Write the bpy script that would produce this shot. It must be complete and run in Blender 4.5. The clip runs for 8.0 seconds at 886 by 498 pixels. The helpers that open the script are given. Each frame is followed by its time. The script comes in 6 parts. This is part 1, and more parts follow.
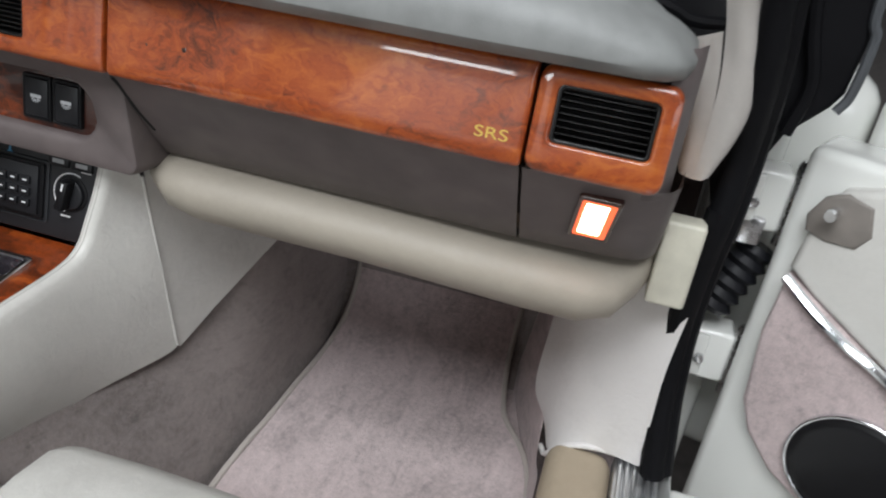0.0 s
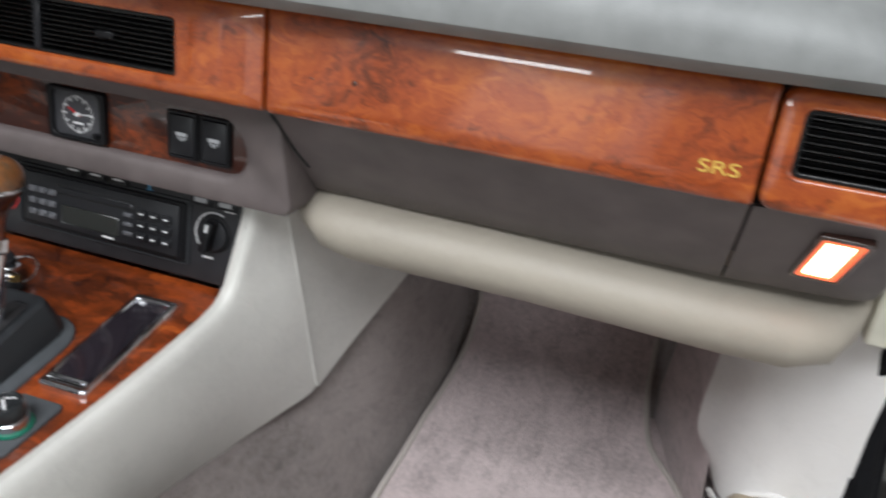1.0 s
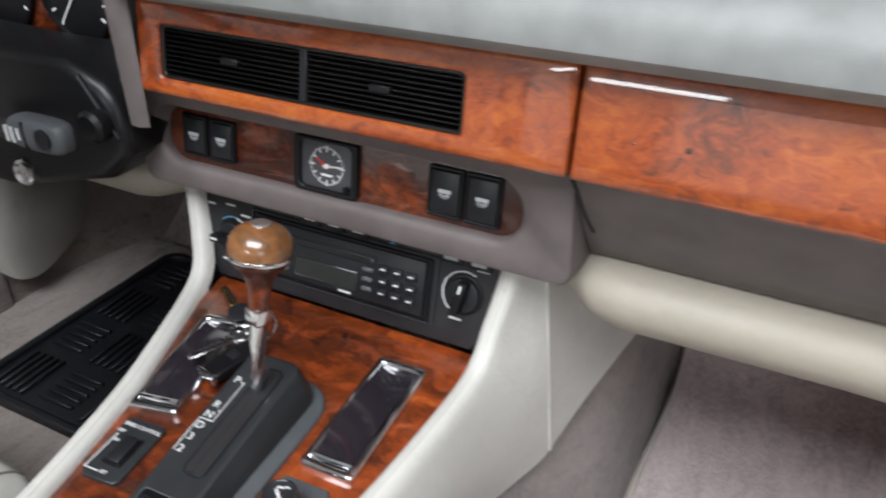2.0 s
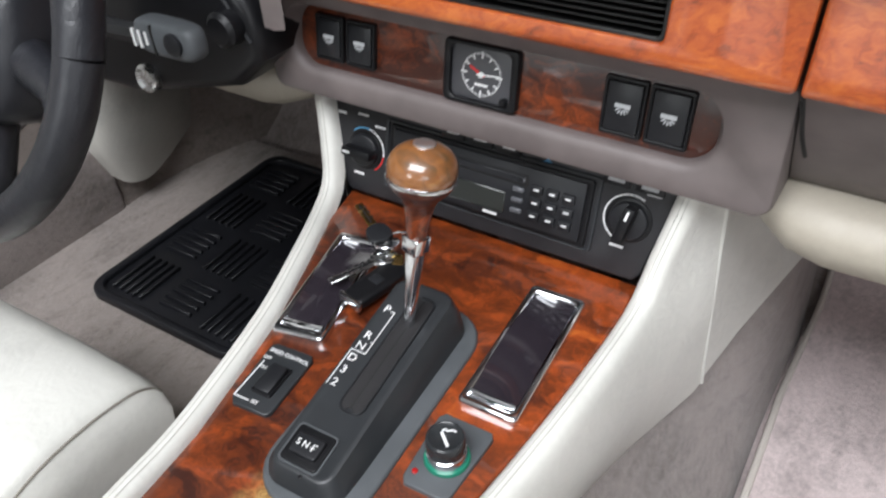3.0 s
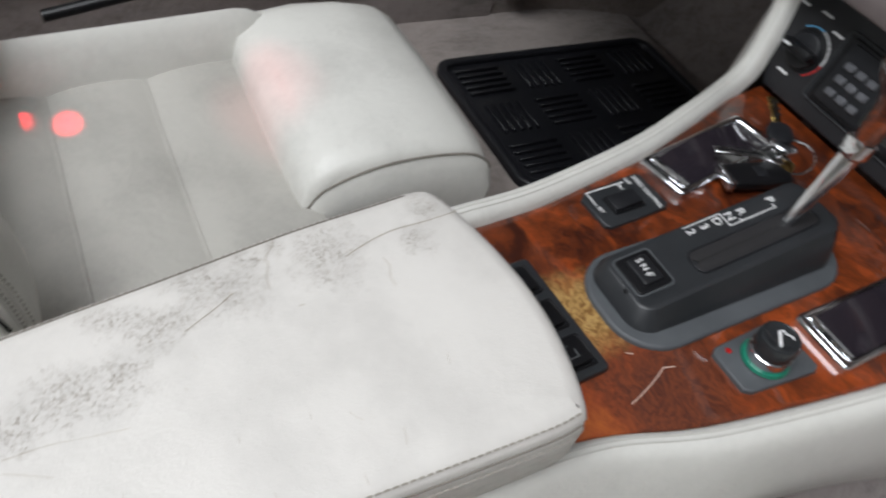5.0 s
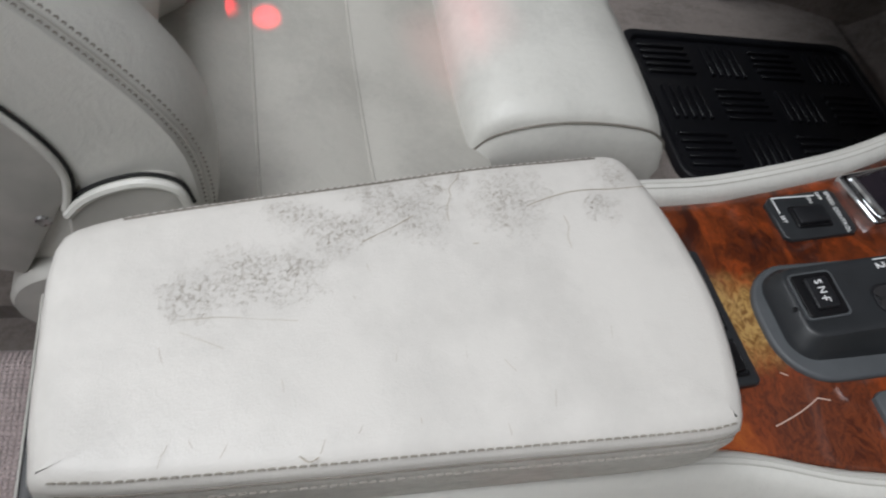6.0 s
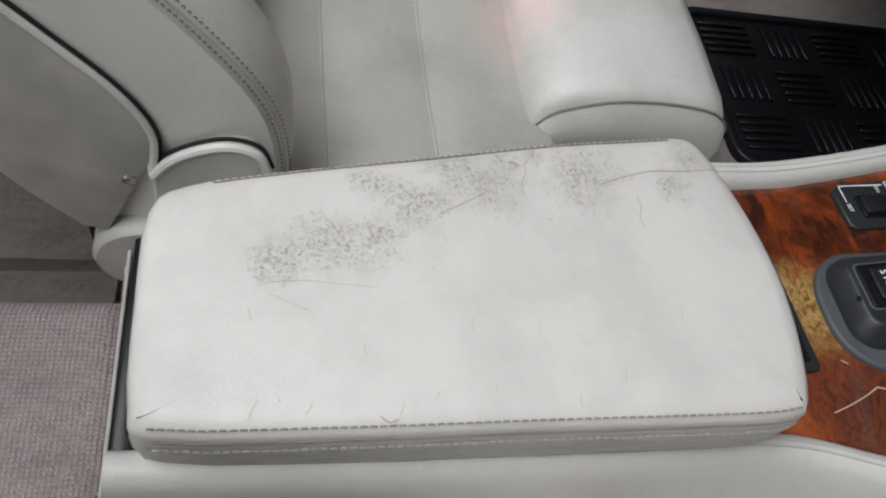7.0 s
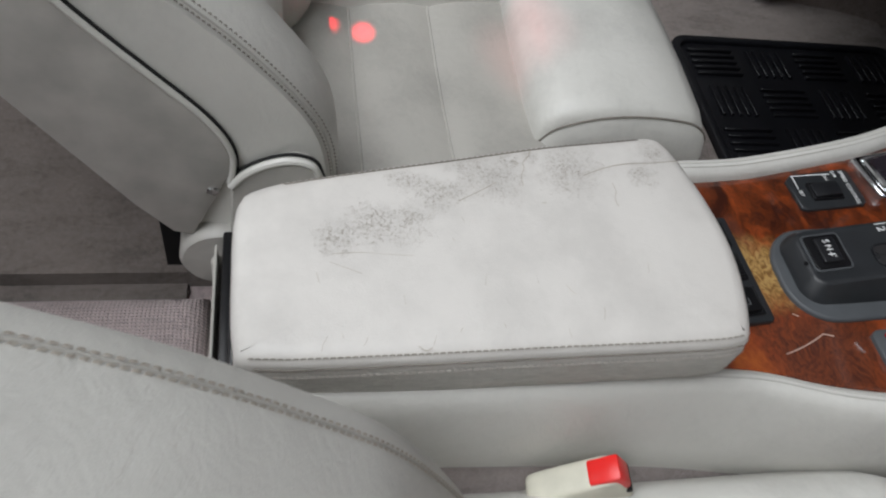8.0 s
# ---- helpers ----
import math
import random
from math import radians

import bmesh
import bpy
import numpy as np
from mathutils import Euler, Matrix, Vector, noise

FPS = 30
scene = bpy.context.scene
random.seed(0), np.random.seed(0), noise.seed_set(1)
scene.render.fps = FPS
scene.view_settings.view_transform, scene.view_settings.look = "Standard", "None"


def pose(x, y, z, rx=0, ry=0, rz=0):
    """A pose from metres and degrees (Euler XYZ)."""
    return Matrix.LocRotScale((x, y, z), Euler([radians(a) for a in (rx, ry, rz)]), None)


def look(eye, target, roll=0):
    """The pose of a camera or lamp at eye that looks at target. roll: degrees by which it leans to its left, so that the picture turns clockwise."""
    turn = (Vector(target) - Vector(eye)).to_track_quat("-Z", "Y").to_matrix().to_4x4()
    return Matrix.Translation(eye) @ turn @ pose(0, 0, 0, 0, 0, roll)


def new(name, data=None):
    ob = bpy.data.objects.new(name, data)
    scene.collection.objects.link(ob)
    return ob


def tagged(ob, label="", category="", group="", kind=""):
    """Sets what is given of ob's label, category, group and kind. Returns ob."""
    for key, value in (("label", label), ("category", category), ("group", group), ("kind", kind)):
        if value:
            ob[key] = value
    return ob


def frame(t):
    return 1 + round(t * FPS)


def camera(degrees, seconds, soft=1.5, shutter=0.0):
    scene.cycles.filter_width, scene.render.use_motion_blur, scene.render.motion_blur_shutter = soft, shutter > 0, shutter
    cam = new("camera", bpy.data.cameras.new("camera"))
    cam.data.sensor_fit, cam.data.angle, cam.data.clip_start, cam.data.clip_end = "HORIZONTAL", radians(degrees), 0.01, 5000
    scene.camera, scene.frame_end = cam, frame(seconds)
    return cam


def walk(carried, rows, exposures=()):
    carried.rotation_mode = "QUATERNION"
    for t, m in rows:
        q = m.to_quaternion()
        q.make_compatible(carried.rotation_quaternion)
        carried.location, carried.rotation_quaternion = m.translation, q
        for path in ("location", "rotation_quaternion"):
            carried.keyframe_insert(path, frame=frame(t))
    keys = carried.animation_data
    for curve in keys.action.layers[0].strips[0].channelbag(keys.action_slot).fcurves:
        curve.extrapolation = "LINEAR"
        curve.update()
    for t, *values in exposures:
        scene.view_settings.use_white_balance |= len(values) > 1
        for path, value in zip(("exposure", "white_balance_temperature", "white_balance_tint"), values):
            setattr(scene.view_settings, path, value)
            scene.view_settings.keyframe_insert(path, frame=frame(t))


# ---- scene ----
cam = camera(60.0, 8.0, soft=2.0, shutter=0.4)
PATH = [
    (0, (0.669, 0.259, 0.973), (0.288, 1.966, 0.003), 7.9),
    (0.5, (0.61, 0.304, 0.954), (0.251, 1.988, -0.064), 6.5),
    (1, (0.547, 0.306, 0.965), (0.017, 1.956, -0.033), 3.9),
    (1.5, (0.46, 0.318, 0.978), (-0.199, 1.915, -0.03), 2.5),
    (2, (0.371, 0.34, 0.979), (-0.398, 1.872, -0.051), 0.2),
    (2.2, (0.342, 0.351, 0.981), (-0.468, 1.834, -0.088), -1.4),
    (3.3, (0.266, 0.361, 0.953), (-0.58, 1.607, -0.364), -3.2),
    (3.5, (0.263, 0.36, 0.945), (-0.558, 1.577, -0.413), -3.1),
    (4, (0.248, 0.335, 0.931), (-0.573, 1.5, -0.472), 2.3),
    (4.5, (0.237, 0.273, 0.91), (-0.741, 1.331, -0.478), 10.4),
    (5, (0.231, 0.245, 0.89), (-0.875, 1.093, -0.544), 15.6),
    (5.2, (0.223, 0.235, 0.88), (-0.902, 1.037, -0.566), 18.2),
    (6.3, (0.217, 0.209, 0.875), (-0.864, 0.727, -0.727), 21.6),
    (6.5, (0.216, 0.205, 0.876), (-0.847, 0.714, -0.74), 22.2),
    (7, (0.22, 0.19, 0.879), (-0.837, 0.682, -0.746), 22.1),
    (7.5, (0.239, 0.178, 0.896), (-0.832, 0.651, -0.726), 21.1),
    (8, (0.313, 0.166, 0.951), (-0.834, 0.594, -0.63), 16.2),
]
EXPOSURES = [(0.0, -0.17), (1.0, 0.00), (2.0, 0.31), (3.5, 0.58), (4.3, 0.47), (5.0, -0.18), (6.5, -0.42), (8.0, -0.47)]
walk(cam, [(t, look(eye, target, roll)) for t, eye, target, roll in PATH], EXPOSURES)

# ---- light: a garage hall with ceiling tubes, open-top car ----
world = bpy.data.worlds.new("world")
world.use_nodes = True
scene.world = world
world.node_tree.nodes["Background"].inputs[0].default_value = (0.8, 0.9, 1.0, 1)
world.node_tree.nodes["Background"].inputs[1].default_value = 0.3


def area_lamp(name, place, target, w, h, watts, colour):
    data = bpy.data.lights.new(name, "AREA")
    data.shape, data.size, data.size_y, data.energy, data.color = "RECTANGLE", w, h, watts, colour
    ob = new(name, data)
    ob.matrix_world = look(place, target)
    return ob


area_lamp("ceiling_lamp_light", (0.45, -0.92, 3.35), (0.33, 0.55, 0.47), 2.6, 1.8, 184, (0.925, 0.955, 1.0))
area_lamp("rear_window_light", (-0.66, -4.15, 1.84), (0.42, 0.81, 0.82), 1.0, 0.75, 38, (0.92, 0.97, 1.0))
# added fill towards the passenger footwell and kick panel; no window stands there
area_lamp("footwell_fill_light", (3.2, -2.8, 1.6), (0.60, 0.95, 0.40), 1.7, 1.5, 24, (0.925, 0.955, 1.0))


# ---- helpers for meshes ----
WORLD_OF = {}
I4 = Matrix.Identity(4)


def finish(ob, parent):
    WORLD_OF[ob] = I4
    if parent is not None:
        ob.parent = parent
        ob.matrix_parent_inverse = WORLD_OF[parent].inverted()
    return ob


def thing(name, place, label, category, group="", kind=""):
    """An Empty at a thing's base."""
    ob = new(name)
    ob.location = place
    ob.empty_display_size = 0.02
    WORLD_OF[ob] = Matrix.Translation(place)
    return tagged(ob, label, category, group, kind)


def part(name, bm, material, parent=None, label="", sharp=40):
    """Links a bmesh as one mesh object."""
    bmesh.ops.recalc_face_normals(bm, faces=bm.faces)
    me = bpy.data.meshes.new(name)
    bm.to_mesh(me)
    bm.free()
    me.shade_smooth()
    me.set_sharp_from_angle(angle=radians(sharp))
    me.materials.append(material)
    ob = new(name, me)
    if label:
        tagged(ob, label)
    return finish(ob, parent)


def loft(rings, closed=True, cap0=False, cap1=False, bm=None):
    bm = bm or bmesh.new()
    vs = [[bm.verts.new(p) for p in ring] for ring in rings]
    n = len(vs[0])
    for a, b in zip(vs, vs[1:]):
        for k in range(n if closed else n - 1):
            j = (k + 1) % n
            bm.faces.new((a[k], a[j], b[j], b[k]))
    if cap0:
        bm.faces.new(vs[0][::-1])
    if cap1:
        bm.faces.new(vs[-1])
    return bm


def rr(x0, y0, x1, y1, r, n=5):
    """Rounded rectangle as a function of its inset."""
    def shape(d=0.0):
        a0, b0, a1, b1, q = x0 + d, y0 + d, x1 - d, y1 - d, max(r - d, 0.0006)
        out = []
        for cx, cy, s in ((a1 - q, b1 - q, 0), (a0 + q, b1 - q, 90), (a0 + q, b0 + q, 180), (a1 - q, b0 + q, 270)):
            for k in range(n + 1):
                t = radians(s + 90 * k / n)
                out.append((cx + q * math.cos(t), cy + q * math.sin(t)))
        return out
    return shape


def rr_top(x0, y0, x1, y1, r, n=5):
    """As rr, but inset mostly at top and bottom, for pieces rounded along their long edges."""
    def shape(d=0.0):
        base = rr(x0, y0, x1, y1, r, n)(0.0)
        mx, my = (x0 + x1) / 2, (y0 + y1) / 2
        fx, fy = 1 - 0.25 * d / (x1 - mx), 1 - d / (y1 - my)
        return [(mx + (x - mx) * fx, my + (y - my) * fy) for x, y in base]
    return shape


def disc(cx, cy, r, n=28):
    return lambda d=0.0: [(cx + (r - d) * math.cos(2 * math.pi * k / n), cy + (r - d) * math.sin(2 * math.pi * k / n)) for k in range(n)]


def smooth_loop(points, per=6):
    """Closed Catmull-Rom loop through the points."""
    n, out = len(points), []
    for i in range(n):
        p = [Vector(points[(i + k - 1) % n]) for k in range(4)]
        for s in range(per):
            t = s / per
            out.append(0.5 * ((2 * p[1]) + (p[2] - p[0]) * t + (2 * p[0] - 5 * p[1] + 4 * p[2] - p[3]) * t * t + (3 * p[1] - p[0] - 3 * p[2] + p[3]) * t ** 3))
    return out


def smooth_line(points, per=6):
    pts = [Vector(p) for p in points]
    pts = [2 * pts[0] - pts[1]] + pts + [2 * pts[-1] - pts[-2]]
    out = []
    for i in range(1, len(pts) - 2):
        p = pts[i - 1:i + 3]
        for s in range(per):
            t = s / per
            out.append(0.5 * ((2 * p[1]) + (p[2] - p[0]) * t + (2 * p[0] - 5 * p[1] + 4 * p[2] - p[3]) * t * t + (3 * p[1] - p[0] - 3 * p[2] + p[3]) * t ** 3))
    out.append(pts[-2])
    return out


def poly(points, per=1):
    """Convex outline as a function of its inset, along the corners' bisectors."""
    pts = smooth_loop([(*p, 0) for p in points], per) if per > 1 else [Vector((*p, 0)) for p in points]
    n = len(pts)
    area = sum(pts[k].x * pts[(k + 1) % n].y - pts[(k + 1) % n].x * pts[k].y for k in range(n))
    if area < 0:
        pts = pts[::-1]

    def shape(d=0.0):
        out = []
        for k in range(n):
            e0, e1 = (pts[k] - pts[k - 1]).normalized(), (pts[(k + 1) % n] - pts[k]).normalized()
            n0, n1 = Vector((-e0.y, e0.x, 0)), Vector((-e1.y, e1.x, 0))
            q = pts[k] + (n0 + n1) * (d / (1 + max(n0.dot(n1), -0.5)))
            out.append((q.x, q.y))
        return out
    return shape


def plate(shape, z0, z1, bev, m=I4, steps=3, dome=0.0, bm=None):
    """A flat piece with rounded upper edges."""
    rings = [[m @ Vector((x, y, z0)) for x, y in shape(0)]]
    for k in range(steps + 1):
        a = radians(90 * k / steps)
        d, z = bev * (1 - math.cos(a)), z1 - bev + bev * math.sin(a)
        rings.append([m @ Vector((x, y, z)) for x, y in shape(d)])
    if dome:
        rings.append([m @ Vector((x, y, z1 + dome * 0.7)) for x, y in shape(bev * 2.5)])
        rings.append([m @ Vector((x, y, z1 + dome)) for x, y in shape(bev * 5)])
    return loft(rings, cap0=True, cap1=True, bm=bm)


def ring_plate(outer, inner, z0, z1, bev, m=I4, steps=3, bev_in=None):
    """A flat frame: outer and inner outlines with as many points."""
    bi = bev if bev_in is None else bev_in
    rings = [[(x, y, z0) for x, y in outer(0)]]
    for k in range(steps + 1):
        a = radians(90 * k / steps)
        rings.append([(x, y, z1 - bev + bev * math.sin(a)) for x, y in outer(bev * (1 - math.cos(a)))])
    for k in range(steps, -1, -1):
        a = radians(90 * k / steps)
        rings.append([(x, y, z1 - bi + bi * math.sin(a)) for x, y in inner(-bi * (1 - math.cos(a)))])
    rings.append([(x, y, z0) for x, y in inner(0)])
    rings.append(rings[0])
    return loft([[m @ Vector(p) for p in ring] for ring in rings])


def superbox(c, h, p=5.0, n=10, m=I4, bm=None):
    """A pillow-like box round c with half sizes h."""
    bm2 = bmesh.new()
    bmesh.ops.create_cube(bm2, size=2)
    bmesh.ops.subdivide_edges(bm2, edges=bm2.edges[:], cuts=n, use_grid_fill=True)
    for v in bm2.verts:
        q = Vector([math.copysign(math.sin(abs(a) * math.pi / 2), a) for a in v.co])
        q = q / (sum(abs(a) ** p for a in q) ** (1 / p))
        v.co = m @ Vector((c[0] + h[0] * q.x, c[1] + h[1] * q.y, c[2] + h[2] * q.z))
    return bm2


def box(x0, y0, z0, x1, y1, z1, bev=0.002, seg=2, m=I4):
    bm = bmesh.new()
    bmesh.ops.create_cube(bm, size=1)
    for v in bm.verts:
        v.co = Vector(((x0 + x1) / 2 + v.co.x * (x1 - x0), (y0 + y1) / 2 + v.co.y * (y1 - y0), (z0 + z1) / 2 + v.co.z * (z1 - z0)))
    if bev:
        bmesh.ops.bevel(bm, geom=bm.edges[:], offset=bev, segments=seg, profile=0.5, affect="EDGES")
    for v in bm.verts:
        v.co = m @ v.co
    return bm


def tube(points, r, n=8, m=I4, caps=True, squash=1.0):
    """A round bar along a line of points; r may be a list."""
    pts = [m @ Vector(p) for p in points]
    rings, up = [], Vector((0, 0, 1))
    for k, p in enumerate(pts):
        d = (pts[min(k + 1, len(pts) - 1)] - pts[max(k - 1, 0)]).normalized()
        if abs(d.dot(up)) > 0.95:
            up = Vector((0, 1, 0)) if abs(d.y) < 0.9 else Vector((1, 0, 0))
        a = d.cross(up).normalized()
        b = a.cross(d)
        q = r[k] if isinstance(r, (list, tuple)) else r
        rings.append([p + q * (math.cos(2 * math.pi * j / n) * a + squash * math.sin(2 * math.pi * j / n) * b) for j in range(n)])
    return loft(rings, cap0=caps, cap1=caps)


def lathe(profile, m=I4, n=32):
    """Turned piece: profile of (radius, height)."""
    rings = [[m @ Vector((max(r, 0.0002) * math.cos(2 * math.pi * k / n), max(r, 0.0002) * math.sin(2 * math.pi * k / n), z)) for k in range(n)] for r, z in profile]
    return loft(rings, cap0=True, cap1=True)


def stitches(points, pitch, length, r, m=I4, lift=0.0):
    """A row of single thread stitches along a line, in one mesh."""
    pts = [m @ Vector(p) for p in points]
    bm, run, nxt = bmesh.new(), 0.0, 0.0
    for a, b in zip(pts, pts[1:]):
        step = (b - a).length
        d = (b - a).normalized() if step else Vector((1, 0, 0))
        while nxt < run + step:
            c = a + d * (nxt - run)
            side = d.cross(Vector((0, 0, 1))).normalized() * r
            up = side.cross(d).normalized() * r
            e0, e1 = c - d * length / 2, c + d * length / 2
            ring = lambda q: [bm.verts.new(q + side + up * 0.3), bm.verts.new(q + up * 1.6), bm.verts.new(q - side + up * 0.3)]
            r0, r1, r2 = ring(e0 - up), ring(c), ring(e1 - up)
            for s0, s1 in ((r0, r1), (r1, r2)):
                for k in range(2):
                    bm.faces.new((s0[k], s0[k + 1], s1[k + 1], s1[k]))
            nxt += pitch
        run += step
    return bm


def text_mesh(string, size, m, depth=0.0003, align="CENTER"):
    cu = bpy.data.curves.new("text", "FONT")
    cu.body, cu.size, cu.align_x, cu.align_y, cu.extrude = string, size, align, "CENTER", depth
    ob = bpy.data.objects.new("text", cu)
    scene.collection.objects.link(ob)
    bpy.context.view_layer.update()
    me = bpy.data.meshes.new_from_object(ob.evaluated_get(bpy.context.evaluated_depsgraph_get()))
    bpy.data.objects.remove(ob)
    bm = bmesh.new()
    bm.from_mesh(me)
    bpy.data.meshes.remove(me)
    for v in bm.verts:
        v.co = m @ v.co
    return bm


def plane_frame(origin, v, roll=0.0):
    """Local frame of a panel: x to the car's right, y along v, z out of its face."""
    u, v = Vector((1, 0, 0)), Vector(v).normalized()
    n = u.cross(v)
    m = Matrix((u, v, n)).transposed().to_4x4()
    m.translation = origin
    return m @ pose(0, 0, 0, 0, 0, roll)


FASCIA = plane_frame((0, 0.80, 0.75), (0, 0.17, 1))
POD = plane_frame((0, 0.85, 0.701), (0, 0.15, 1))
HEAT = plane_frame((0, 0.856, 0.556), (0, 0.25, 1))
WOOD = plane_frame((0, 0.60, 0.514), (0, 1, 0.052))
ARM = plane_frame((0, 0.43, 0.582), (0, 1, 0.0875))


def wood_z(y):
    return 0.514 + 0.052 * (y - 0.60)


# ---- materials ----
def shader(name, colour, rough=0.5, metal=0.0, coat=0.0, sheen=0.0, spec=0.5):
    mat = bpy.data.materials.new(name)
    mat.use_nodes = True
    b = mat.node_tree.nodes["Principled BSDF"]
    b.inputs["Base Color"].default_value = (*colour, 1)
    b.inputs["Roughness"].default_value = rough
    b.inputs["Metallic"].default_value = metal
    b.inputs["Coat Weight"].default_value = coat
    b.inputs["Coat Roughness"].default_value = 0.04
    b.inputs["Sheen Weight"].default_value = sheen
    b.inputs["Specular IOR Level"].default_value = spec
    return mat, mat.node_tree.nodes, mat.node_tree.links, b


def node(nodes, kind, **values):
    n = nodes.new(kind)
    for key, value in values.items():
        n.inputs[key.replace("_", " ")].default_value = value
    return n


def ramp(nodes, *stops):
    n = nodes.new("ShaderNodeValToRGB")
    el = n.color_ramp.elements
    while len(el) < len(stops):
        el.new(0.5)
    for e, (p, c) in zip(el, stops):
        e.position, e.color = p, (*c, 1)
    return n


def bumped(nodes, links, b, height, strength, distance, normal=None):
    n = node(nodes, "ShaderNodeBump", Strength=strength, Distance=distance)
    links.new(height, n.inputs["Height"])
    if normal is not None:
        links.new(normal, n.inputs["Normal"])
    links.new(n.outputs[0], b.inputs["Normal"])
    return n.outputs[0]


def shade(c, f):
    return tuple(min(1, x * f) for x in c)


def leather(name, colour, rough=0.42, grain=1100.0, bump=0.25, dirt=0.12):
    mat, nodes, links, b = shader(name, colour, rough)
    tc = nodes.new("ShaderNodeTexCoord")
    vor = node(nodes, "ShaderNodeTexVoronoi", Scale=grain)
    big = node(nodes, "ShaderNodeTexNoise", Scale=9.0, Detail=5.0, Roughness=0.6)
    fine = node(nodes, "ShaderNodeTexNoise", Scale=160.0, Detail=4.0, Roughness=0.7)
    for t in (vor, big, fine):
        links.new(tc.outputs["Object"], t.inputs["Vector"])
    r = ramp(nodes, (0.3, shade(colour, 1 - dirt)), (0.55, colour), (0.8, shade(colour, 1.06)))
    mix = node(nodes, "ShaderNodeMath")
    mix.operation = "MULTIPLY_ADD"
    mix.inputs[1].default_value = 0.25
    links.new(fine.outputs[0], mix.inputs[0])
    links.new(big.outputs[0], mix.inputs[2])
    sub = node(nodes, "ShaderNodeMath")
    sub.operation = "SUBTRACT"
    sub.inputs[1].default_value = 0.1
    links.new(mix.outputs[0], sub.inputs[0])
    links.new(sub.outputs[0], r.inputs[0])
    links.new(r.outputs[0], b.inputs["Base Color"])
    n1 = bumped(nodes, links, b, vor.outputs["Distance"], bump, 0.0004)
    n2 = bumped(nodes, links, b, fine.outputs[0], 0.12, 0.002, n1)
    crease = node(nodes, "ShaderNodeTexNoise", Scale=48.0, Detail=6.0, Roughness=0.62, Distortion=1.2)
    links.new(tc.outputs["Object"], crease.inputs["Vector"])
    bumped(nodes, links, b, crease.outputs[0], 0.16, 0.006, n2)
    rv = ramp(nodes, (0.3, (rough - 0.07,) * 3), (0.7, (rough + 0.09,) * 3))
    links.new(crease.outputs[0], rv.inputs[0])
    links.new(rv.outputs[0], b.inputs["Roughness"])
    return mat


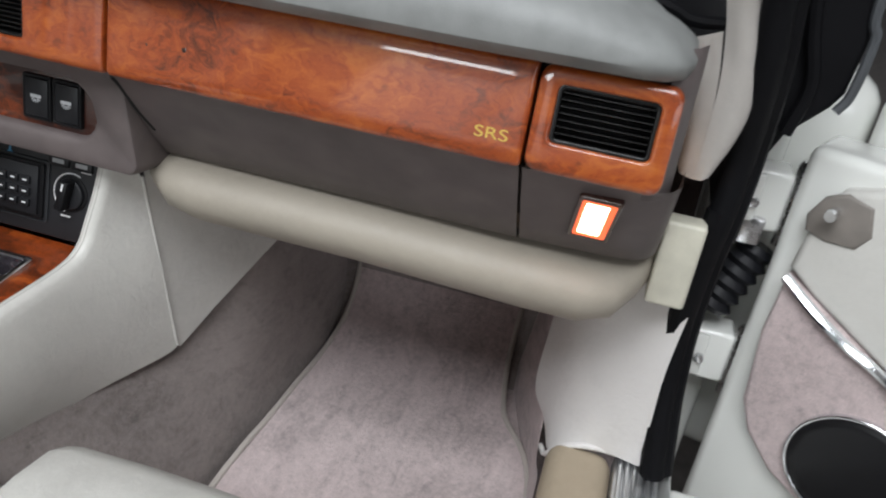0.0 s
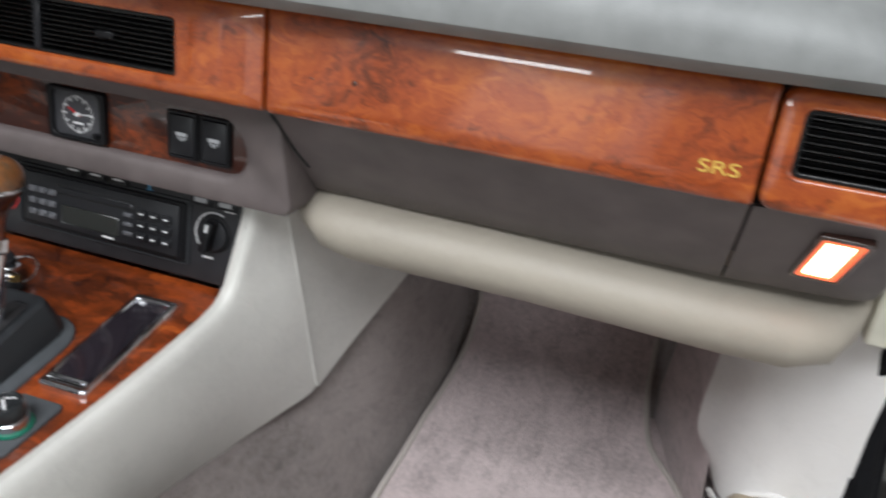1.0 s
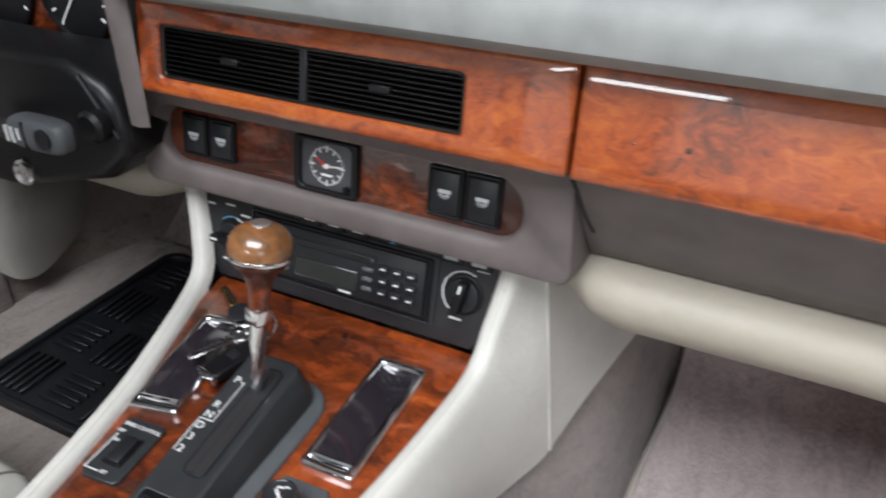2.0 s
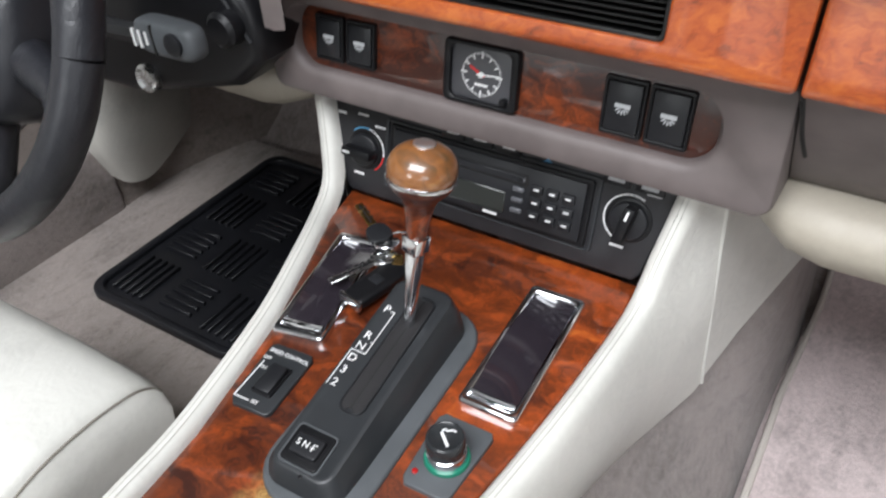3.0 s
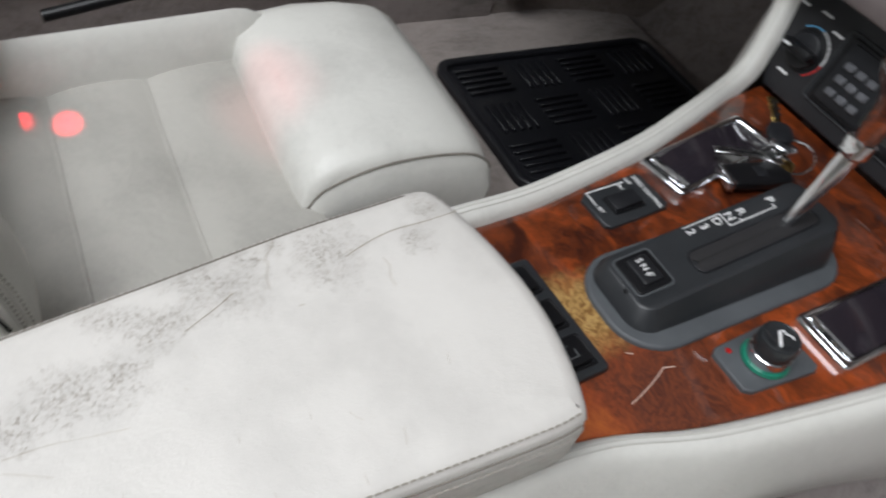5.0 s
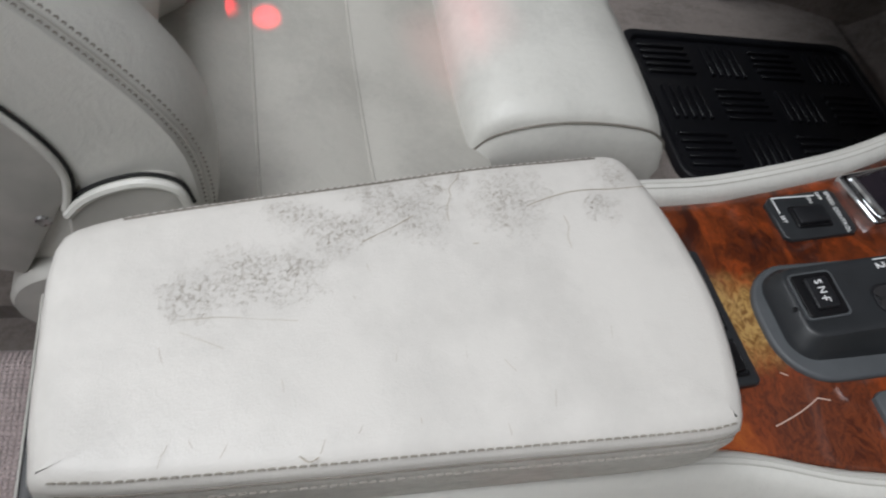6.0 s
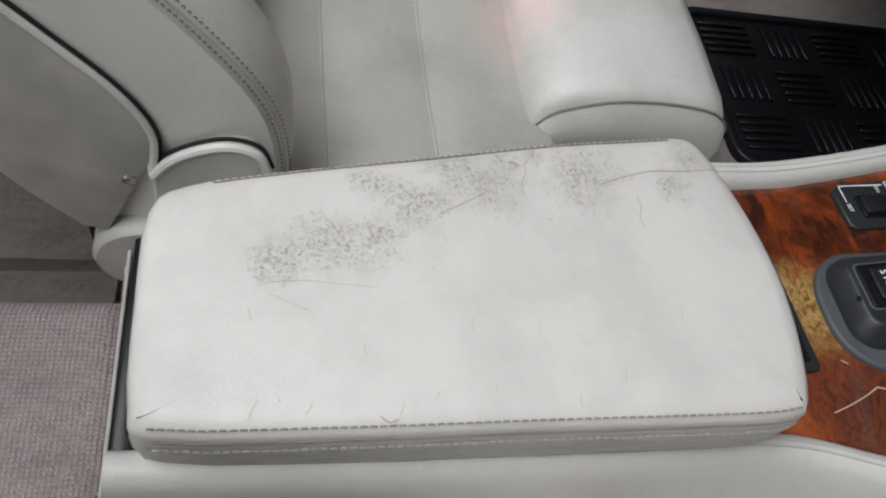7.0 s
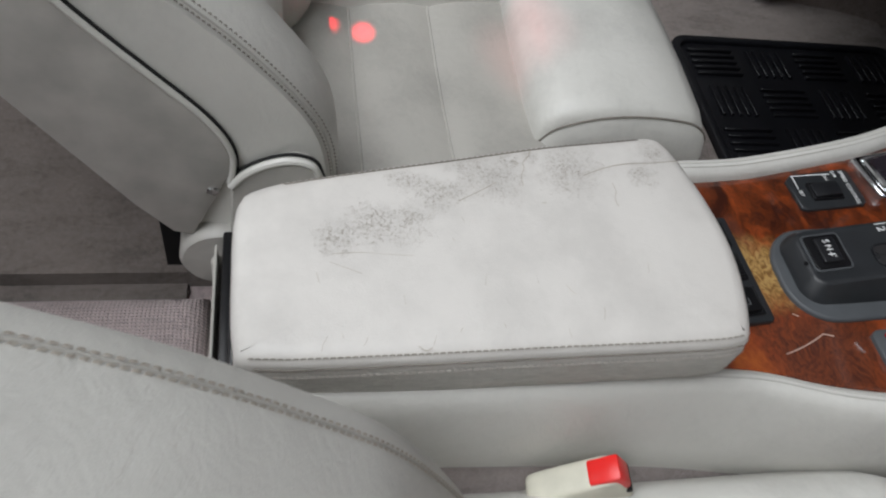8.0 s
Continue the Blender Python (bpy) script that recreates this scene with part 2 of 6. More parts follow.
def carpet(name, colour, weave=False, dirt=0.35):
    mat, nodes, links, b = shader(name, colour, 1.0, sheen=0.25, spec=0.1)
    tc = nodes.new("ShaderNodeTexCoord")
    pile = node(nodes, "ShaderNodeTexNoise", Scale=900.0, Detail=3.0, Roughness=0.8)
    tuft = node(nodes, "ShaderNodeTexNoise", Scale=130.0, Detail=6.0, Roughness=0.7)
    big = node(nodes, "ShaderNodeTexNoise", Scale=7.0, Detail=5.0, Roughness=0.62)
    for t in (pile, tuft, big):
        links.new(tc.outputs["Object"], t.inputs["Vector"])
    mp = nodes.new("ShaderNodeMapping")
    mp.inputs["Rotation"].default_value = (0, 0, radians(35))
    mp.inputs["Scale"].default_value = (1.0, 0.4, 1.0)
    links.new(tc.outputs["Object"], mp.inputs[0])
    brush = node(nodes, "ShaderNodeTexNoise", Scale=34.0, Detail=7.0, Roughness=0.7, Distortion=0.7)
    links.new(mp.outputs[0], brush.inputs["Vector"])
    r = ramp(nodes, (0.36, shade(colour, 1 - dirt)), (0.5, colour), (0.66, shade(colour, 1.25)))
    mixb = nodes.new("ShaderNodeMix")
    mixb.data_type = "FLOAT"
    mixb.inputs["Factor"].default_value = 0.55
    links.new(big.outputs[0], mixb.inputs["A"])
    links.new(brush.outputs[0], mixb.inputs["B"])
    mix = nodes.new("ShaderNodeMix")
    mix.data_type = "FLOAT"
    mix.inputs["Factor"].default_value = 0.3
    links.new(mixb.outputs["Result"], mix.inputs["A"])
    links.new(tuft.outputs[0], mix.inputs["B"])
    links.new(mix.outputs["Result"], r.inputs[0])
    rp = ramp(nodes, (0.25, (0.6, 0.6, 0.6)), (0.75, (1.25, 1.25, 1.25)))
    links.new(pile.outputs[0], rp.inputs[0])
    mul = nodes.new("ShaderNodeMix")
    mul.data_type, mul.blend_type = "RGBA", "MULTIPLY"
    mul.inputs["Factor"].default_value = 0.8
    links.new(r.outputs[0], mul.inputs["A"])
    links.new(rp.outputs[0], mul.inputs["B"])
    links.new(mul.outputs["Result"], b.inputs["Base Color"])
    n1 = bumped(nodes, links, b, pile.outputs[0], 0.7, 0.002)
    n2 = bumped(nodes, links, b, tuft.outputs[0], 0.6, 0.004, n1)
    if weave:
        waves = []
        for axis in ("X", "Y"):
            w = node(nodes, "ShaderNodeTexWave", Scale=95.0, Distortion=1.6, Detail=2.0)
            w.bands_direction = axis
            w.inputs["Detail Scale"].default_value = 1.5
            links.new(tc.outputs["Object"], w.inputs["Vector"])
            waves.append(w)
        both = nodes.new("ShaderNodeMath")
        both.operation = "MULTIPLY"
        links.new(waves[0].outputs["Fac"], both.inputs[0])
        links.new(waves[1].outputs["Fac"], both.inputs[1])
        bumped(nodes, links, b, both.outputs[0], 0.6, 0.003, n2)
        rw = ramp(nodes, (0.0, (0.78, 0.78, 0.78)), (0.6, (1.1, 1.1, 1.1)))
        links.new(both.outputs[0], rw.inputs[0])
        mw = nodes.new("ShaderNodeMix")
        mw.data_type, mw.blend_type = "RGBA", "MULTIPLY"
        mw.inputs["Factor"].default_value = 0.8
        links.new(mul.outputs["Result"], mw.inputs["A"])
        links.new(rw.outputs[0], mw.inputs["B"])
        links.new(mw.outputs["Result"], b.inputs["Base Color"])
    return mat


def burl(name, seed=0.0, zones=(), dark=0.0, scale=33.0, wild=2.0):
    mat, nodes, links, b = shader(name, (0.3, 0.1, 0.02), 0.35, coat=1.0)
    tc = nodes.new("ShaderNodeTexCoord")
    mp = nodes.new("ShaderNodeMapping")
    mp.inputs["Location"].default_value = (seed, seed * 0.7, 0)
    mp.inputs["Scale"].default_value = (0.75, 1.0, 1.25)
    links.new(tc.outputs["Object"], mp.inputs[0])
    warp = node(nodes, "ShaderNodeTexNoise", Scale=14.0, Detail=4.0, Roughness=0.6)
    links.new(mp.outputs[0], warp.inputs["Vector"])
    add = nodes.new("ShaderNodeVectorMath")
    add.operation = "MULTIPLY_ADD"
    add.inputs[1].default_value = (0.09, 0.09, 0.09)
    links.new(warp.outputs["Color"], add.inputs[0])
    links.new(mp.outputs[0], add.inputs[2])
    figure = node(nodes, "ShaderNodeTexNoise", Scale=scale, Detail=9.0, Roughness=0.62, Distortion=wild)
    cloud = node(nodes, "ShaderNodeTexNoise", Scale=8.0, Detail=3.0, Roughness=0.5)
    fleck = node(nodes, "ShaderNodeTexNoise", Scale=260.0, Detail=3.0, Roughness=0.6)
    for t in (figure, fleck, cloud):
        links.new(add.outputs[0], t.inputs["Vector"])
    mix = nodes.new("ShaderNodeMix")
    mix.data_type = "FLOAT"
    mix.inputs["Factor"].default_value = 0.48
    links.new(figure.outputs[0], mix.inputs["A"])
    links.new(cloud.outputs[0], mix.inputs["B"])
    mix2 = nodes.new("ShaderNodeMix")
    mix2.data_type = "FLOAT"
    mix2.inputs["Factor"].default_value = 0.12
    links.new(mix.outputs["Result"], mix2.inputs["A"])
    links.new(fleck.outputs[0], mix2.inputs["B"])
    r = ramp(nodes, (0.33 + dark, (0.035, 0.007, 0.003)), (0.41 + dark, (0.13, 0.026, 0.006)), (0.49 + dark, (0.29, 0.052, 0.010)), (0.58 + dark, (0.40, 0.094, 0.016)), (0.72 + dark, (0.50, 0.155, 0.028)))
    links.new(mix2.outputs["Result"], r.inputs[0])
    eye = node(nodes, "ShaderNodeTexVoronoi", Scale=17.0)
    links.new(add.outputs[0], eye.inputs["Vector"])
    re = ramp(nodes, (0.05, (0.25, 0.2, 0.2)), (0.1, (1, 1, 1)))
    links.new(eye.outputs["Distance"], re.inputs[0])
    mul = nodes.new("ShaderNodeMix")
    mul.data_type, mul.blend_type = "RGBA", "MULTIPLY"
    mul.inputs["Factor"].default_value = 0.7
    links.new(r.outputs[0], mul.inputs["A"])
    links.new(re.outputs[0], mul.inputs["B"])
    last = mul.outputs["Result"]
    for spot, size, low_c, high_c in zones:
        dist = nodes.new("ShaderNodeVectorMath")
        dist.operation = "DISTANCE"
        dist.inputs[1].default_value = spot
        links.new(tc.outputs["Object"], dist.inputs[0])
        jit = node(nodes, "ShaderNodeMath")
        jit.operation = "MULTIPLY_ADD"
        jit.inputs[1].default_value = 0.03
        links.new(figure.outputs[0], jit.inputs[0])
        links.new(dist.outputs["Value"], jit.inputs[2])
        rw = ramp(nodes, (size * 0.75, (1, 1, 1)), (size * 1.3, (0, 0, 0)))
        links.new(jit.outputs[0], rw.inputs[0])
        light = ramp(nodes, (0.35, low_c), (0.6, high_c))
        links.new(fleck.outputs[0], light.inputs[0])
        mw = nodes.new("ShaderNodeMix")
        mw.data_type = "RGBA"
        links.new(rw.outputs[0], mw.inputs["Factor"])
        links.new(last, mw.inputs["A"])
        links.new(light.outputs[0], mw.inputs["B"])
        last = mw.outputs["Result"]
    links.new(last, b.inputs["Base Color"])
    return mat


def plastic(name, colour, rough=0.5, grain=1500.0, bump=0.15, spec=0.5):
    mat, nodes, links, b = shader(name, colour, rough, spec=spec)
    tc = nodes.new("ShaderNodeTexCoord")
    fine = node(nodes, "ShaderNodeTexNoise", Scale=grain, Detail=2.0)
    big = node(nodes, "ShaderNodeTexNoise", Scale=30.0, Detail=4.0)
    for t in (fine, big):
        links.new(tc.outputs["Object"], t.inputs["Vector"])
    r = ramp(nodes, (0.3, shade(colour, 0.85)), (0.7, shade(colour, 1.15)))
    links.new(big.outputs[0], r.inputs[0])
    links.new(r.outputs[0], b.inputs["Base Color"])
    bumped(nodes, links, b, fine.outputs[0], bump, 0.0004)
    return mat


def metal(name, colour, rough, scratch=0.1):
    mat, nodes, links, b = shader(name, colour, rough, metal=1.0)
    tc = nodes.new("ShaderNodeTexCoord")
    fine = node(nodes, "ShaderNodeTexNoise", Scale=90.0, Detail=6.0, Roughness=0.7)
    links.new(tc.outputs["Object"], fine.inputs["Vector"])
    r = ramp(nodes, (0.35, (rough * 0.6,) * 3), (0.75, (rough + scratch,) * 3))
    links.new(fine.outputs[0], r.inputs[0])
    links.new(r.outputs[0], b.inputs["Roughness"])
    return mat


def emitter(name, colour, strength):
    mat, nodes, links, b = shader(name, colour, 0.4)
    b.inputs["Emission Color"].default_value = (*colour, 1)
    b.inputs["Emission Strength"].default_value = strength
    return mat


CREAM = leather("cream_leather", (0.62, 0.61, 0.57))
CREAM_SEAT = leather("cream_seat_leather", (0.62, 0.61, 0.57), dirt=0.16)
CREAM_SEAM = leather("cream_seam_leather", (0.50, 0.49, 0.45))
SAND = leather("sand_leather", (0.37, 0.333, 0.275), rough=0.5)
TAUPE = plastic("taupe_vinyl", (0.112, 0.092, 0.089), 0.55, 900, 0.3)
PAD = plastic("grey_padding", (0.225, 0.232, 0.225), 0.5, 900, 0.35)
CARPET = carpet("taupe_carpet", (0.66, 0.55, 0.54), dirt=0.45)
# tunnel carpet's own darker tone, lowered further for shade beside the seat
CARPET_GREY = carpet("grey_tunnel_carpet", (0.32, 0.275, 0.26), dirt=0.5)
# carpet darkened to carry the shade in driver footwell and behind the seat
CARPET_WORN_SHADED = carpet("soiled_shaded_carpet", (0.29, 0.245, 0.222), dirt=0.5)
CARPET_PINK = carpet("pinkish_woven_carpet", (0.68, 0.56, 0.55), weave=True)
EDGING = leather("carpet_edging", (0.50, 0.46, 0.42))
BURL = burl("burl_veneer", 0.0)
BURL_DARK = burl("dark_burl_veneer", 3.1, [((0.096, 0.560, 0.511), 0.060, (0.060, 0.014, 0.007), (0.15, 0.036, 0.013)), ((0.017, 0.540, 0.511), 0.042, (0.16, 0.07, 0.015), (0.42, 0.26, 0.09))], 0.088, 22.0, 1.6)
for n in BURL_DARK.node_tree.nodes:
    if n.type == "VALTORGB" and len(n.color_ramp.elements) == 5:
        n.color_ramp.elements[3].color = (0.46, 0.120, 0.020, 1)
        n.color_ramp.elements[4].color = (0.64, 0.240, 0.045, 1)
        n.color_ramp.elements[4].position -= 0.05
BURL_POD = burl("red_burl_veneer", 6.3, (), 0.155)
BLACK = plastic("black_plastic", (0.006, 0.006, 0.007), 0.36, spec=0.3)
BLACK_SOFT = plastic("dark_grey_plastic", (0.012, 0.0125, 0.0145), 0.40, spec=0.36)
GASKET = plastic("grey_rubber", (0.07, 0.076, 0.082), 0.55)
RUBBER = plastic("black_rubber", (0.009, 0.0095, 0.012), 0.42, spec=0.4)
SEAL = plastic("seal_rubber", (0.005, 0.005, 0.006), 0.65, spec=0.12)
VENT = plastic("vent_black", (0.004, 0.004, 0.004), 0.28, bump=0.03, spec=0.5)
# cream darkened to carry the shade on the windscreen pillar
PILLAR_SHADED = leather("shaded_pillar_vinyl", (0.42, 0.395, 0.365))
KICK = leather("white_vinyl", (0.76, 0.74, 0.715))
FACE = plastic("charcoal_plastic", (0.017, 0.017, 0.019), 0.42, spec=0.4)
HOUSING = plastic("grained_charcoal", (0.020, 0.022, 0.0245), 0.42, 900, 0.25)
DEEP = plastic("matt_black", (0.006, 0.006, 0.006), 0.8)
CHROME = metal("chrome", (0.75, 0.76, 0.78), 0.06)
CREAM_WORN = leather("soiled_cream_leather", (0.42, 0.405, 0.37), dirt=0.22)
STEEL = metal("brushed_steel", (0.55, 0.55, 0.55), 0.3)
ALUMINIUM = metal("ribbed_aluminium", (0.78, 0.79, 0.80), 0.5)
SMOKED = shader("smoked_gloss", (0.020, 0.016, 0.021), 0.16, coat=1.0)[0]
SCRATCH = plastic("pale_scratch", (0.50, 0.36, 0.30), 0.6)
BRASS = metal("brass", (0.6, 0.42, 0.16), 0.25)
GOLD = shader("gold_print", (0.62, 0.42, 0.08), 0.4)[0]
PRINT = shader("white_print", (0.75, 0.75, 0.75), 0.5)[0]
DIM_PRINT = shader("grey_print", (0.42, 0.43, 0.44), 0.5)[0]
RED_PRINT = shader("red_print", (0.6, 0.02, 0.02), 0.4)[0]
BLUE_PRINT = shader("blue_print", (0.1, 0.35, 0.6), 0.4)[0]
GREEN = shader("green_plastic", (0.01, 0.16, 0.10), 0.3)[0]
RED_PLASTIC = shader("red_button", (0.75, 0.015, 0.012), 0.35)[0]
IVORY = plastic("ivory_plastic", (0.60, 0.58, 0.48), 0.4)
BEIGE_HARD = plastic("beige_plastic", (0.43, 0.415, 0.385), 0.45)
PAINT = shader("white_car_paint", (0.78, 0.79, 0.75), 0.25, coat=1.0)[0]
THREAD = plastic("beige_thread", (0.42, 0.37, 0.31), 0.7)
THREAD_DARK = plastic("grey_thread", (0.20, 0.18, 0.155), 0.7)
NECK_WOOD = burl("dark_walnut_neck", 5.2, (), 0.17)
NECK_WOOD.node_tree.nodes["Principled BSDF"].inputs["Coat Weight"].default_value = 0.25
KNOB_WOOD = burl("knob_walnut", 9.4, (), 0.05)

for n in KNOB_WOOD.node_tree.nodes:
    if n.type == "VALTORGB" and len(n.color_ramp.elements) == 5:
        for e in n.color_ramp.elements:
            r, g, b, a = e.color
            e.color = (r * 0.55 + 0.045, g * 0.85 + 0.035, b + 0.016, 1)


# ---- the hall round the car ----
CONCRETE = plastic("concrete_floor", (0.22, 0.20, 0.19), 0.7, 400, 0.2)
WALL_PAINT = plastic("hall_wall_paint", (0.38, 0.39, 0.39), 0.8, 300, 0.2)
CEILING_PAINT = plastic("hall_ceiling_paint", (0.75, 0.75, 0.75), 0.8, 300, 0.2)
tagged(part("ground", box(-6, -7, -0.1, 7, 8, 0.0, 0), CONCRETE), "grey concrete hall floor under the car", "floor", kind="structure")
tagged(part("wall_north", box(-6, 8, 0, 7, 8.2, 3.6, 0), WALL_PAINT), "plain grey hall wall", "wall", kind="structure")
tagged(part("wall_south", box(-6, -7.2, 0, 7, -7, 3.6, 0), WALL_PAINT), "plain grey hall wall", "wall", kind="structure")
tagged(part("wall_east", box(7, -7.2, 0, 7.2, 8.2, 3.6, 0), WALL_PAINT), "plain grey hall wall", "wall", kind="structure")
tagged(part("wall_west", box(-6.2, -7.2, 0, -6, 8.2, 3.6, 0), WALL_PAINT), "plain grey hall wall", "wall", kind="structure")
tagged(part("ceiling", box(-6.2, -7.2, 3.6, 7.2, 8.2, 3.8, 0), CEILING_PAINT), "plain light grey hall ceiling", "ceiling", kind="structure")

# ---- car floor, carpets, kick panel, sill ----
FLOOR_Z = 0.187
DRIVER_Z = 0.214


def sheet(rows, thick=0.0):
    return loft(rows, closed=False)


def strip(name, rows, material, label, category, sharp=40, per=6, kind="structure"):
    """Surface through a few guide lines, smooth along each line."""
    lines = [smooth_line(r, per) for r in rows]
    n = len(lines[0])
    cols = [smooth_line([ln[k] for ln in lines], 4) for k in range(n)]
    ob = part(name, loft(cols, closed=False), material, None, "", sharp)
    return tagged(ob, label, category, kind=kind)


tagged(part("floor", box(-0.78, -0.9, 0.10, 0.78, 1.30, FLOOR_Z, 0), CARPET), "taupe carpeted car floor", "floor", kind="structure")
# toe board, in the darker carpet to hold the shade under the dashboard
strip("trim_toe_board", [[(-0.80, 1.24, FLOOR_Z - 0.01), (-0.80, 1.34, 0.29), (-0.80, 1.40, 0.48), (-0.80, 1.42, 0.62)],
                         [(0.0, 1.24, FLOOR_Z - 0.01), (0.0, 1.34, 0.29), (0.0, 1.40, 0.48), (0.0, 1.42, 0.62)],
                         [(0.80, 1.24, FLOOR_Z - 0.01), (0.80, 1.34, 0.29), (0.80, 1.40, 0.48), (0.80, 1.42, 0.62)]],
      CARPET_GREY, "taupe carpeted toe board with the dashboard's shade in its darker colour", "carpet")
tagged(part("trim_driver_carpet", box(-0.78, -0.74, FLOOR_Z - 0.01, -0.19, 1.25, DRIVER_Z + 0.002, 0), CARPET_WORN_SHADED), "soiled grey-brown carpet on the driver floor, darkened to hold the footwell shade", "carpet", kind="structure")
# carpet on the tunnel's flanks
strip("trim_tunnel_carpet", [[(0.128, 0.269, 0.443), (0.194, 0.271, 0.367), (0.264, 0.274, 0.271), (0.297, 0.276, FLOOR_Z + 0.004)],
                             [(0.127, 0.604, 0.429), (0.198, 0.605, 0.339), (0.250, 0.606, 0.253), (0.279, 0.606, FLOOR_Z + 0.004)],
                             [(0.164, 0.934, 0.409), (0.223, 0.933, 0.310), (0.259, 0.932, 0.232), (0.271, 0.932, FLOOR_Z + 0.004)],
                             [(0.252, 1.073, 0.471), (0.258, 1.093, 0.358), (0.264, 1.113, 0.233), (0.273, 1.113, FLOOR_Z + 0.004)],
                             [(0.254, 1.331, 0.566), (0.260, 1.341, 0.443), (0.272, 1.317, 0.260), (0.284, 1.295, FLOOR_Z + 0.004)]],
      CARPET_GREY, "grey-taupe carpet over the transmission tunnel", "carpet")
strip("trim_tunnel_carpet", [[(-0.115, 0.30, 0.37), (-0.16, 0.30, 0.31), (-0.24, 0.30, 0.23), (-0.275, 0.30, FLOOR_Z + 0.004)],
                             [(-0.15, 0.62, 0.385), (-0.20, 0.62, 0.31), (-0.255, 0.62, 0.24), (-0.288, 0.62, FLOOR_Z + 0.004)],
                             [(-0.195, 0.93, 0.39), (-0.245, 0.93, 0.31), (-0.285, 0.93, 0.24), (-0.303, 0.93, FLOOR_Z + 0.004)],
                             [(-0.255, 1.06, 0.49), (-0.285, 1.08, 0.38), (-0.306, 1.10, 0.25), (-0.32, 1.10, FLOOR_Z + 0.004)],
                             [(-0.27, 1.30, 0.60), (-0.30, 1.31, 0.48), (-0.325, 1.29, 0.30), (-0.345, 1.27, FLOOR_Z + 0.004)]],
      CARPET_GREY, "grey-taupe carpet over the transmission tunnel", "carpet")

# loose passenger mat with a bound edge
mat_thing = thing("floor_mat", (0.48, 1.0, FLOOR_Z), "taupe carpet floor mat with a light bound edge", "mat")
MAT = [(0.620, 0.199, 0.277, 0.650), (0.906, 0.212, 0.280, 0.659), (1.010, 0.205, 0.281, 0.660), (1.073, 0.201, 0.281, 0.649), (1.115, 0.199, 0.281, 0.631), (1.167, 0.199, 0.284, 0.597), (1.220, 0.205, 0.287, 0.584), (1.273, 0.226, 0.291, 0.576), (1.326, 0.270, 0.289, 0.575), (1.364, 0.323, 0.278, 0.576), (1.389, 0.391, 0.265, 0.581)]
mat_rings = []
for k, (y, z, xl, xr) in enumerate(MAT):
    lean = min(0.010, max(0.0, (z - 0.199) * 0.12))
    top = [(xl + (xr - xl) * i / 7, y, z) for i in range(8)]
    mat_rings.append(top + [(x, yy + lean, zz - 0.011 + lean * 0.6) for x, yy, zz in reversed(top)])
part("mat_top", loft(mat_rings, cap0=True, cap1=True), CARPET, mat_thing, "", 60)
for side in (2, 3):
    part("binding", tube(smooth_line([(m[side], m[0], m[1] + 0.0005) for m in MAT], 3), 0.0044, 8), EDGING, mat_thing, "light grey bound edge")

# kick panel and sill on the passenger's side
strip("trim_kick_panel", [[(0.644, 1.081, 0.622), (0.638, 1.076, 0.452), (0.635, 1.075, 0.345), (0.658, 1.074, 0.295)],
                          [(0.669, 1.025, 0.625), (0.670, 1.015, 0.465), (0.675, 1.006, 0.364), (0.673, 0.992, 0.314)],
                          [(0.723, 0.988, 0.626), (0.720, 0.980, 0.486), (0.719, 0.975, 0.406), (0.710, 0.973, 0.357)],
                          [(0.778, 0.958, 0.626), (0.769, 0.953, 0.507), (0.771, 0.955, 0.426), (0.774, 0.959, 0.361)]],
      KICK, "white vinyl kick panel beside the footwell", "trim")
tagged(part("trim_kick_flange", tube(smooth_line([(0.661, 1.014, 0.301), (0.668, 0.986, 0.315), (0.679, 0.974, 0.338), (0.696, 0.971, 0.353), (0.725, 0.970, 0.360), (0.747, 0.971, 0.359)], 5), 0.0035, 8), KICK), "white vinyl lip over the sill carpet", "trim", kind="structure")
strip("trim_kick_carpet", [[(0.589, 1.272, FLOOR_Z), (0.602, 1.304, 0.286), (0.618, 1.357, 0.416), (0.629, 1.389, 0.567)],
                           [(0.624, 1.158, FLOOR_Z), (0.631, 1.179, 0.293), (0.638, 1.210, 0.424), (0.651, 1.242, 0.574)],
                           [(0.655, 1.055, FLOOR_Z), (0.649, 1.078, 0.279), (0.646, 1.084, 0.400), (0.654, 1.097, 0.581)],
                           [(0.656, 1.024, FLOOR_Z), (0.657, 1.035, 0.241), (0.657, 1.035, 0.271), (0.657, 1.040, 0.296)],
                           [(0.665, 0.952, FLOOR_Z), (0.666, 0.963, 0.225), (0.667, 0.968, 0.255), (0.667, 0.973, 0.285)]],
      CARPET, "taupe carpet beside the footwell", "carpet")
tagged(part("trim_sill_carpet", box(0.670, -0.5, 0.135, 0.747, 0.983, 0.353, 0.022, 4), leather("tan_sill_carpet", (0.40, 0.33, 0.24), 0.8)),
       "tan carpeted inner sill", "sill", kind="structure")
tagged(part("trim_sill_outer", box(0.812, -0.6, 0.105, 0.88, 0.985, 0.325, 0.012, 3), PAINT), "white painted outer door sill", "sill", kind="structure")
scuff = thing("scuff_plate", (0.78, 0.7, 0.355), "ribbed aluminium tread plate on the sill", "tread plate")
part("base", box(0.748, -0.4, 0.325, 0.813, 0.987, 0.353, 0.003), ALUMINIUM, scuff)
for k in range(6):
    part("rib", box(0.752 + 0.008 * k, -0.4, 0.352, 0.757 + 0.008 * k, 0.985, 0.3575, 0.001, 1), ALUMINIUM, scuff)

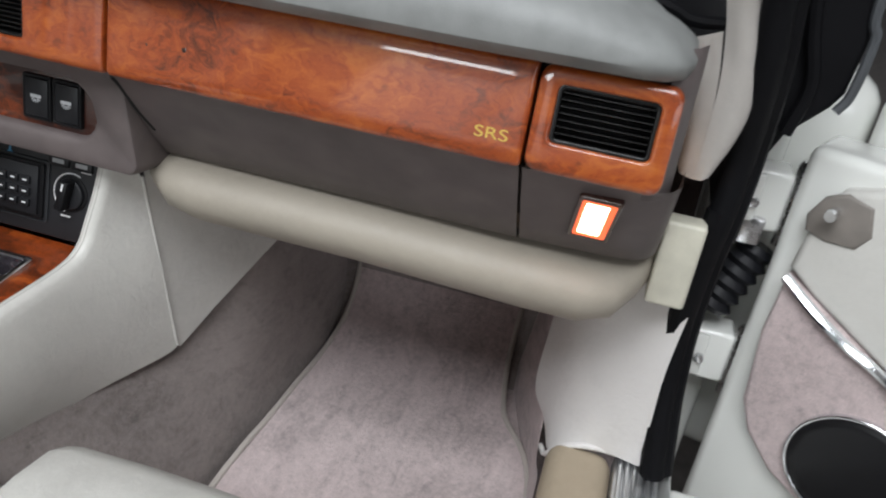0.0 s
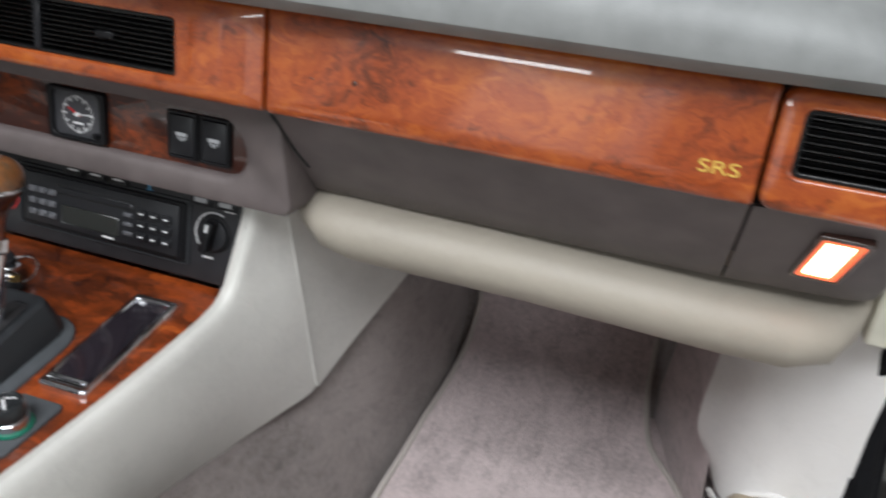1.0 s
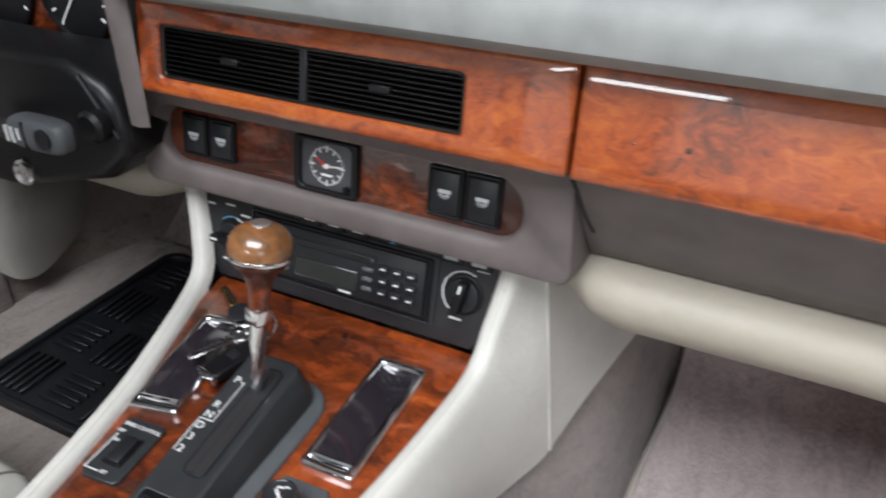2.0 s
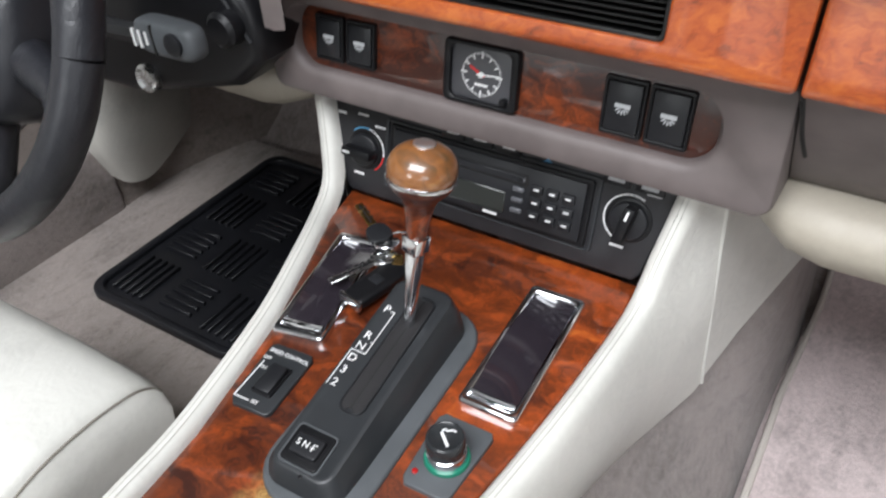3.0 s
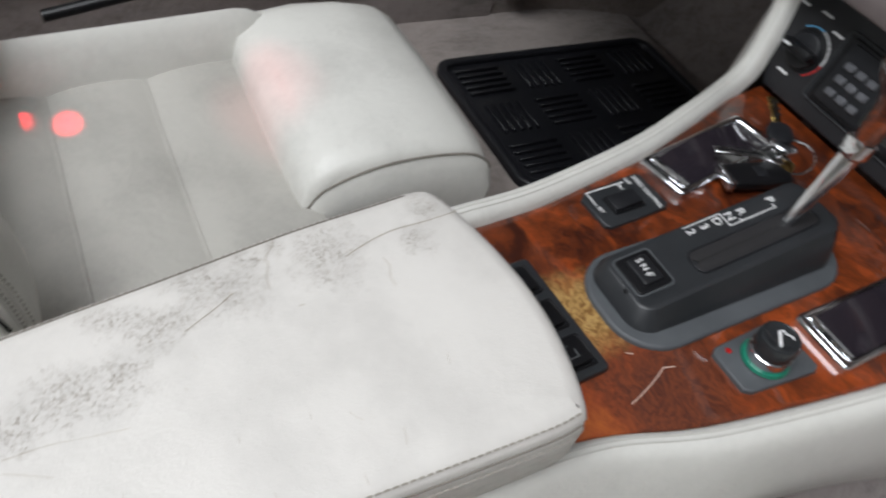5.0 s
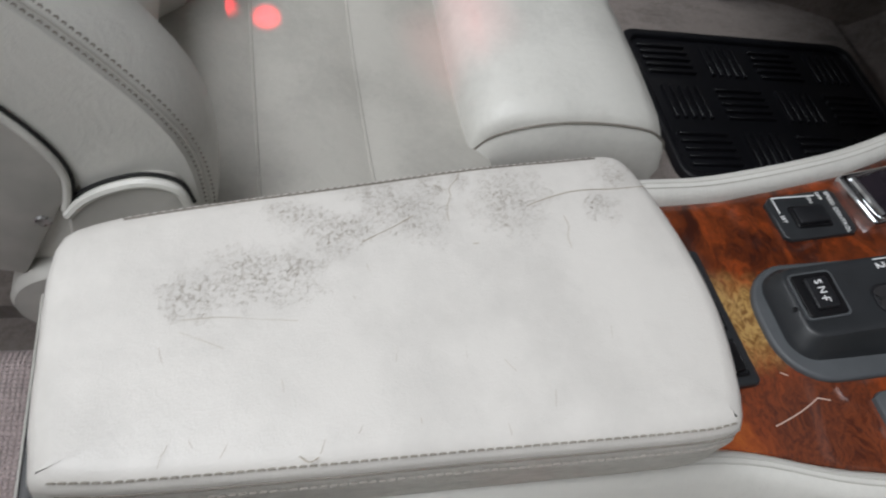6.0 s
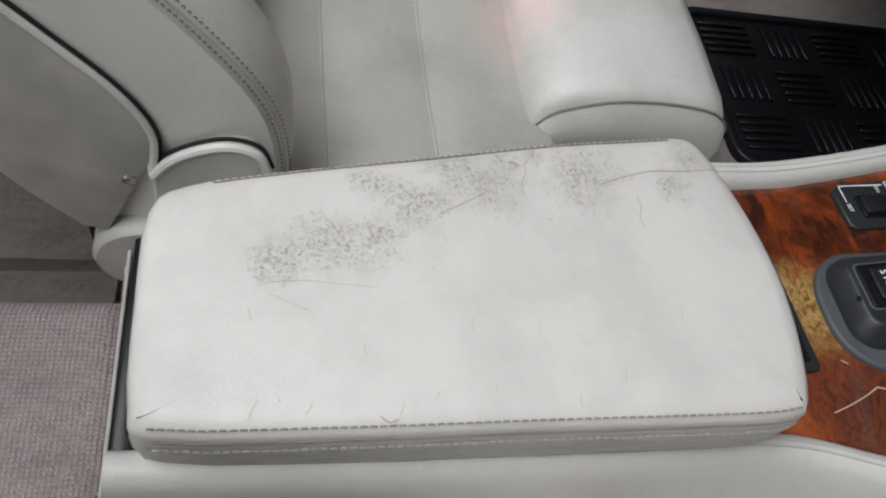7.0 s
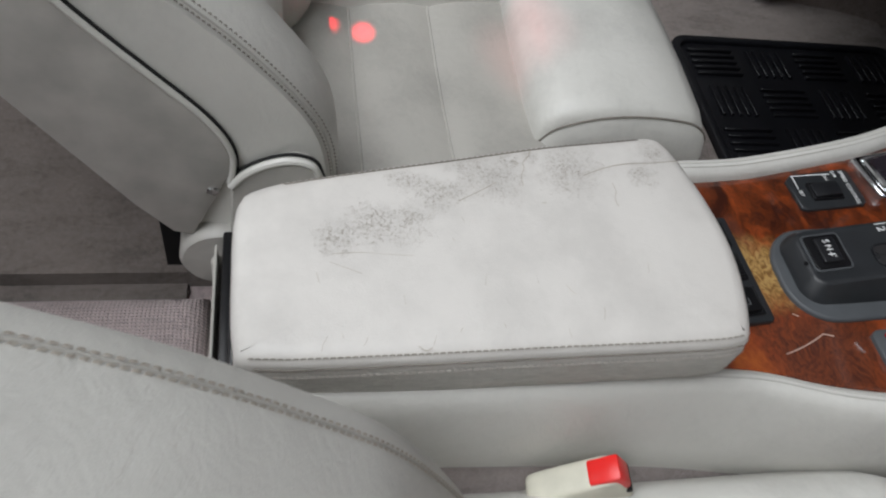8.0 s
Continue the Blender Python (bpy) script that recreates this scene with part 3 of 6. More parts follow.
# ---- dashboard ----
dash = thing("dashboard", (0.25, 0.95, 0.60), "grey-taupe padded dashboard with burl walnut fascia", "dashboard")
prof = [(0.800, 0.831), (0.790, 0.834), (0.782, 0.843), (0.782, 0.858), (0.790, 0.874), (0.808, 0.889), (0.84, 0.899), (0.92, 0.908), (1.05, 0.915), (1.25, 0.92)]
rings = []
for x, sc, back, drop in [(-0.165, 0.95, 0.02, 0), (-0.160, 1, 0.004, 0), (-0.15, 1, 0, 0), (0.20, 1, 0, 0), (0.55, 0.98, 0.004, 0.006), (0.61, 0.88, 0.008, 0.020), (0.645, 0.74, 0.010, 0.032), (0.672, 0.56, 0.012, 0.044), (0.688, 0.42, 0.018, 0.052), (0.699, 0.26, 0.032, 0.060), (0.706, 0.10, 0.056, 0.068)]:
    rings.append([(x, y + back, min(z, 0.843) + max(0.0, z - 0.843) * sc - drop * max(0.0, y - 0.84) / 0.21) for y, z in prof])
part("top_pad", loft(rings, closed=False), PAD, dash, "light grey-green padded top")
lower = [(0.806, 0.7485), (0.812, 0.742), (0.835, 0.708), (0.862, 0.672), (0.878, 0.652), (0.93, 0.640), (1.1, 0.63)]
rings = [[(x, y + b, z) for y, z in lower] for x, b in ((0.2365, 0), (0.40, 0), (0.597, 0))]
part("lower_panel", loft(rings, closed=False), TAUPE, dash, "taupe vinyl lower panel")
rings = [[(x, y + b, z) for y, z in lower] for x, b in ((0.5995, 0.001), (0.68, 0.006), (0.702, 0.010), (0.714, 0.018), (0.721, 0.033), (0.723, 0.068))]
part("panel_seam", tube(smooth_line([(0.2368, 0.8065, 0.7475), (0.2378, 0.8190, 0.7320), (0.2400, 0.8345, 0.7090), (0.2440, 0.8520, 0.6860)], 4), 0.0016, 6), DEEP, dash, "dark seam")
part("end_panel", loft(rings, closed=False), TAUPE, dash, "taupe vinyl end panel")
# the end cheek beside the vent
rings = [[(x, 0.806 + b, 0.74), (x, 0.812 + b, 0.79), (x, 0.816 + b, 0.832), (x, 0.83 + b, 0.852)] for x, b in ((0.692, 0.010), (0.698, 0.011), (0.706, 0.018), (0.713, 0.036), (0.716, 0.08))]
part("end_cheek", loft(rings, closed=False), TAUPE, dash, "taupe vinyl end cheek")
part("backing", box(-0.165, 0.83, 0.74, 0.70, 0.86, 0.85, 0.002), DEEP, dash, "dark backing behind the fascia")
# fascia veneers
WOOD_TOP = 0.081
part("center_fascia", ring_plate(rr_top(-0.157, 0.0, 0.2325, WOOD_TOP, 0.004), rr(-0.133, 0.0155, 0.152, 0.0605, 0.004), -0.016, 0.0, 0.006, FASCIA, 4, 0.0025), BURL, dash, "glossy burl walnut veneer round the centre vents")
lid = rr_top(0.2350, 0.0, 0.5975, WOOD_TOP, 0.003)
crown = [(0.0, -0.016), (0.0, -0.0046), (0.0005, -0.0034), (0.0014, -0.0026), (0.0026, -0.0018)] + [(d, -0.0018 * ((0.0150 - d) / 0.0124) ** 2) for d in (0.0042, 0.0060, 0.0080, 0.0100, 0.0120, 0.0136, 0.0150)]
part("glovebox_veneer", loft([[FASCIA @ Vector((x, y, z)) for x, y in lid(d)] for d, z in crown], cap0=True, cap1=True), BURL, dash, "glossy burl walnut veneer airbag lid")
part("end_fascia", ring_plate(rr_top(0.6, 0.0, 0.704, WOOD_TOP, 0.010), rr(0.615, 0.024, 0.690, 0.0675, 0.005), -0.016, 0.0, 0.006, FASCIA, 4, 0.0025), BURL, dash, "glossy burl walnut veneer round the end vent")
for x, y, r in ((0.3093, 0.0348, 0.0022), (0.2745, 0.0330, 0.0011)):
    part("knot", lathe([(r, 0.0), (r * 0.6, 0.00025), (0.0002, 0.0003)], FASCIA @ pose(x, y, 0), 12), shader("dark_knot", (0.035, 0.012, 0.006), 0.3, coat=1.0)[0], dash, "dark knot in the veneer")
part("lettering", text_mesh("SRS", 0.0125, FASCIA @ pose(0.572, 0.0215, 0.0006) @ Matrix.Diagonal((1.45, 1, 1, 1))), GOLD, dash, "gold printed letters SRS")


def vent(x0, y0, x1, y1, m, slats, bars):
    v = thing("air_vent", m @ Vector(((x0 + x1) / 2, y0, 0)), "black plastic air vent with horizontal slats set in veneer", "air vent", "dashboard vents")
    part("housing", ring_plate(rr(x0 - 0.001, y0 - 0.001, x1 + 0.001, y1 + 0.001, 0.004), rr(x0 + 0.003, y0 + 0.003, x1 - 0.003, y1 - 0.003, 0.003), -0.03, -0.003, 0.001, m), VENT, v)
    for k in range(slats):
        y = y0 + 0.004 + (y1 - y0 - 0.008) * (k + 0.5) / slats
        part("slat", box(x0 + 0.003, -0.0007, -0.009, x1 - 0.003, 0.0007, 0.004, 0.0005, 1, m @ pose(0, y, -0.009, -14)), VENT, v)
    for x in bars:
        part("divider", box(x - 0.0035, y0 + 0.002, -0.024, x + 0.0035, y1 - 0.002, -0.003, 0.001, 1, m), BLACK_SOFT, v)
    for k in range(len(bars) * 2):
        cx = x0 + (x1 - x0) * (k + 0.5) / (len(bars) * 2)
        part("tab", box(cx - 0.009, (y0 + y1) / 2 - 0.003, -0.012, cx + 0.009, (y0 + y1) / 2 + 0.003, -0.0035, 0.001, 1, m), BLACK, v)
    part("duct", box(x0, y0, -0.034, x1, y1, -0.030, 0, 1, m), DEEP, v)
    return v


vent(-0.133, 0.0155, 0.152, 0.0605, FASCIA, 9, (0.0125,))
vent(0.615, 0.024, 0.690, 0.0675, FASCIA, 7, ())

# pod with clock and switches
outer, inner = rr(-0.212, -0.063, 0.2355, 0.046, 0.014, 6), rr(-0.184, -0.036, 0.188, 0.019, 0.022, 6)
rings = []
for d, zz in ((0.0, -0.05), (0.0, 0.003), (0.002, 0.008), (0.006, 0.010)):
    rings.append([(x, y, zz + max(0, y + 0.02) * 0.45) for x, y in outer(d)])
for d, zz in ((-0.008, 0.010), (-0.004, 0.009), (-0.001, 0.006), (0.0, 0.0), (0.0, -0.006)):
    rings.append([(x, y, zz + (max(0, y + 0.02) * 0.30 if d < -0.002 else 0.0)) for x, y in inner(d)])
part("switch_surround", loft([[POD @ Vector(p) for p in r] for r in rings]), TAUPE, dash, "taupe surround of the switch panel")
part("switch_panel", plate(rr(-0.186, -0.038, 0.190, 0.021, 0.022, 6), -0.008, -0.002, 0.0008, POD), BURL_POD, dash, "dark red burl veneer switch panel")


def rocker(x, y, w, h, m, icon):
    s = thing("rocker_switch", m @ Vector((x, y, 0)), "black rocker switch with a white pictogram", "switch", "dashboard switches")
    part("bezel", ring_plate(rr(x - w / 2, y - h / 2, x + w / 2, y + h / 2, 0.002), rr(x - w / 2 + 0.0025, y - h / 2 + 0.003, x + w / 2 - 0.0025, y + h / 2 - 0.003, 0.0015), -0.004, 0.003, 0.001, m), BLACK, s)
    bm = box(x - w / 2 + 0.003, y - h / 2 + 0.0035, -0.004, x + w / 2 - 0.003, y + h / 2 - 0.0035, 0.0035, 0.0012, 2)
    for v in bm.verts:
        v.co = m @ v.co
    part("rocker", bm, BLACK_SOFT, s)
    if icon:
        ic = part("pictogram", box(x - 0.0058, y - 0.0002, 0.0036, x + 0.0058, y + 0.0030, 0.0040, 0, 1, m), DIM_PRINT, s, "white printed pictogram")
        for k in (-2, -1, 0, 1, 2):
            part("ray", box(-0.0005, -0.0062, 0.0036, 0.0005, -0.0030, 0.0040, 0, 1, m @ pose(x, y + 0.0012, 0, 0, 0, 26 * k)), DIM_PRINT, ic)
    return s


for x in (0.1185, 0.1525):
    rocker(x, -0.0085, 0.032, 0.044, POD, True)
for x in (-0.150, -0.117):
    rocker(x, -0.0085, 0.030, 0.040, POD, True)

clock = thing("clock", POD @ Vector((0.001, -0.034, 0)), "square black analogue clock with white ticks and red hand", "clock")
CL = POD @ pose(0.001, -0.0095, 0)
part("bezel", ring_plate(rr(-0.033, -0.025, 0.033, 0.025, 0.004), rr(-0.027, -0.0215, 0.027, 0.0215, 0.006), -0.004, 0.005, 0.0015, CL), BLACK, clock)
part("dial", plate(rr(-0.028, -0.022, 0.028, 0.022, 0.006), -0.003, 0.001, 0.0005, CL), plastic("clock_grey", (0.05, 0.05, 0.055), 0.35), clock, "dark grey dial")
for k in range(12):
    part("hour_mark", box(-0.0006, 0.0130, 0.0010, 0.0006, 0.0170 if k % 3 else 0.0185, 0.0014, 0, 1, CL @ pose(0, 0, 0, 0, 0, 30 * k)), PRINT, clock, "")
part("minute_hand", box(-0.0006, -0.004, 0.0018, 0.0006, 0.016, 0.0022, 0, 1, CL @ pose(0, 0, 0, 0, 0, -85)), PRINT, clock, "white hand")
part("hour_hand", box(-0.0009, -0.003, 0.0014, 0.0009, 0.012, 0.0017, 0, 1, CL @ pose(0, 0, 0, 0, 0, 62)), RED_PRINT, clock, "red hand")
for k in range(60):
    if k % 5:
        part("minute_mark", box(-0.0003, 0.0160, 0.0010, 0.0003, 0.0178, 0.0013, 0, 1, CL @ pose(0, 0, 0, 0, 0, 6 * k)), PRINT, clock)
part("hub", lathe([(0.0022, 0.001), (0.0022, 0.003), (0.001, 0.0034)], CL, 12), PRINT, clock)
part("printed_line", box(-0.006, -0.0095, 0.0010, 0.006, -0.0075, 0.0013, 0, 1, CL), PRINT, clock, "white print")
part("set_knob", lathe([(0.003, 0.0), (0.003, 0.006), (0.0022, 0.007)], CL @ pose(0.022, -0.017, 0), 12), BLACK, clock)

# heater and radio panel
heat = thing("heater_panel", HEAT @ Vector((0, -0.016, 0)), "black heater control panel with printed dials", "control panel")
hp_shape = poly([(-0.151, -0.0245), (0.143, -0.0225), (0.149, -0.015), (0.166, 0.072), (0.162, 0.078), (-0.178, 0.078), (-0.182, 0.072), (-0.157, -0.017)])
part("face", plate(hp_shape, -0.02, 0.0, 0.002, HEAT), FACE, heat)
for x in (-0.04, -0.012, 0.016, 0.114, 0.142):
    part("button", box(x - 0.012, 0.0565, -0.001, x + 0.012, 0.0685, 0.003, 0.001, 2, HEAT), BLACK_SOFT if x > 0.1 else BLACK, heat)
    if x > 0.1:
        part("print", box(x - 0.007, 0.0600, 0.003, x + 0.007, 0.0645, 0.0033, 0, 1, HEAT), DIM_PRINT, heat, "grey print")
    else:
        part("print", box(x - 0.006, 0.0620, 0.003, x + 0.006, 0.0637, 0.0033, 0, 1, HEAT), PRINT, heat, "white print")
for k in range(3):
    part("fan_mark", box(-0.0012, 0.0004, 0.0, 0.0012, 0.0046, 0.0004, 0, 1, HEAT @ pose(0.052, 0.060, 0, 0, 0, 120 * k)), BLUE_PRINT, heat, "blue printed fan mark")
for x, y, w in ((-0.165, 0.052, 0.005), (-0.140, 0.055, 0.006)):
    part("print", box(x - w, y - 0.001, 0.0, x + w, y + 0.001, 0.0004, 0, 1, HEAT), PRINT, heat, "white print")
part("slot", box(-0.06, 0.072, -0.001, 0.09, 0.075, 0.0015, 0.0005, 1, HEAT), DEEP, heat)
part("ridge", box(-0.075, 0.0700, -0.001, 0.160, 0.0715, 0.0022, 0.0006, 2, HEAT), HOUSING, heat)


def dial(x, y, blue):
    m = HEAT @ pose(x, y, 0)
    d = part("dial_disc", plate(disc(0, 0, 0.0195), -0.001, 0.0015, 0.0008, m), BLACK, heat)
    part("knob", plate(disc(0, 0, 0.0165), 0.0, 0.006, 0.002, m), BLACK_SOFT, heat)
    part("grip", box(-0.0045, -0.0165, 0.004, 0.0045, 0.0165, 0.018, 0.002, 2, m @ pose(0, 0, 0, 0, 0, 90 if blue else -12)), BLACK, heat)
    for k in range(15):
        a = (-50 if blue else 70) + 12.5 * k
        col = (BLUE_PRINT if k > 10 else RED_PRINT if k < 4 else PRINT) if blue else PRINT
        part("scale_mark", box(0.0210, -0.0021, 0.0, 0.0222, 0.0021, 0.0004, 0, 1, m @ pose(0, 0, 0, 0, 0, a)), col, heat)
    part("pointer", box(-0.001, 0.006, 0.018, 0.001, 0.014, 0.0184, 0, 1, m @ pose(0, 0, 0, 0, 0, 90 if blue else -12)), PRINT, heat)
    for dx, dy in ((0.016, 0.026), (-0.006, -0.0255)):
        part("print", box(dx - 0.006, dy - 0.001, 0.0, dx + 0.006, dy + 0.001, 0.0004, 0, 1, m), PRINT, heat)


dial(-0.136, 0.021, True)
dial(0.130, 0.030, False)

radio = thing("car_radio", HEAT @ Vector((0, -0.006, 0)), "black cassette radio with grey buttons and dark display", "radio")
RX0, RX1, RY0, RY1 = -0.106, 0.097, -0.006, 0.055
part("surround", ring_plate(rr(RX0, RY0, RX1, RY1, 0.003), rr(RX0 + 0.006, RY0 + 0.005, RX1 - 0.006, RY1 - 0.004, 0.002), -0.006, 0.003, 0.001, HEAT), BLACK, radio)
part("outer_frame", ring_plate(rr(RX0 - 0.006, RY0 - 0.003, RX1 + 0.006, RY1 + 0.004, 0.004), rr(RX0 - 0.003, RY0 - 0.0015, RX1 + 0.003, RY1 + 0.002, 0.003), -0.006, 0.0022, 0.0008, HEAT), HOUSING, radio, "outer frame")
part("face", box(RX0 + 0.005, RY0 + 0.004, -0.012, RX1 - 0.005, RY1 - 0.003, 0.0055, 0.0015, 2, HEAT), BLACK_SOFT, radio)
part("cassette_slot", box(-0.060, 0.034, 0.003, 0.040, 0.045, 0.0062, 0.001, 1, HEAT), DEEP, radio)
part("cassette_flap", box(-0.056, 0.036, 0.005, 0.036, 0.043, 0.0075, 0.001, 1, HEAT), BLACK_SOFT, radio)
part("display", box(-0.052, 0.004, 0.005, 0.020, 0.024, 0.0062, 0.001, 1, HEAT), shader("display_glass", (0.02, 0.022, 0.02), 0.22)[0], radio, "dark display window")
BUTTON = plastic("grey_button", (0.09, 0.092, 0.10), 0.4)
for i in range(3):
    for j in range(3):
        part("button", box(0.043 + 0.0148 * i, 0.006 + 0.0122 * j, 0.004, 0.0545 + 0.0148 * i, 0.0145 + 0.0122 * j, 0.0085, 0.0012, 2, HEAT), BLACK_SOFT, radio)
        part("print", box(0.0465 + 0.0148 * i, 0.0098 + 0.0122 * j, 0.0085, 0.0515 + 0.0148 * i, 0.0112 + 0.0122 * j, 0.0088, 0, 1, HEAT), PRINT, radio, "white print")
for j in range(4):
    part("key", box(0.026, 0.008 + 0.0098 * j, 0.004, 0.037, 0.0125 + 0.0098 * j, 0.0075, 0.001, 1, HEAT), BUTTON, radio)
for i in range(3):
    for j in range(3):
        part("button", box(-0.094 + 0.0125 * i, 0.006 + 0.0125 * j, 0.004, -0.084 + 0.0125 * i, 0.0125 + 0.0125 * j, 0.008, 0.001, 1, HEAT), BUTTON, radio)
part("print", box(0.0, -0.0005, 0.0055, 0.014, 0.0015, 0.0058, 0, 1, HEAT), PRINT, radio)

# map lamp in the lower end panel
LAMP = Matrix.Translation((0.6615, 0.8400, 0.7045)) @ plane_frame((0, 0, 0), (0, -0.052, 0.07)) @ Matrix(((1, 0.08, 0, 0), (0, 1, 0, 0), (0, 0, 1, 0), (0, 0, 0, 1)))
lamp = thing("courtesy_lamp", (0.668, 0.86, 0.67), "lit rectangular courtesy lamp with dark orange-glowing bezel", "lamp")
part("bezel", ring_plate(rr(-0.0175, -0.034, 0.0175, 0.034, 0.003), rr(-0.0136, -0.0295, 0.0136, 0.0295, 0.002), -0.006, 0.002, 0.0015, LAMP), shader("amber_bezel", (0.04, 0.015, 0.010), 0.25, coat=1.0)[0], lamp)
part("lens_rim", ring_plate(rr(-0.0138, -0.0298, 0.0138, 0.0298, 0.002), rr(-0.0104, -0.0264, 0.0084, 0.0264, 0.002), -0.004, 0.002, 0.0008, LAMP), emitter("amber_glow", (1.0, 0.17, 0.06), 1.1), lamp, "orange glowing lens rim")
part("lens", plate(rr(-0.0106, -0.0266, 0.0086, 0.0266, 0.002), -0.004, 0.001, 0.0008, LAMP), emitter("warm_lamp", (1.0, 0.66, 0.44), 9.0), lamp, "glowing warm white lens")

# knee bolster
prof = [(0.925, 0.660), (0.885, 0.656), (0.859, 0.649), (0.8465, 0.638), (0.8435, 0.624), (0.851, 0.606), (0.868, 0.593), (0.92, 0.586), (1.02, 0.586)]
st = [(0.1995, 0.10, 0.030, 0.0), (0.203, 0.28, 0.024, 0.0), (0.212, 0.46, 0.016, 0.0), (0.232, 0.68, 0.008, 0.0), (0.258, 0.90, 0.003, 0.0), (0.285, 1.0, 0.0, 0.0), (0.45, 1.0, 0, 0.0), (0.62, 1.03, 0, -0.005), (0.675, 1.02, 0.002, -0.006), (0.705, 0.93, 0.012, -0.002), (0.722, 0.78, 0.028, 0.008), (0.734, 0.6, 0.05, 0.014), (0.738, 0.4, 0.08, 0.02)]
st = [(x - 0.009, s, b + 0.004 + 0.030 * max(0.0, x - 0.26), dz - 0.005 - 0.014 * max(0.0, x - 0.26)) for x, s, b, dz in st]
rings = [[(x, (0.90 + (y - 0.90) * min(1, s * 1.1)) + b, (0.622 if x > 0.3 else 0.650) + (z - (0.622 if x > 0.3 else 0.650)) * s + dz) for y, z in prof] for x, s, b, dz in st]
kb = thing("knee_bolster", (0.46, 0.9, 0.58), "padded sand-beige leather knee bolster under the dashboard", "knee bolster")
part("pad", loft(rings, closed=False), SAND, kb)
part("seam", tube([r[7] for r in rings[2:-2]], 0.0016, 6), EDGING, kb, "piped lower seam")
rings = [[(-x + 0.0, (0.90 + (y - 0.90) * min(1, s * 1.1)) + b, 0.622 + (z - 0.622) * s + dz) for y, z in prof] for x, s, b, dz in st[1:]]
kb = thing("knee_bolster", (-0.46, 0.9, 0.58), "padded sand-beige leather knee bolster under the steering column", "knee bolster")
part("pad", loft(rings, closed=False), SAND, kb)
part("seam", tube([r[7] for r in rings[2:-2]], 0.0016, 6), EDGING, kb, "piped lower seam")

# hard cover and pillar trim at the dashboard's end
tagged(part("trim_dash_end_cover", box(0.7235, 0.916, 0.5965, 0.7605, 0.941, 0.6845, 0.004, 3), IVORY), "ivory plastic cover at the dashboard end", "cover", kind="structure")

# ---- centre console ----
con = thing("center_console", (0.02, 0.6, 0.36), "cream leather centre console with padded rims", "console")


def rail(side, foot, outer, bottom, name):
    """Padded rim and flank along one edge of the console."""
    rings = []
    for (f, ang), o, b in zip(foot, outer, bottom):
        f, o, b = Vector(f), Vector(o), Vector(b)
        n = Vector((0, -math.sin(radians(ang)), math.cos(radians(ang))))
        x = Vector((side, 0, 0))
        rings.append([f - n * 0.006, f + n * 0.0035 + x * 0.001, f + n * 0.0085 + x * 0.0045, f + n * 0.0110 + x * 0.0100, f + n * 0.0095 + x * 0.0160, f + n * 0.0040 + x * 0.0205,
                      f - n * 0.006 + x * 0.0235, o, (o + b) / 2 + x * 0.003, b, b - x * 0.03])
    cols = [smooth_line([r[k] for r in rings], 5) for k in range(len(rings[0]))]
    for a, b, f in ((2, 3, 0.6), (3, 4, 0.25)):
        part("seam", tube([p.lerp(q, f) for p, q in zip(cols[a][9:], cols[b][9:])], 0.0006, 5), CREAM_SEAM, con, "sewn seam along the padded rim")
    return part(name, loft(cols, closed=False), CREAM, con, "cream leather padded side", 60)


wz = wood_z
feet_r = [((0.094, 0.13, 0.508), 0), ((0.097, 0.30, 0.508), 0), ((0.096, 0.42, 0.508), 0), ((0.100, 0.49, wz(0.49) + 0.001), 0), ((0.119, 0.56, wz(0.56)), 3), ((0.136, 0.67, wz(0.67)), 3), ((0.1445, 0.75, wz(0.75)), 8), ((0.149, 0.81, wz(0.81) + 0.002), 25),
          ((0.151, 0.838, 0.541), 52), ((0.154, 0.852, 0.567), 72), ((0.160, 0.863, 0.60), 76), ((0.166, 0.872, 0.636), 76)]
outs_r = [(0.126, 0.13, 0.46), (0.130, 0.30, 0.46), (0.133, 0.42, 0.46), (0.139, 0.49, 0.46), (0.150, 0.56, 0.465), (0.166, 0.67, 0.47), (0.178, 0.76, 0.475), (0.185, 0.83, 0.49), (0.188, 0.860, 0.515), (0.190, 0.873, 0.55), (0.193, 0.882, 0.585), (0.196, 0.888, 0.615)]
bots_r = [(0.122, 0.13, 0.365), (0.126, 0.30, 0.365), (0.129, 0.42, 0.368), (0.133, 0.50, 0.370), (0.140, 0.58, 0.372), (0.150, 0.69, 0.374), (0.170, 0.79, 0.374), (0.189, 0.855, 0.372), (0.201, 0.893, 0.371), (0.206, 0.909, 0.372), (0.2075, 0.915, 0.374), (0.2085, 0.919, 0.376)]
rail(1, feet_r, outs_r, bots_r, "side")
feet_l = [((-0.024, 0.145, 0.508), 0), ((-0.045, 0.30, 0.508), 0), ((-0.066, 0.42, 0.508), 0), ((-0.0745, 0.49, wz(0.49) + 0.001), 0), ((-0.0785, 0.56, wz(0.56)), 3), ((-0.0995, 0.67, wz(0.67)), 3), ((-0.125, 0.75, wz(0.75)), 8), ((-0.146, 0.81, wz(0.81) + 0.002), 25),
          ((-0.154, 0.838, 0.541), 52), ((-0.161, 0.852, 0.567), 72), ((-0.169, 0.863, 0.60), 76), ((-0.177, 0.872, 0.636), 76)]
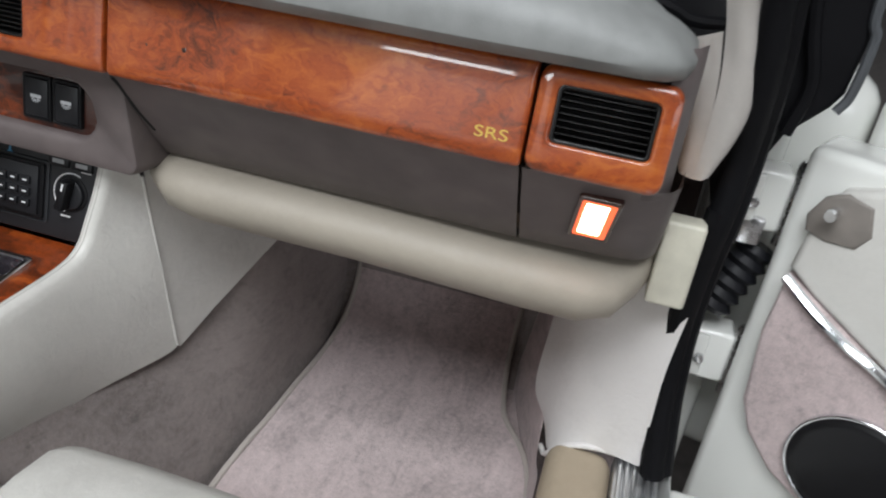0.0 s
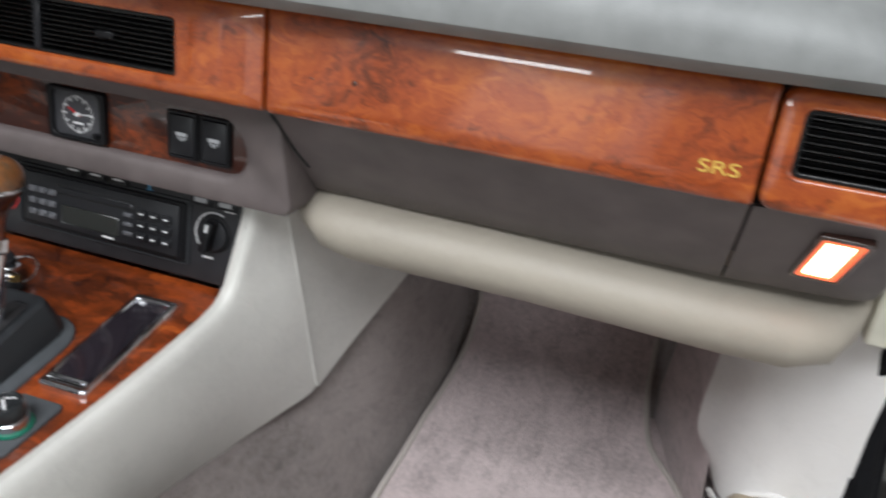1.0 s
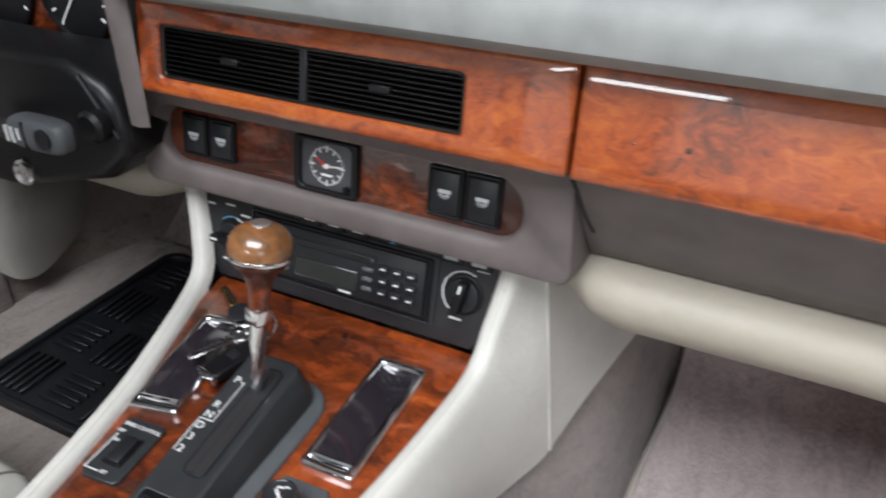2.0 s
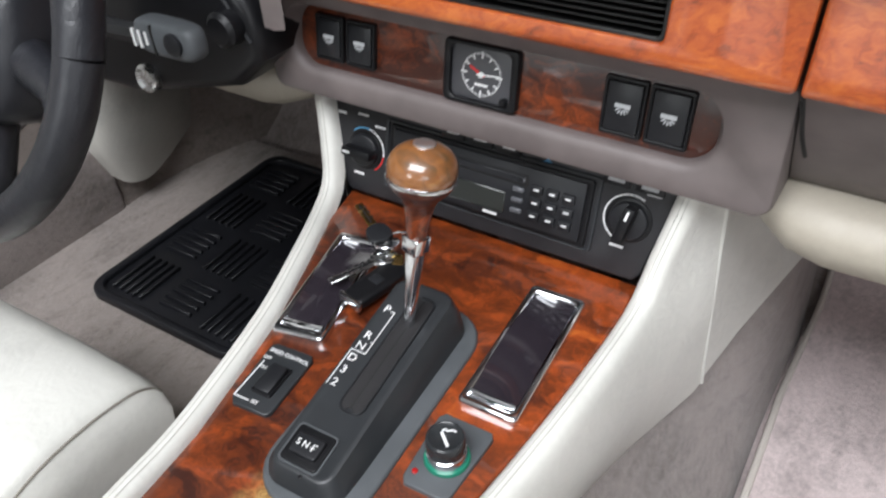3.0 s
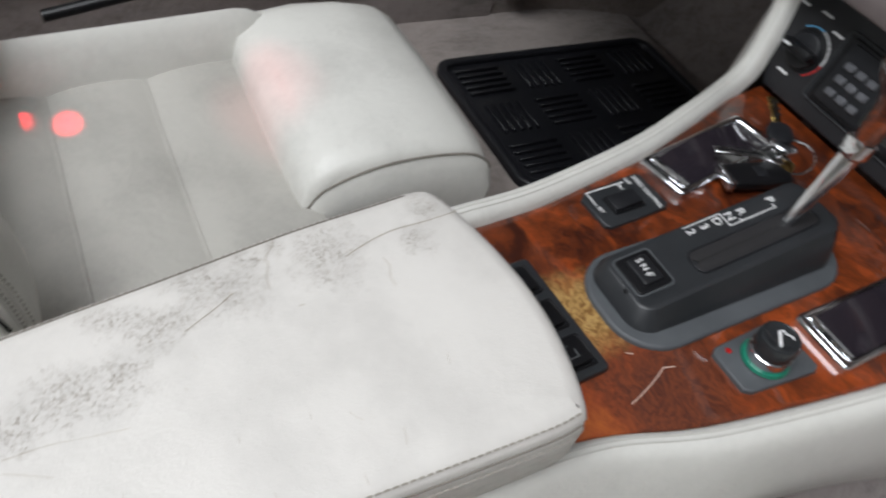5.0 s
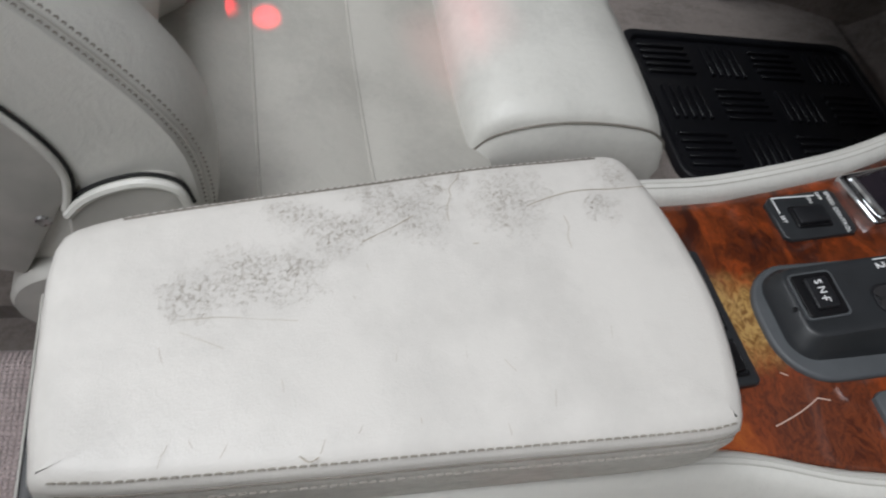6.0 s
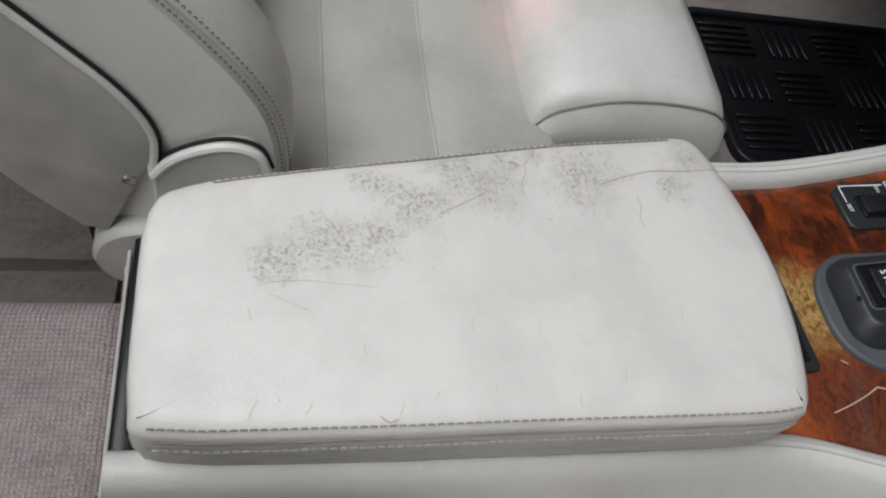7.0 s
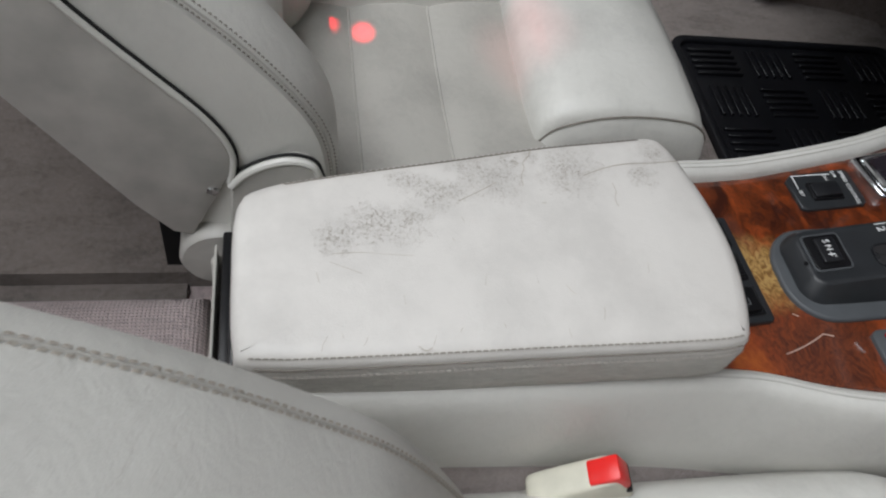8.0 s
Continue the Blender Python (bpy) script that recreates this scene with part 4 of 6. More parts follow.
outs_l = [(-0.056, 0.13, 0.46), (-0.078, 0.30, 0.46), (-0.098, 0.42, 0.46), (-0.106, 0.49, 0.46), (-0.110, 0.56, 0.465), (-0.130, 0.67, 0.47), (-0.158, 0.76, 0.475), (-0.184, 0.83, 0.49), (-0.196, 0.860, 0.515), (-0.202, 0.873, 0.55), (-0.206, 0.882, 0.585), (-0.208, 0.888, 0.615)]
rail(-1, feet_l, outs_l, [(x - 0.006 - 0.01 * (y > 0.8), y + 0.01, 0.372) for x, y, z in outs_l], "side")
# flared front cheeks under the bolsters
for s, nm in ((1, "cheek"), (-1, "cheek")):
    rows = [[(s * x, y, z) for x, y, z in ln] for ln in
            ([(0.194, 0.892, 0.655), (0.198, 0.896, 0.594), (0.201, 0.911, 0.482), (0.206, 0.926, 0.367)],
             [(0.211, 0.963, 0.650), (0.215, 0.967, 0.589), (0.220, 0.975, 0.488), (0.224, 0.982, 0.401)],
             [(0.244, 1.064, 0.643), (0.249, 1.065, 0.583), (0.255, 1.068, 0.512), (0.261, 1.073, 0.461)],
             [(0.272, 1.224, 0.634), (0.271, 1.223, 0.593), (0.270, 1.223, 0.563), (0.270, 1.223, 0.532)])]
    lines = [smooth_line(r, 5) for r in rows]
    part(nm, loft(lines, closed=False), CREAM if s > 0 else CARPET_WORN_SHADED, con, "cream leather front cheek" if s > 0 else "grey carpeted front cheek")
    part("piping", tube(smooth_line([(s * 0.1985, 0.8890, 0.612), (s * 0.2000, 0.8950, 0.566), (s * 0.2045, 0.9060, 0.472), (s * 0.2095, 0.9170, 0.378)], 5), 0.0018, 8), CREAM, con)
# bin under the armrest
part("bin", plate(poly([(-0.022, 0.146), (0.098, 0.146), (0.102, 0.44), (-0.056, 0.44)]), 0.30, 0.530, 0.006), CREAM, con, "cream leather storage bin")
part("rear_cover", box(-0.034, 0.1228, 0.30, 0.108, 0.1250, 0.480, 0.0008), CREAM_WORN, con, "thin cream edge behind the armrest")
part("rear_panel", box(-0.022, 0.131, 0.30, 0.100, 0.1415, 0.512, 0.002), BLACK, con, "black plastic rear panel")
part("rear_trim", box(-0.036, 0.119, 0.30, -0.0265, 0.142, 0.465, 0.004, 3), CREAM_WORN, con, "cream edge of the rear panel")

# veneer panel with all that sits in it
part("veneer", plate(poly([(0.0935, -0.200), (0.0985, -0.110), (0.1185, -0.040), (0.1355, 0.070), (0.1440, 0.150), (0.1485, 0.210), (0.1505, 0.256), (-0.1550, 0.256), (-0.1470, 0.210), (-0.1260, 0.150), (-0.1005, 0.070), (-0.0795, -0.040), (-0.0755, -0.110), (-0.0690, -0.200)]),
                     -0.012, 0.0, 0.0032, WOOD, 4), BURL_DARK, con, "glossy dark burl veneer panel with a worn light patch")


for line in ([(0.0885, -0.073), (0.0850, -0.062), (0.0795, -0.048), (0.0740, -0.037)], [(0.0740, -0.037), (0.0762, -0.029)], [(0.0555, -0.0545), (0.058, -0.050)]):
    part("scratch", tube(smooth_line([(x, y, 0.0001) for x, y in line], 4), 0.00045, 5, WOOD, squash=0.5), SCRATCH, con, "pale scratch in the lacquer")


def ashtray(x0, y0, x1, y1, turn, label):
    cx, cy = (x0 + x1) / 2, (y0 + y1) / 2
    m = WOOD @ pose(cx, cy, 0, 0, 0, turn)
    w, h = (x1 - x0) / 2, (y1 - y0) / 2
    a = thing("ashtray", m @ Vector((0, 0, 0)), label, "ashtray", "console trays")
    part("frame", ring_plate(rr(-w, -h, w, h, 0.005), rr(-w + 0.006, -h + 0.008, w - 0.006, h - 0.008, 0.003), -0.002, 0.0075, 0.003, m, 4), CHROME, a, "chrome frame")
    rings = []
    for k in range(13):
        y = -h + 0.007 + (2 * h - 0.014) * k / 12
        z = 0.0015 + 0.0045 * math.sin(math.pi * k / 12)
        rings.append([m @ Vector((-w + 0.005 + (2 * w - 0.010) * j / 8, y, 0.0022 + z - 0.003 * (1 - ((j - 4) / 4) ** 2))) for j in range(9)])
    part("lid", loft(rings, closed=False), SMOKED, a, "dark polished concave lid")
    part("lip", tube([(-w + 0.006, -h + 0.012, 0.006), (0, -h + 0.0105, 0.0075), (w - 0.006, -h + 0.012, 0.006)], 0.0028, 8, m), CHROME, a, "chrome lip")
    return a


ashtray(0.0735, 0.0755, 0.1220, 0.2115, 1.8, "chrome framed ashtray with dark polished lid")
ashtray(-0.1075, 0.0665, -0.0595, 0.1960, 10.5, "chrome framed tray under a bunch of keys")

# gear selector
sel = thing("gear_selector", WOOD @ Vector((0.015, 0.05, 0)), "automatic gear selector with black housing and walnut knob", "gear selector")
GS = WOOD @ pose(0.0155, 0.0505, 0, 0, 0, 1.3)
part("gasket", plate(rr(-0.038, -0.1045, 0.0485, 0.1065, 0.036, 8), -0.001, 0.004, 0.003, GS, 4), GASKET, sel, "grey rubber gasket")
shape = rr(-0.0265, -0.0885, 0.0265, 0.0905, 0.012, 8)
tops = lambda y: 0.017 + 0.022 * (y + 0.0885) / 0.179
rings = [[GS @ Vector((x + 0.002, y, 0.002)) for x, y in shape(-0.0065)], [GS @ Vector((x + 0.001, y, 0.55 * tops(y))) for x, y in shape(-0.0042)], [GS @ Vector((x, y, tops(y) - 0.0045)) for x, y in shape(-0.0005)], [GS @ Vector((x, y, tops(y) - 0.001)) for x, y in shape(0.0012)],
         [GS @ Vector((x, y, tops(y))) for x, y in shape(0.0035)], [GS @ Vector((x, y, tops(y) - 0.0006)) for x, y in shape(0.006)]]
part("housing", loft(rings, cap0=True, cap1=True), HOUSING, sel, "black plastic housing")
TOP = GS @ Matrix.Translation((0, 0, 0.0279)) @ pose(0, 0, 0, math.degrees(math.atan2(0.022, 0.179)))
part("gate_rim", ring_plate(rr(-0.0045, -0.034, 0.0165, 0.078, 0.007), rr(-0.0030, -0.0325, 0.0150, 0.0765, 0.006), -0.002, 0.0010, 0.0005, TOP), BLACK_SOFT, sel)
BRUSH = plastic("dark_brush", (0.012, 0.011, 0.012), 0.8, 700, 0.9)
part("gate_slot", plate(rr(0.0035, -0.030, 0.0080, 0.075, 0.002), -0.002, 0.0003, 0.0001, TOP), DEEP, sel, "black slot")
part("gate_brush", plate(rr(-0.0034, -0.032, 0.0050, 0.076, 0.004), -0.002, 0.0004, 0.0003, TOP), BRUSH, sel, "dark brush strip")
part("gate_brush", plate(rr(0.0066, -0.032, 0.0152, 0.076, 0.004), -0.002, 0.0006, 0.0003, TOP), BRUSH, sel, "dark brush strip")
for ch, y in (("P", 0.0565), ("R", 0.0290), ("N", 0.0185), ("D", 0.0070), ("3", -0.0045), ("2", -0.0165)):
    part("gear_letter", text_mesh(ch, 0.0090, TOP @ pose(-0.0175, y - 0.0004, 0.0003) @ Matrix.Diagonal((1.15, 1, 1, 1))), PRINT, sel, "white printed letter " + ch)
for x0, y0, x1, y1 in ((-0.0105, 0.0130, -0.0098, 0.0555), (-0.0135, 0.0548, -0.0098, 0.0555), (-0.0125, 0.0235, -0.0098, 0.0242), (-0.0125, 0.0130, -0.0098, 0.0137), (-0.0230, 0.0128, -0.0098, 0.0135), (-0.0230, -0.0200, -0.0223, 0.0135)):
    part("gate_line", box(x0, y0, 0.0, x1, y1, 0.0004, 0, 1, TOP), PRINT, sel)
part("mode_switch", plate(rr(-0.0185, -0.083, 0.0125, -0.055, 0.003), -0.002, 0.002, 0.001, TOP), BLACK, sel, "black mode switch")
part("mode_rocker", plate(rr(-0.014, -0.077, 0.0085, -0.061, 0.002), 0.0, 0.005, 0.0015, TOP), BLACK_SOFT, sel, "black mode rocker")
part("mode_letters", text_mesh("S N", 0.0068, TOP @ pose(-0.0062, -0.069, 0.0054)), PRINT, sel, "white printed letters S N")
for x0, y0, x1, y1 in ((0.0018, -0.0718, 0.0025, -0.0664), (0.0018, -0.0670, 0.0050, -0.0664), (0.0002, -0.0696, 0.0040, -0.0690)):
    part("mode_mark", box(x0, y0, 0.005, x1, y1, 0.0054, 0, 1, TOP), PRINT, sel)
part("mode_rim", ring_plate(rr(-0.0200, -0.0845, 0.0140, -0.0535, 0.004), rr(-0.0185, -0.083, 0.0125, -0.055, 0.003), -0.002, 0.0012, 0.0006, TOP), GASKET, sel, "grey rim of the mode switch")
part("dimple", lathe([(0.0016, 0.0), (0.0016, 0.0006), (0.0008, 0.0009)], TOP @ pose(0.004, -0.0795 - 0.009, -0.0006), 12), BLACK, sel)
# lever with faceted chrome stem, walnut neck and knob
b0, k0 = Vector((0.0207, 0.7000, 0.5600)), Vector((0.0270, 0.7250, 0.7050))
axis = (k0 - b0).normalized()
LV = Matrix.Translation(b0) @ axis.to_track_quat("Z", "Y").to_matrix().to_4x4()
rings = []
for z, w, d in ((-0.012, 0.0034, 0.0036), (0.0, 0.0034, 0.0036), (0.03, 0.0044, 0.0044), (0.0580, 0.0056, 0.0054), (0.0595, 0.0068, 0.0066), (0.0610, 0.0076, 0.0073), (0.0720, 0.0080, 0.0077), (0.0730, 0.0072, 0.0070)):
    rings.append([LV @ Vector((x, y, z)) for x, y in rr(-w, -d, w, d, 0.0015, 2)(0)])
part("stem", loft(rings, cap0=True, cap1=True), CHROME, sel, "faceted chrome stem", 25)
part("neck", lathe([(0.0074, 0.0725), (0.0080, 0.080), (0.0092, 0.089), (0.0108, 0.097), (0.0128, 0.1025), (0.0160, 0.1065), (0.0200, 0.1105), (0.0228, 0.1145), (0.0238, 0.1175)], LV), NECK_WOOD, sel, "dark walnut neck")
part("ring", lathe([(0.0234, 0.1172), (0.0247, 0.1177), (0.0251, 0.1192), (0.0247, 0.1207), (0.0234, 0.1212)], LV), CHROME, sel, "chrome ring")
part("knob", lathe([(0.0238, 0.1208), (0.0246, 0.1235), (0.0247, 0.1265), (0.0240, 0.1305), (0.0222, 0.1345), (0.0190, 0.1383), (0.0148, 0.1410), (0.0108, 0.1426), (0.0074, 0.1434)], LV, 40), KNOB_WOOD, sel, "polished walnut knob")
part("badge", lathe([(0.0078, 0.1420), (0.0078, 0.1445), (0.006, 0.1453), (0.001, 0.1451)], LV, 20), ALUMINIUM, sel, "worn metal cap")

# cigar lighter
lit = thing("cigar_lighter", WOOD @ Vector((0.092, 0.035, 0)), "dark grey cigar lighter with green ring on a grey plate", "cigar lighter")
LT = WOOD @ pose(0.0930, 0.0325, 0, 0, 0, 0)
part("plate", plate(poly([(-0.0145, -0.0330), (0.0155, -0.0320), (0.0190, -0.0270), (0.0225, 0.0260), (0.0195, 0.0310), (-0.0180, 0.0300), (-0.0215, 0.0250), (-0.0180, -0.0280)]), -0.001, 0.004, 0.0015, LT), GASKET, lit, "grey plastic plate")
LK = LT @ pose(0.0018, -0.0020, 0)
part("glow_ring", lathe([(0.0150, 0.003), (0.0166, 0.0048), (0.0158, 0.0068), (0.0135, 0.0070)], LK), GREEN, lit, "green plastic ring")
part("collar", lathe([(0.0140, 0.005), (0.0145, 0.0100), (0.0143, 0.0150), (0.0130, 0.0160)], LK), CHROME, lit, "metal collar")
part("knob", lathe([(0.0118, 0.012), (0.0134, 0.0150), (0.0138, 0.0180), (0.0138, 0.0262), (0.0130, 0.0284), (0.0116, 0.0290), (0.0108, 0.0284), (0.0030, 0.0284)], LK, 36), plastic("lighter_grey", (0.022, 0.024, 0.026), 0.18, bump=0.04), lit, "dark grey knob with a bevelled rim")
part("pictogram", box(-0.0062, -0.0010, 0.0284, 0.0062, 0.0010, 0.0289, 0, 1, LK @ pose(0.0008, -0.002, 0, 0, 0, -40)), PRINT, lit, "white cigarette pictogram")
part("smoke", tube(smooth_line([(-0.0040, 0.0030, 0.0287), (-0.0030, 0.0050, 0.0287), (-0.0005, 0.0046, 0.0287), (0.0020, 0.0068, 0.0287), (0.0048, 0.0066, 0.0287)], 4), 0.0007, 6, LK, squash=0.4), PRINT, lit)
part("led", lathe([(0.0022, 0.003), (0.0022, 0.0048), (0.001, 0.0054)], LT @ pose(-0.012, -0.022, 0), 12), shader("red_led", (0.35, 0.01, 0.01), 0.2)[0], lit, "small red indicator")

# speed control switch
spd = thing("speed_control_switch", WOOD @ Vector((-0.065, 0.022, 0)), "black speed control switch plate with white print", "switch")
SP = WOOD @ pose(-0.0632, 0.0255, 0, 0, 0, 3)
part("plate", plate(poly([(-0.011, -0.032), (0.0185, -0.031), (0.0215, -0.027), (0.0205, 0.028), (0.0165, 0.0325), (-0.017, 0.0315), (-0.0205, 0.027), (-0.0165, -0.026)]), -0.001, 0.0035, 0.0015, SP), HOUSING, spd)
part("rocker_frame", ring_plate(rr(-0.006, -0.017, 0.013, 0.013, 0.002), rr(-0.004, -0.015, 0.011, 0.011, 0.001), 0.002, 0.0055, 0.001, SP), BLACK, spd)
part("rocker", box(-0.004, -0.015, 0.002, 0.011, 0.011, 0.0085, 0.002, 2, SP @ pose(0, 0, 0, 4)), BLACK_SOFT, spd)
part("lettering", text_mesh("SPEED CONTROL", 0.0048, SP @ pose(0.001, 0.0235, 0.0037)), PRINT, spd, "white printed words SPEED CONTROL")
part("lettering", text_mesh("OFF", 0.0042, SP @ pose(-0.0145, 0.0155, 0.0037)), PRINT, spd, "white printed word OFF")
part("lettering", text_mesh("ON", 0.0040, SP @ pose(-0.0115, 0.006, 0.0037)), PRINT, spd, "white printed word ON")
part("lettering", text_mesh("SET", 0.0042, SP @ pose(0.004, -0.0245, 0.0037)), PRINT, spd, "white printed word SET")
for x0, y0, x1, y1 in ((-0.0155, -0.018, -0.0145, 0.012), (-0.0155, -0.0255, -0.001, -0.0245), (-0.0155, -0.0255, -0.0145, -0.016)):
    part("line", box(x0, y0, 0.0033, x1, y1, 0.0038, 0, 1, SP), PRINT, spd)

# window switches
wsw = thing("window_switch_pack", WOOD @ Vector((0.011, -0.10, 0)), "black pack of three window rocker switches", "switch")
WS = WOOD @ pose(0.0155, -0.0985, 0, 0, 0, 3.5)
DARK_PRINT = shader("dull_print", (0.13, 0.135, 0.14), 0.5)[0]
part("plate", plate(rr(-0.049, -0.023, 0.049, 0.023, 0.004), -0.001, 0.005, 0.002, WS), HOUSING, wsw)
for x in (-0.031, 0.0, 0.031):
    part("rocker_frame", ring_plate(rr(x - 0.0125, -0.017, x + 0.0125, 0.017, 0.002), rr(x - 0.0105, -0.015, x + 0.0105, 0.015, 0.001), 0.003, 0.0065, 0.001, WS), BLACK, wsw)
    r = part("rocker", box(x - 0.0102, -0.0145, 0.003, x + 0.0102, 0.0145, 0.009, 0.0025, 2, WS @ pose(0, 0, 0, 3)), BLACK, wsw)
    if x == 0.0:
        part("lettering", text_mesh("ROOF", 0.0050, WS @ pose(x, 0.001, 0.0093, 3)), DARK_PRINT, r, "grey printed word ROOF")
    else:
        for x0, y0, x1, y1 in ((-0.005, -0.003, 0.005, -0.0024), (-0.005, -0.003, -0.0044, 0.001), (0.0044, -0.003, 0.005, 0.004), (-0.001, 0.0036, 0.005, 0.0042)):
            part("pictogram", box(x + x0, y0 + 0.002, 0.0089, x + x1, y1 + 0.002, 0.0093, 0, 1, WS @ pose(0, 0, 0, 3)), DARK_PRINT, r)

# armrest lid
arm = thing("armrest", (0.03, 0.29, 0.52), "cracked cream leather armrest lid on the console", "armrest")
out = [(-0.012, -0.2905), (0.04, -0.2925), (0.090, -0.2905), (0.1045, -0.279), (0.1090, -0.20), (0.1115, -0.11), (0.1145, -0.02), (0.1140, 0.012), (0.1070, 0.0238), (0.070, 0.0325), (0.035, 0.0342), (0.0, 0.0300), (-0.030, 0.0230), (-0.052, 0.0148), (-0.0595, 0.003), (-0.0580, -0.03), (-0.0545, -0.08), (-0.0460, -0.147), (-0.0370, -0.222), (-0.0280, -0.272)]
shp = poly(out, 3)
rings = []
for d, z in ((0.006, -0.052), (0.0015, -0.049), (0.0004, -0.041), (0.0, -0.030), (-0.001, -0.020), (0.0, -0.016), (0.0006, -0.0125), (0.0002, -0.0095), (0.002, -0.005), (0.0055, -0.0018), (0.012, -0.0004)):
    rings.append([ARM @ Vector((x, y, z)) for x, y in shp(d)])
for f, z in ((0.75, 0.0008), (0.45, 0.0014), (0.15, 0.0016), (0.002, 0.0017)):
    rings.append([ARM @ Vector((0.03 + (x - 0.03) * f, -0.14 + (y + 0.14) * f, z)) for x, y in shp(0.012)])


def cracked_leather(name, colour, spots):
    """Cream leather with crazed patches of its own shape."""
    mat, nodes, links, b = shader(name, colour, 0.40)
    tc = nodes.new("ShaderNodeTexCoord")
    jitter = node(nodes, "ShaderNodeTexNoise", Scale=85.0, Detail=5.0, Roughness=0.72)
    links.new(tc.outputs["Object"], jitter.inputs["Vector"])
    best = None
    for place, radius in spots:
        d = nodes.new("ShaderNodeVectorMath")
        d.operation = "DISTANCE"
        d.inputs[1].default_value = place
        links.new(tc.outputs["Object"], d.inputs[0])
        q = node(nodes, "ShaderNodeMath")
        q.operation = "DIVIDE"
        q.inputs[1].default_value = radius
        links.new(d.outputs["Value"], q.inputs[0])
        if best is None:
            best = q.outputs[0]
        else:
            mn = node(nodes, "ShaderNodeMath")
            mn.operation = "MINIMUM"
            links.new(best, mn.inputs[0])
            links.new(q.outputs[0], mn.inputs[1])
            best = mn.outputs[0]
    add = node(nodes, "ShaderNodeMath")
    add.operation = "MULTIPLY_ADD"
    add.inputs[1].default_value = 2.3
    links.new(jitter.outputs[0], add.inputs[0])
    links.new(best, add.inputs[2])
    mask = ramp(nodes, (0.57, (1, 1, 1)), (0.87, (0, 0, 0)))
    half = node(nodes, "ShaderNodeMath")
    half.operation = "MULTIPLY"
    half.inputs[1].default_value = 0.42
    links.new(add.outputs[0], half.inputs[0])
    links.new(half.outputs[0], mask.inputs[0])
    warp = nodes.new("ShaderNodeVectorMath")
    warp.operation = "MULTIPLY_ADD"
    warp.inputs[1].default_value = (0.013, 0.013, 0.013)
    links.new(jitter.outputs["Color"], warp.inputs[0])
    links.new(tc.outputs["Object"], warp.inputs[2])
    craze = node(nodes, "ShaderNodeTexVoronoi", Scale=520.0)
    craze.feature = "DISTANCE_TO_EDGE"
    links.new(warp.outputs[0], craze.inputs["Vector"])
    line = ramp(nodes, (0.01, (1, 1, 1)), (0.10, (0, 0, 0)))
    links.new(craze.outputs["Distance"], line.inputs[0])
    cr = nodes.new("ShaderNodeMath")
    cr.operation = "MULTIPLY"
    gap = node(nodes, "ShaderNodeTexNoise", Scale=420.0, Detail=3.0, Roughness=0.6)
    links.new(tc.outputs["Object"], gap.inputs["Vector"])
    broken = ramp(nodes, (0.40, (0, 0, 0)), (0.60, (1, 1, 1)))
    links.new(gap.outputs[0], broken.inputs[0])
    mb = nodes.new("ShaderNodeMath")
    mb.operation = "MULTIPLY"
    links.new(mask.outputs[0], mb.inputs[0])
    links.new(broken.outputs[0], mb.inputs[1])
    links.new(mb.outputs[0], cr.inputs[0])
    links.new(line.outputs[0], cr.inputs[1])
    big = node(nodes, "ShaderNodeTexNoise", Scale=14.0, Detail=6.0, Roughness=0.65)
    links.new(tc.outputs["Object"], big.inputs["Vector"])
    base = ramp(nodes, (0.3, shade(colour, 0.86)), (0.55, colour), (0.8, shade(colour, 1.05)))
    links.new(big.outputs[0], base.inputs[0])
    soil = nodes.new("ShaderNodeMix")
    soil.data_type = "RGBA"
    soil.inputs["B"].default_value = (*shade(colour, 0.62), 1)
    sf = node(nodes, "ShaderNodeMath")
    sf.operation = "MULTIPLY"
    sf.inputs[1].default_value = 0.10
    links.new(mask.outputs[0], sf.inputs[0])
    links.new(sf.outputs[0], soil.inputs["Factor"])
    links.new(base.outputs[0], soil.inputs["A"])
    dark = nodes.new("ShaderNodeMix")
    dark.data_type = "RGBA"
    dark.inputs["B"].default_value = (0.19, 0.135, 0.07, 1)
    df = node(nodes, "ShaderNodeMath")
    df.operation = "MULTIPLY"
    df.inputs[1].default_value = 0.85
    links.new(cr.outputs[0], df.inputs[0])
    links.new(df.outputs[0], dark.inputs["Factor"])
    links.new(soil.outputs["Result"], dark.inputs["A"])
    links.new(dark.outputs["Result"], b.inputs["Base Color"])
    wr = node(nodes, "ShaderNodeTexNoise", Scale=120.0, Detail=5.0, Roughness=0.7, Distortion=1.0)
    links.new(tc.outputs["Object"], wr.inputs["Vector"])
    grain = node(nodes, "ShaderNodeTexVoronoi", Scale=1000.0)
    links.new(tc.outputs["Object"], grain.inputs["Vector"])
    n1 = bumped(nodes, links, b, grain.outputs["Distance"], 0.2, 0.0004)
    n2 = bumped(nodes, links, b, wr.outputs[0], 0.15, 0.002, n1)
    inv = node(nodes, "ShaderNodeMath")
    inv.operation = "SUBTRACT"
    inv.inputs[0].default_value = 1.0
    links.new(cr.outputs[0], inv.inputs[1])
    bumped(nodes, links, b, inv.outputs[0], 0.6, 0.001, n2)
    return mat


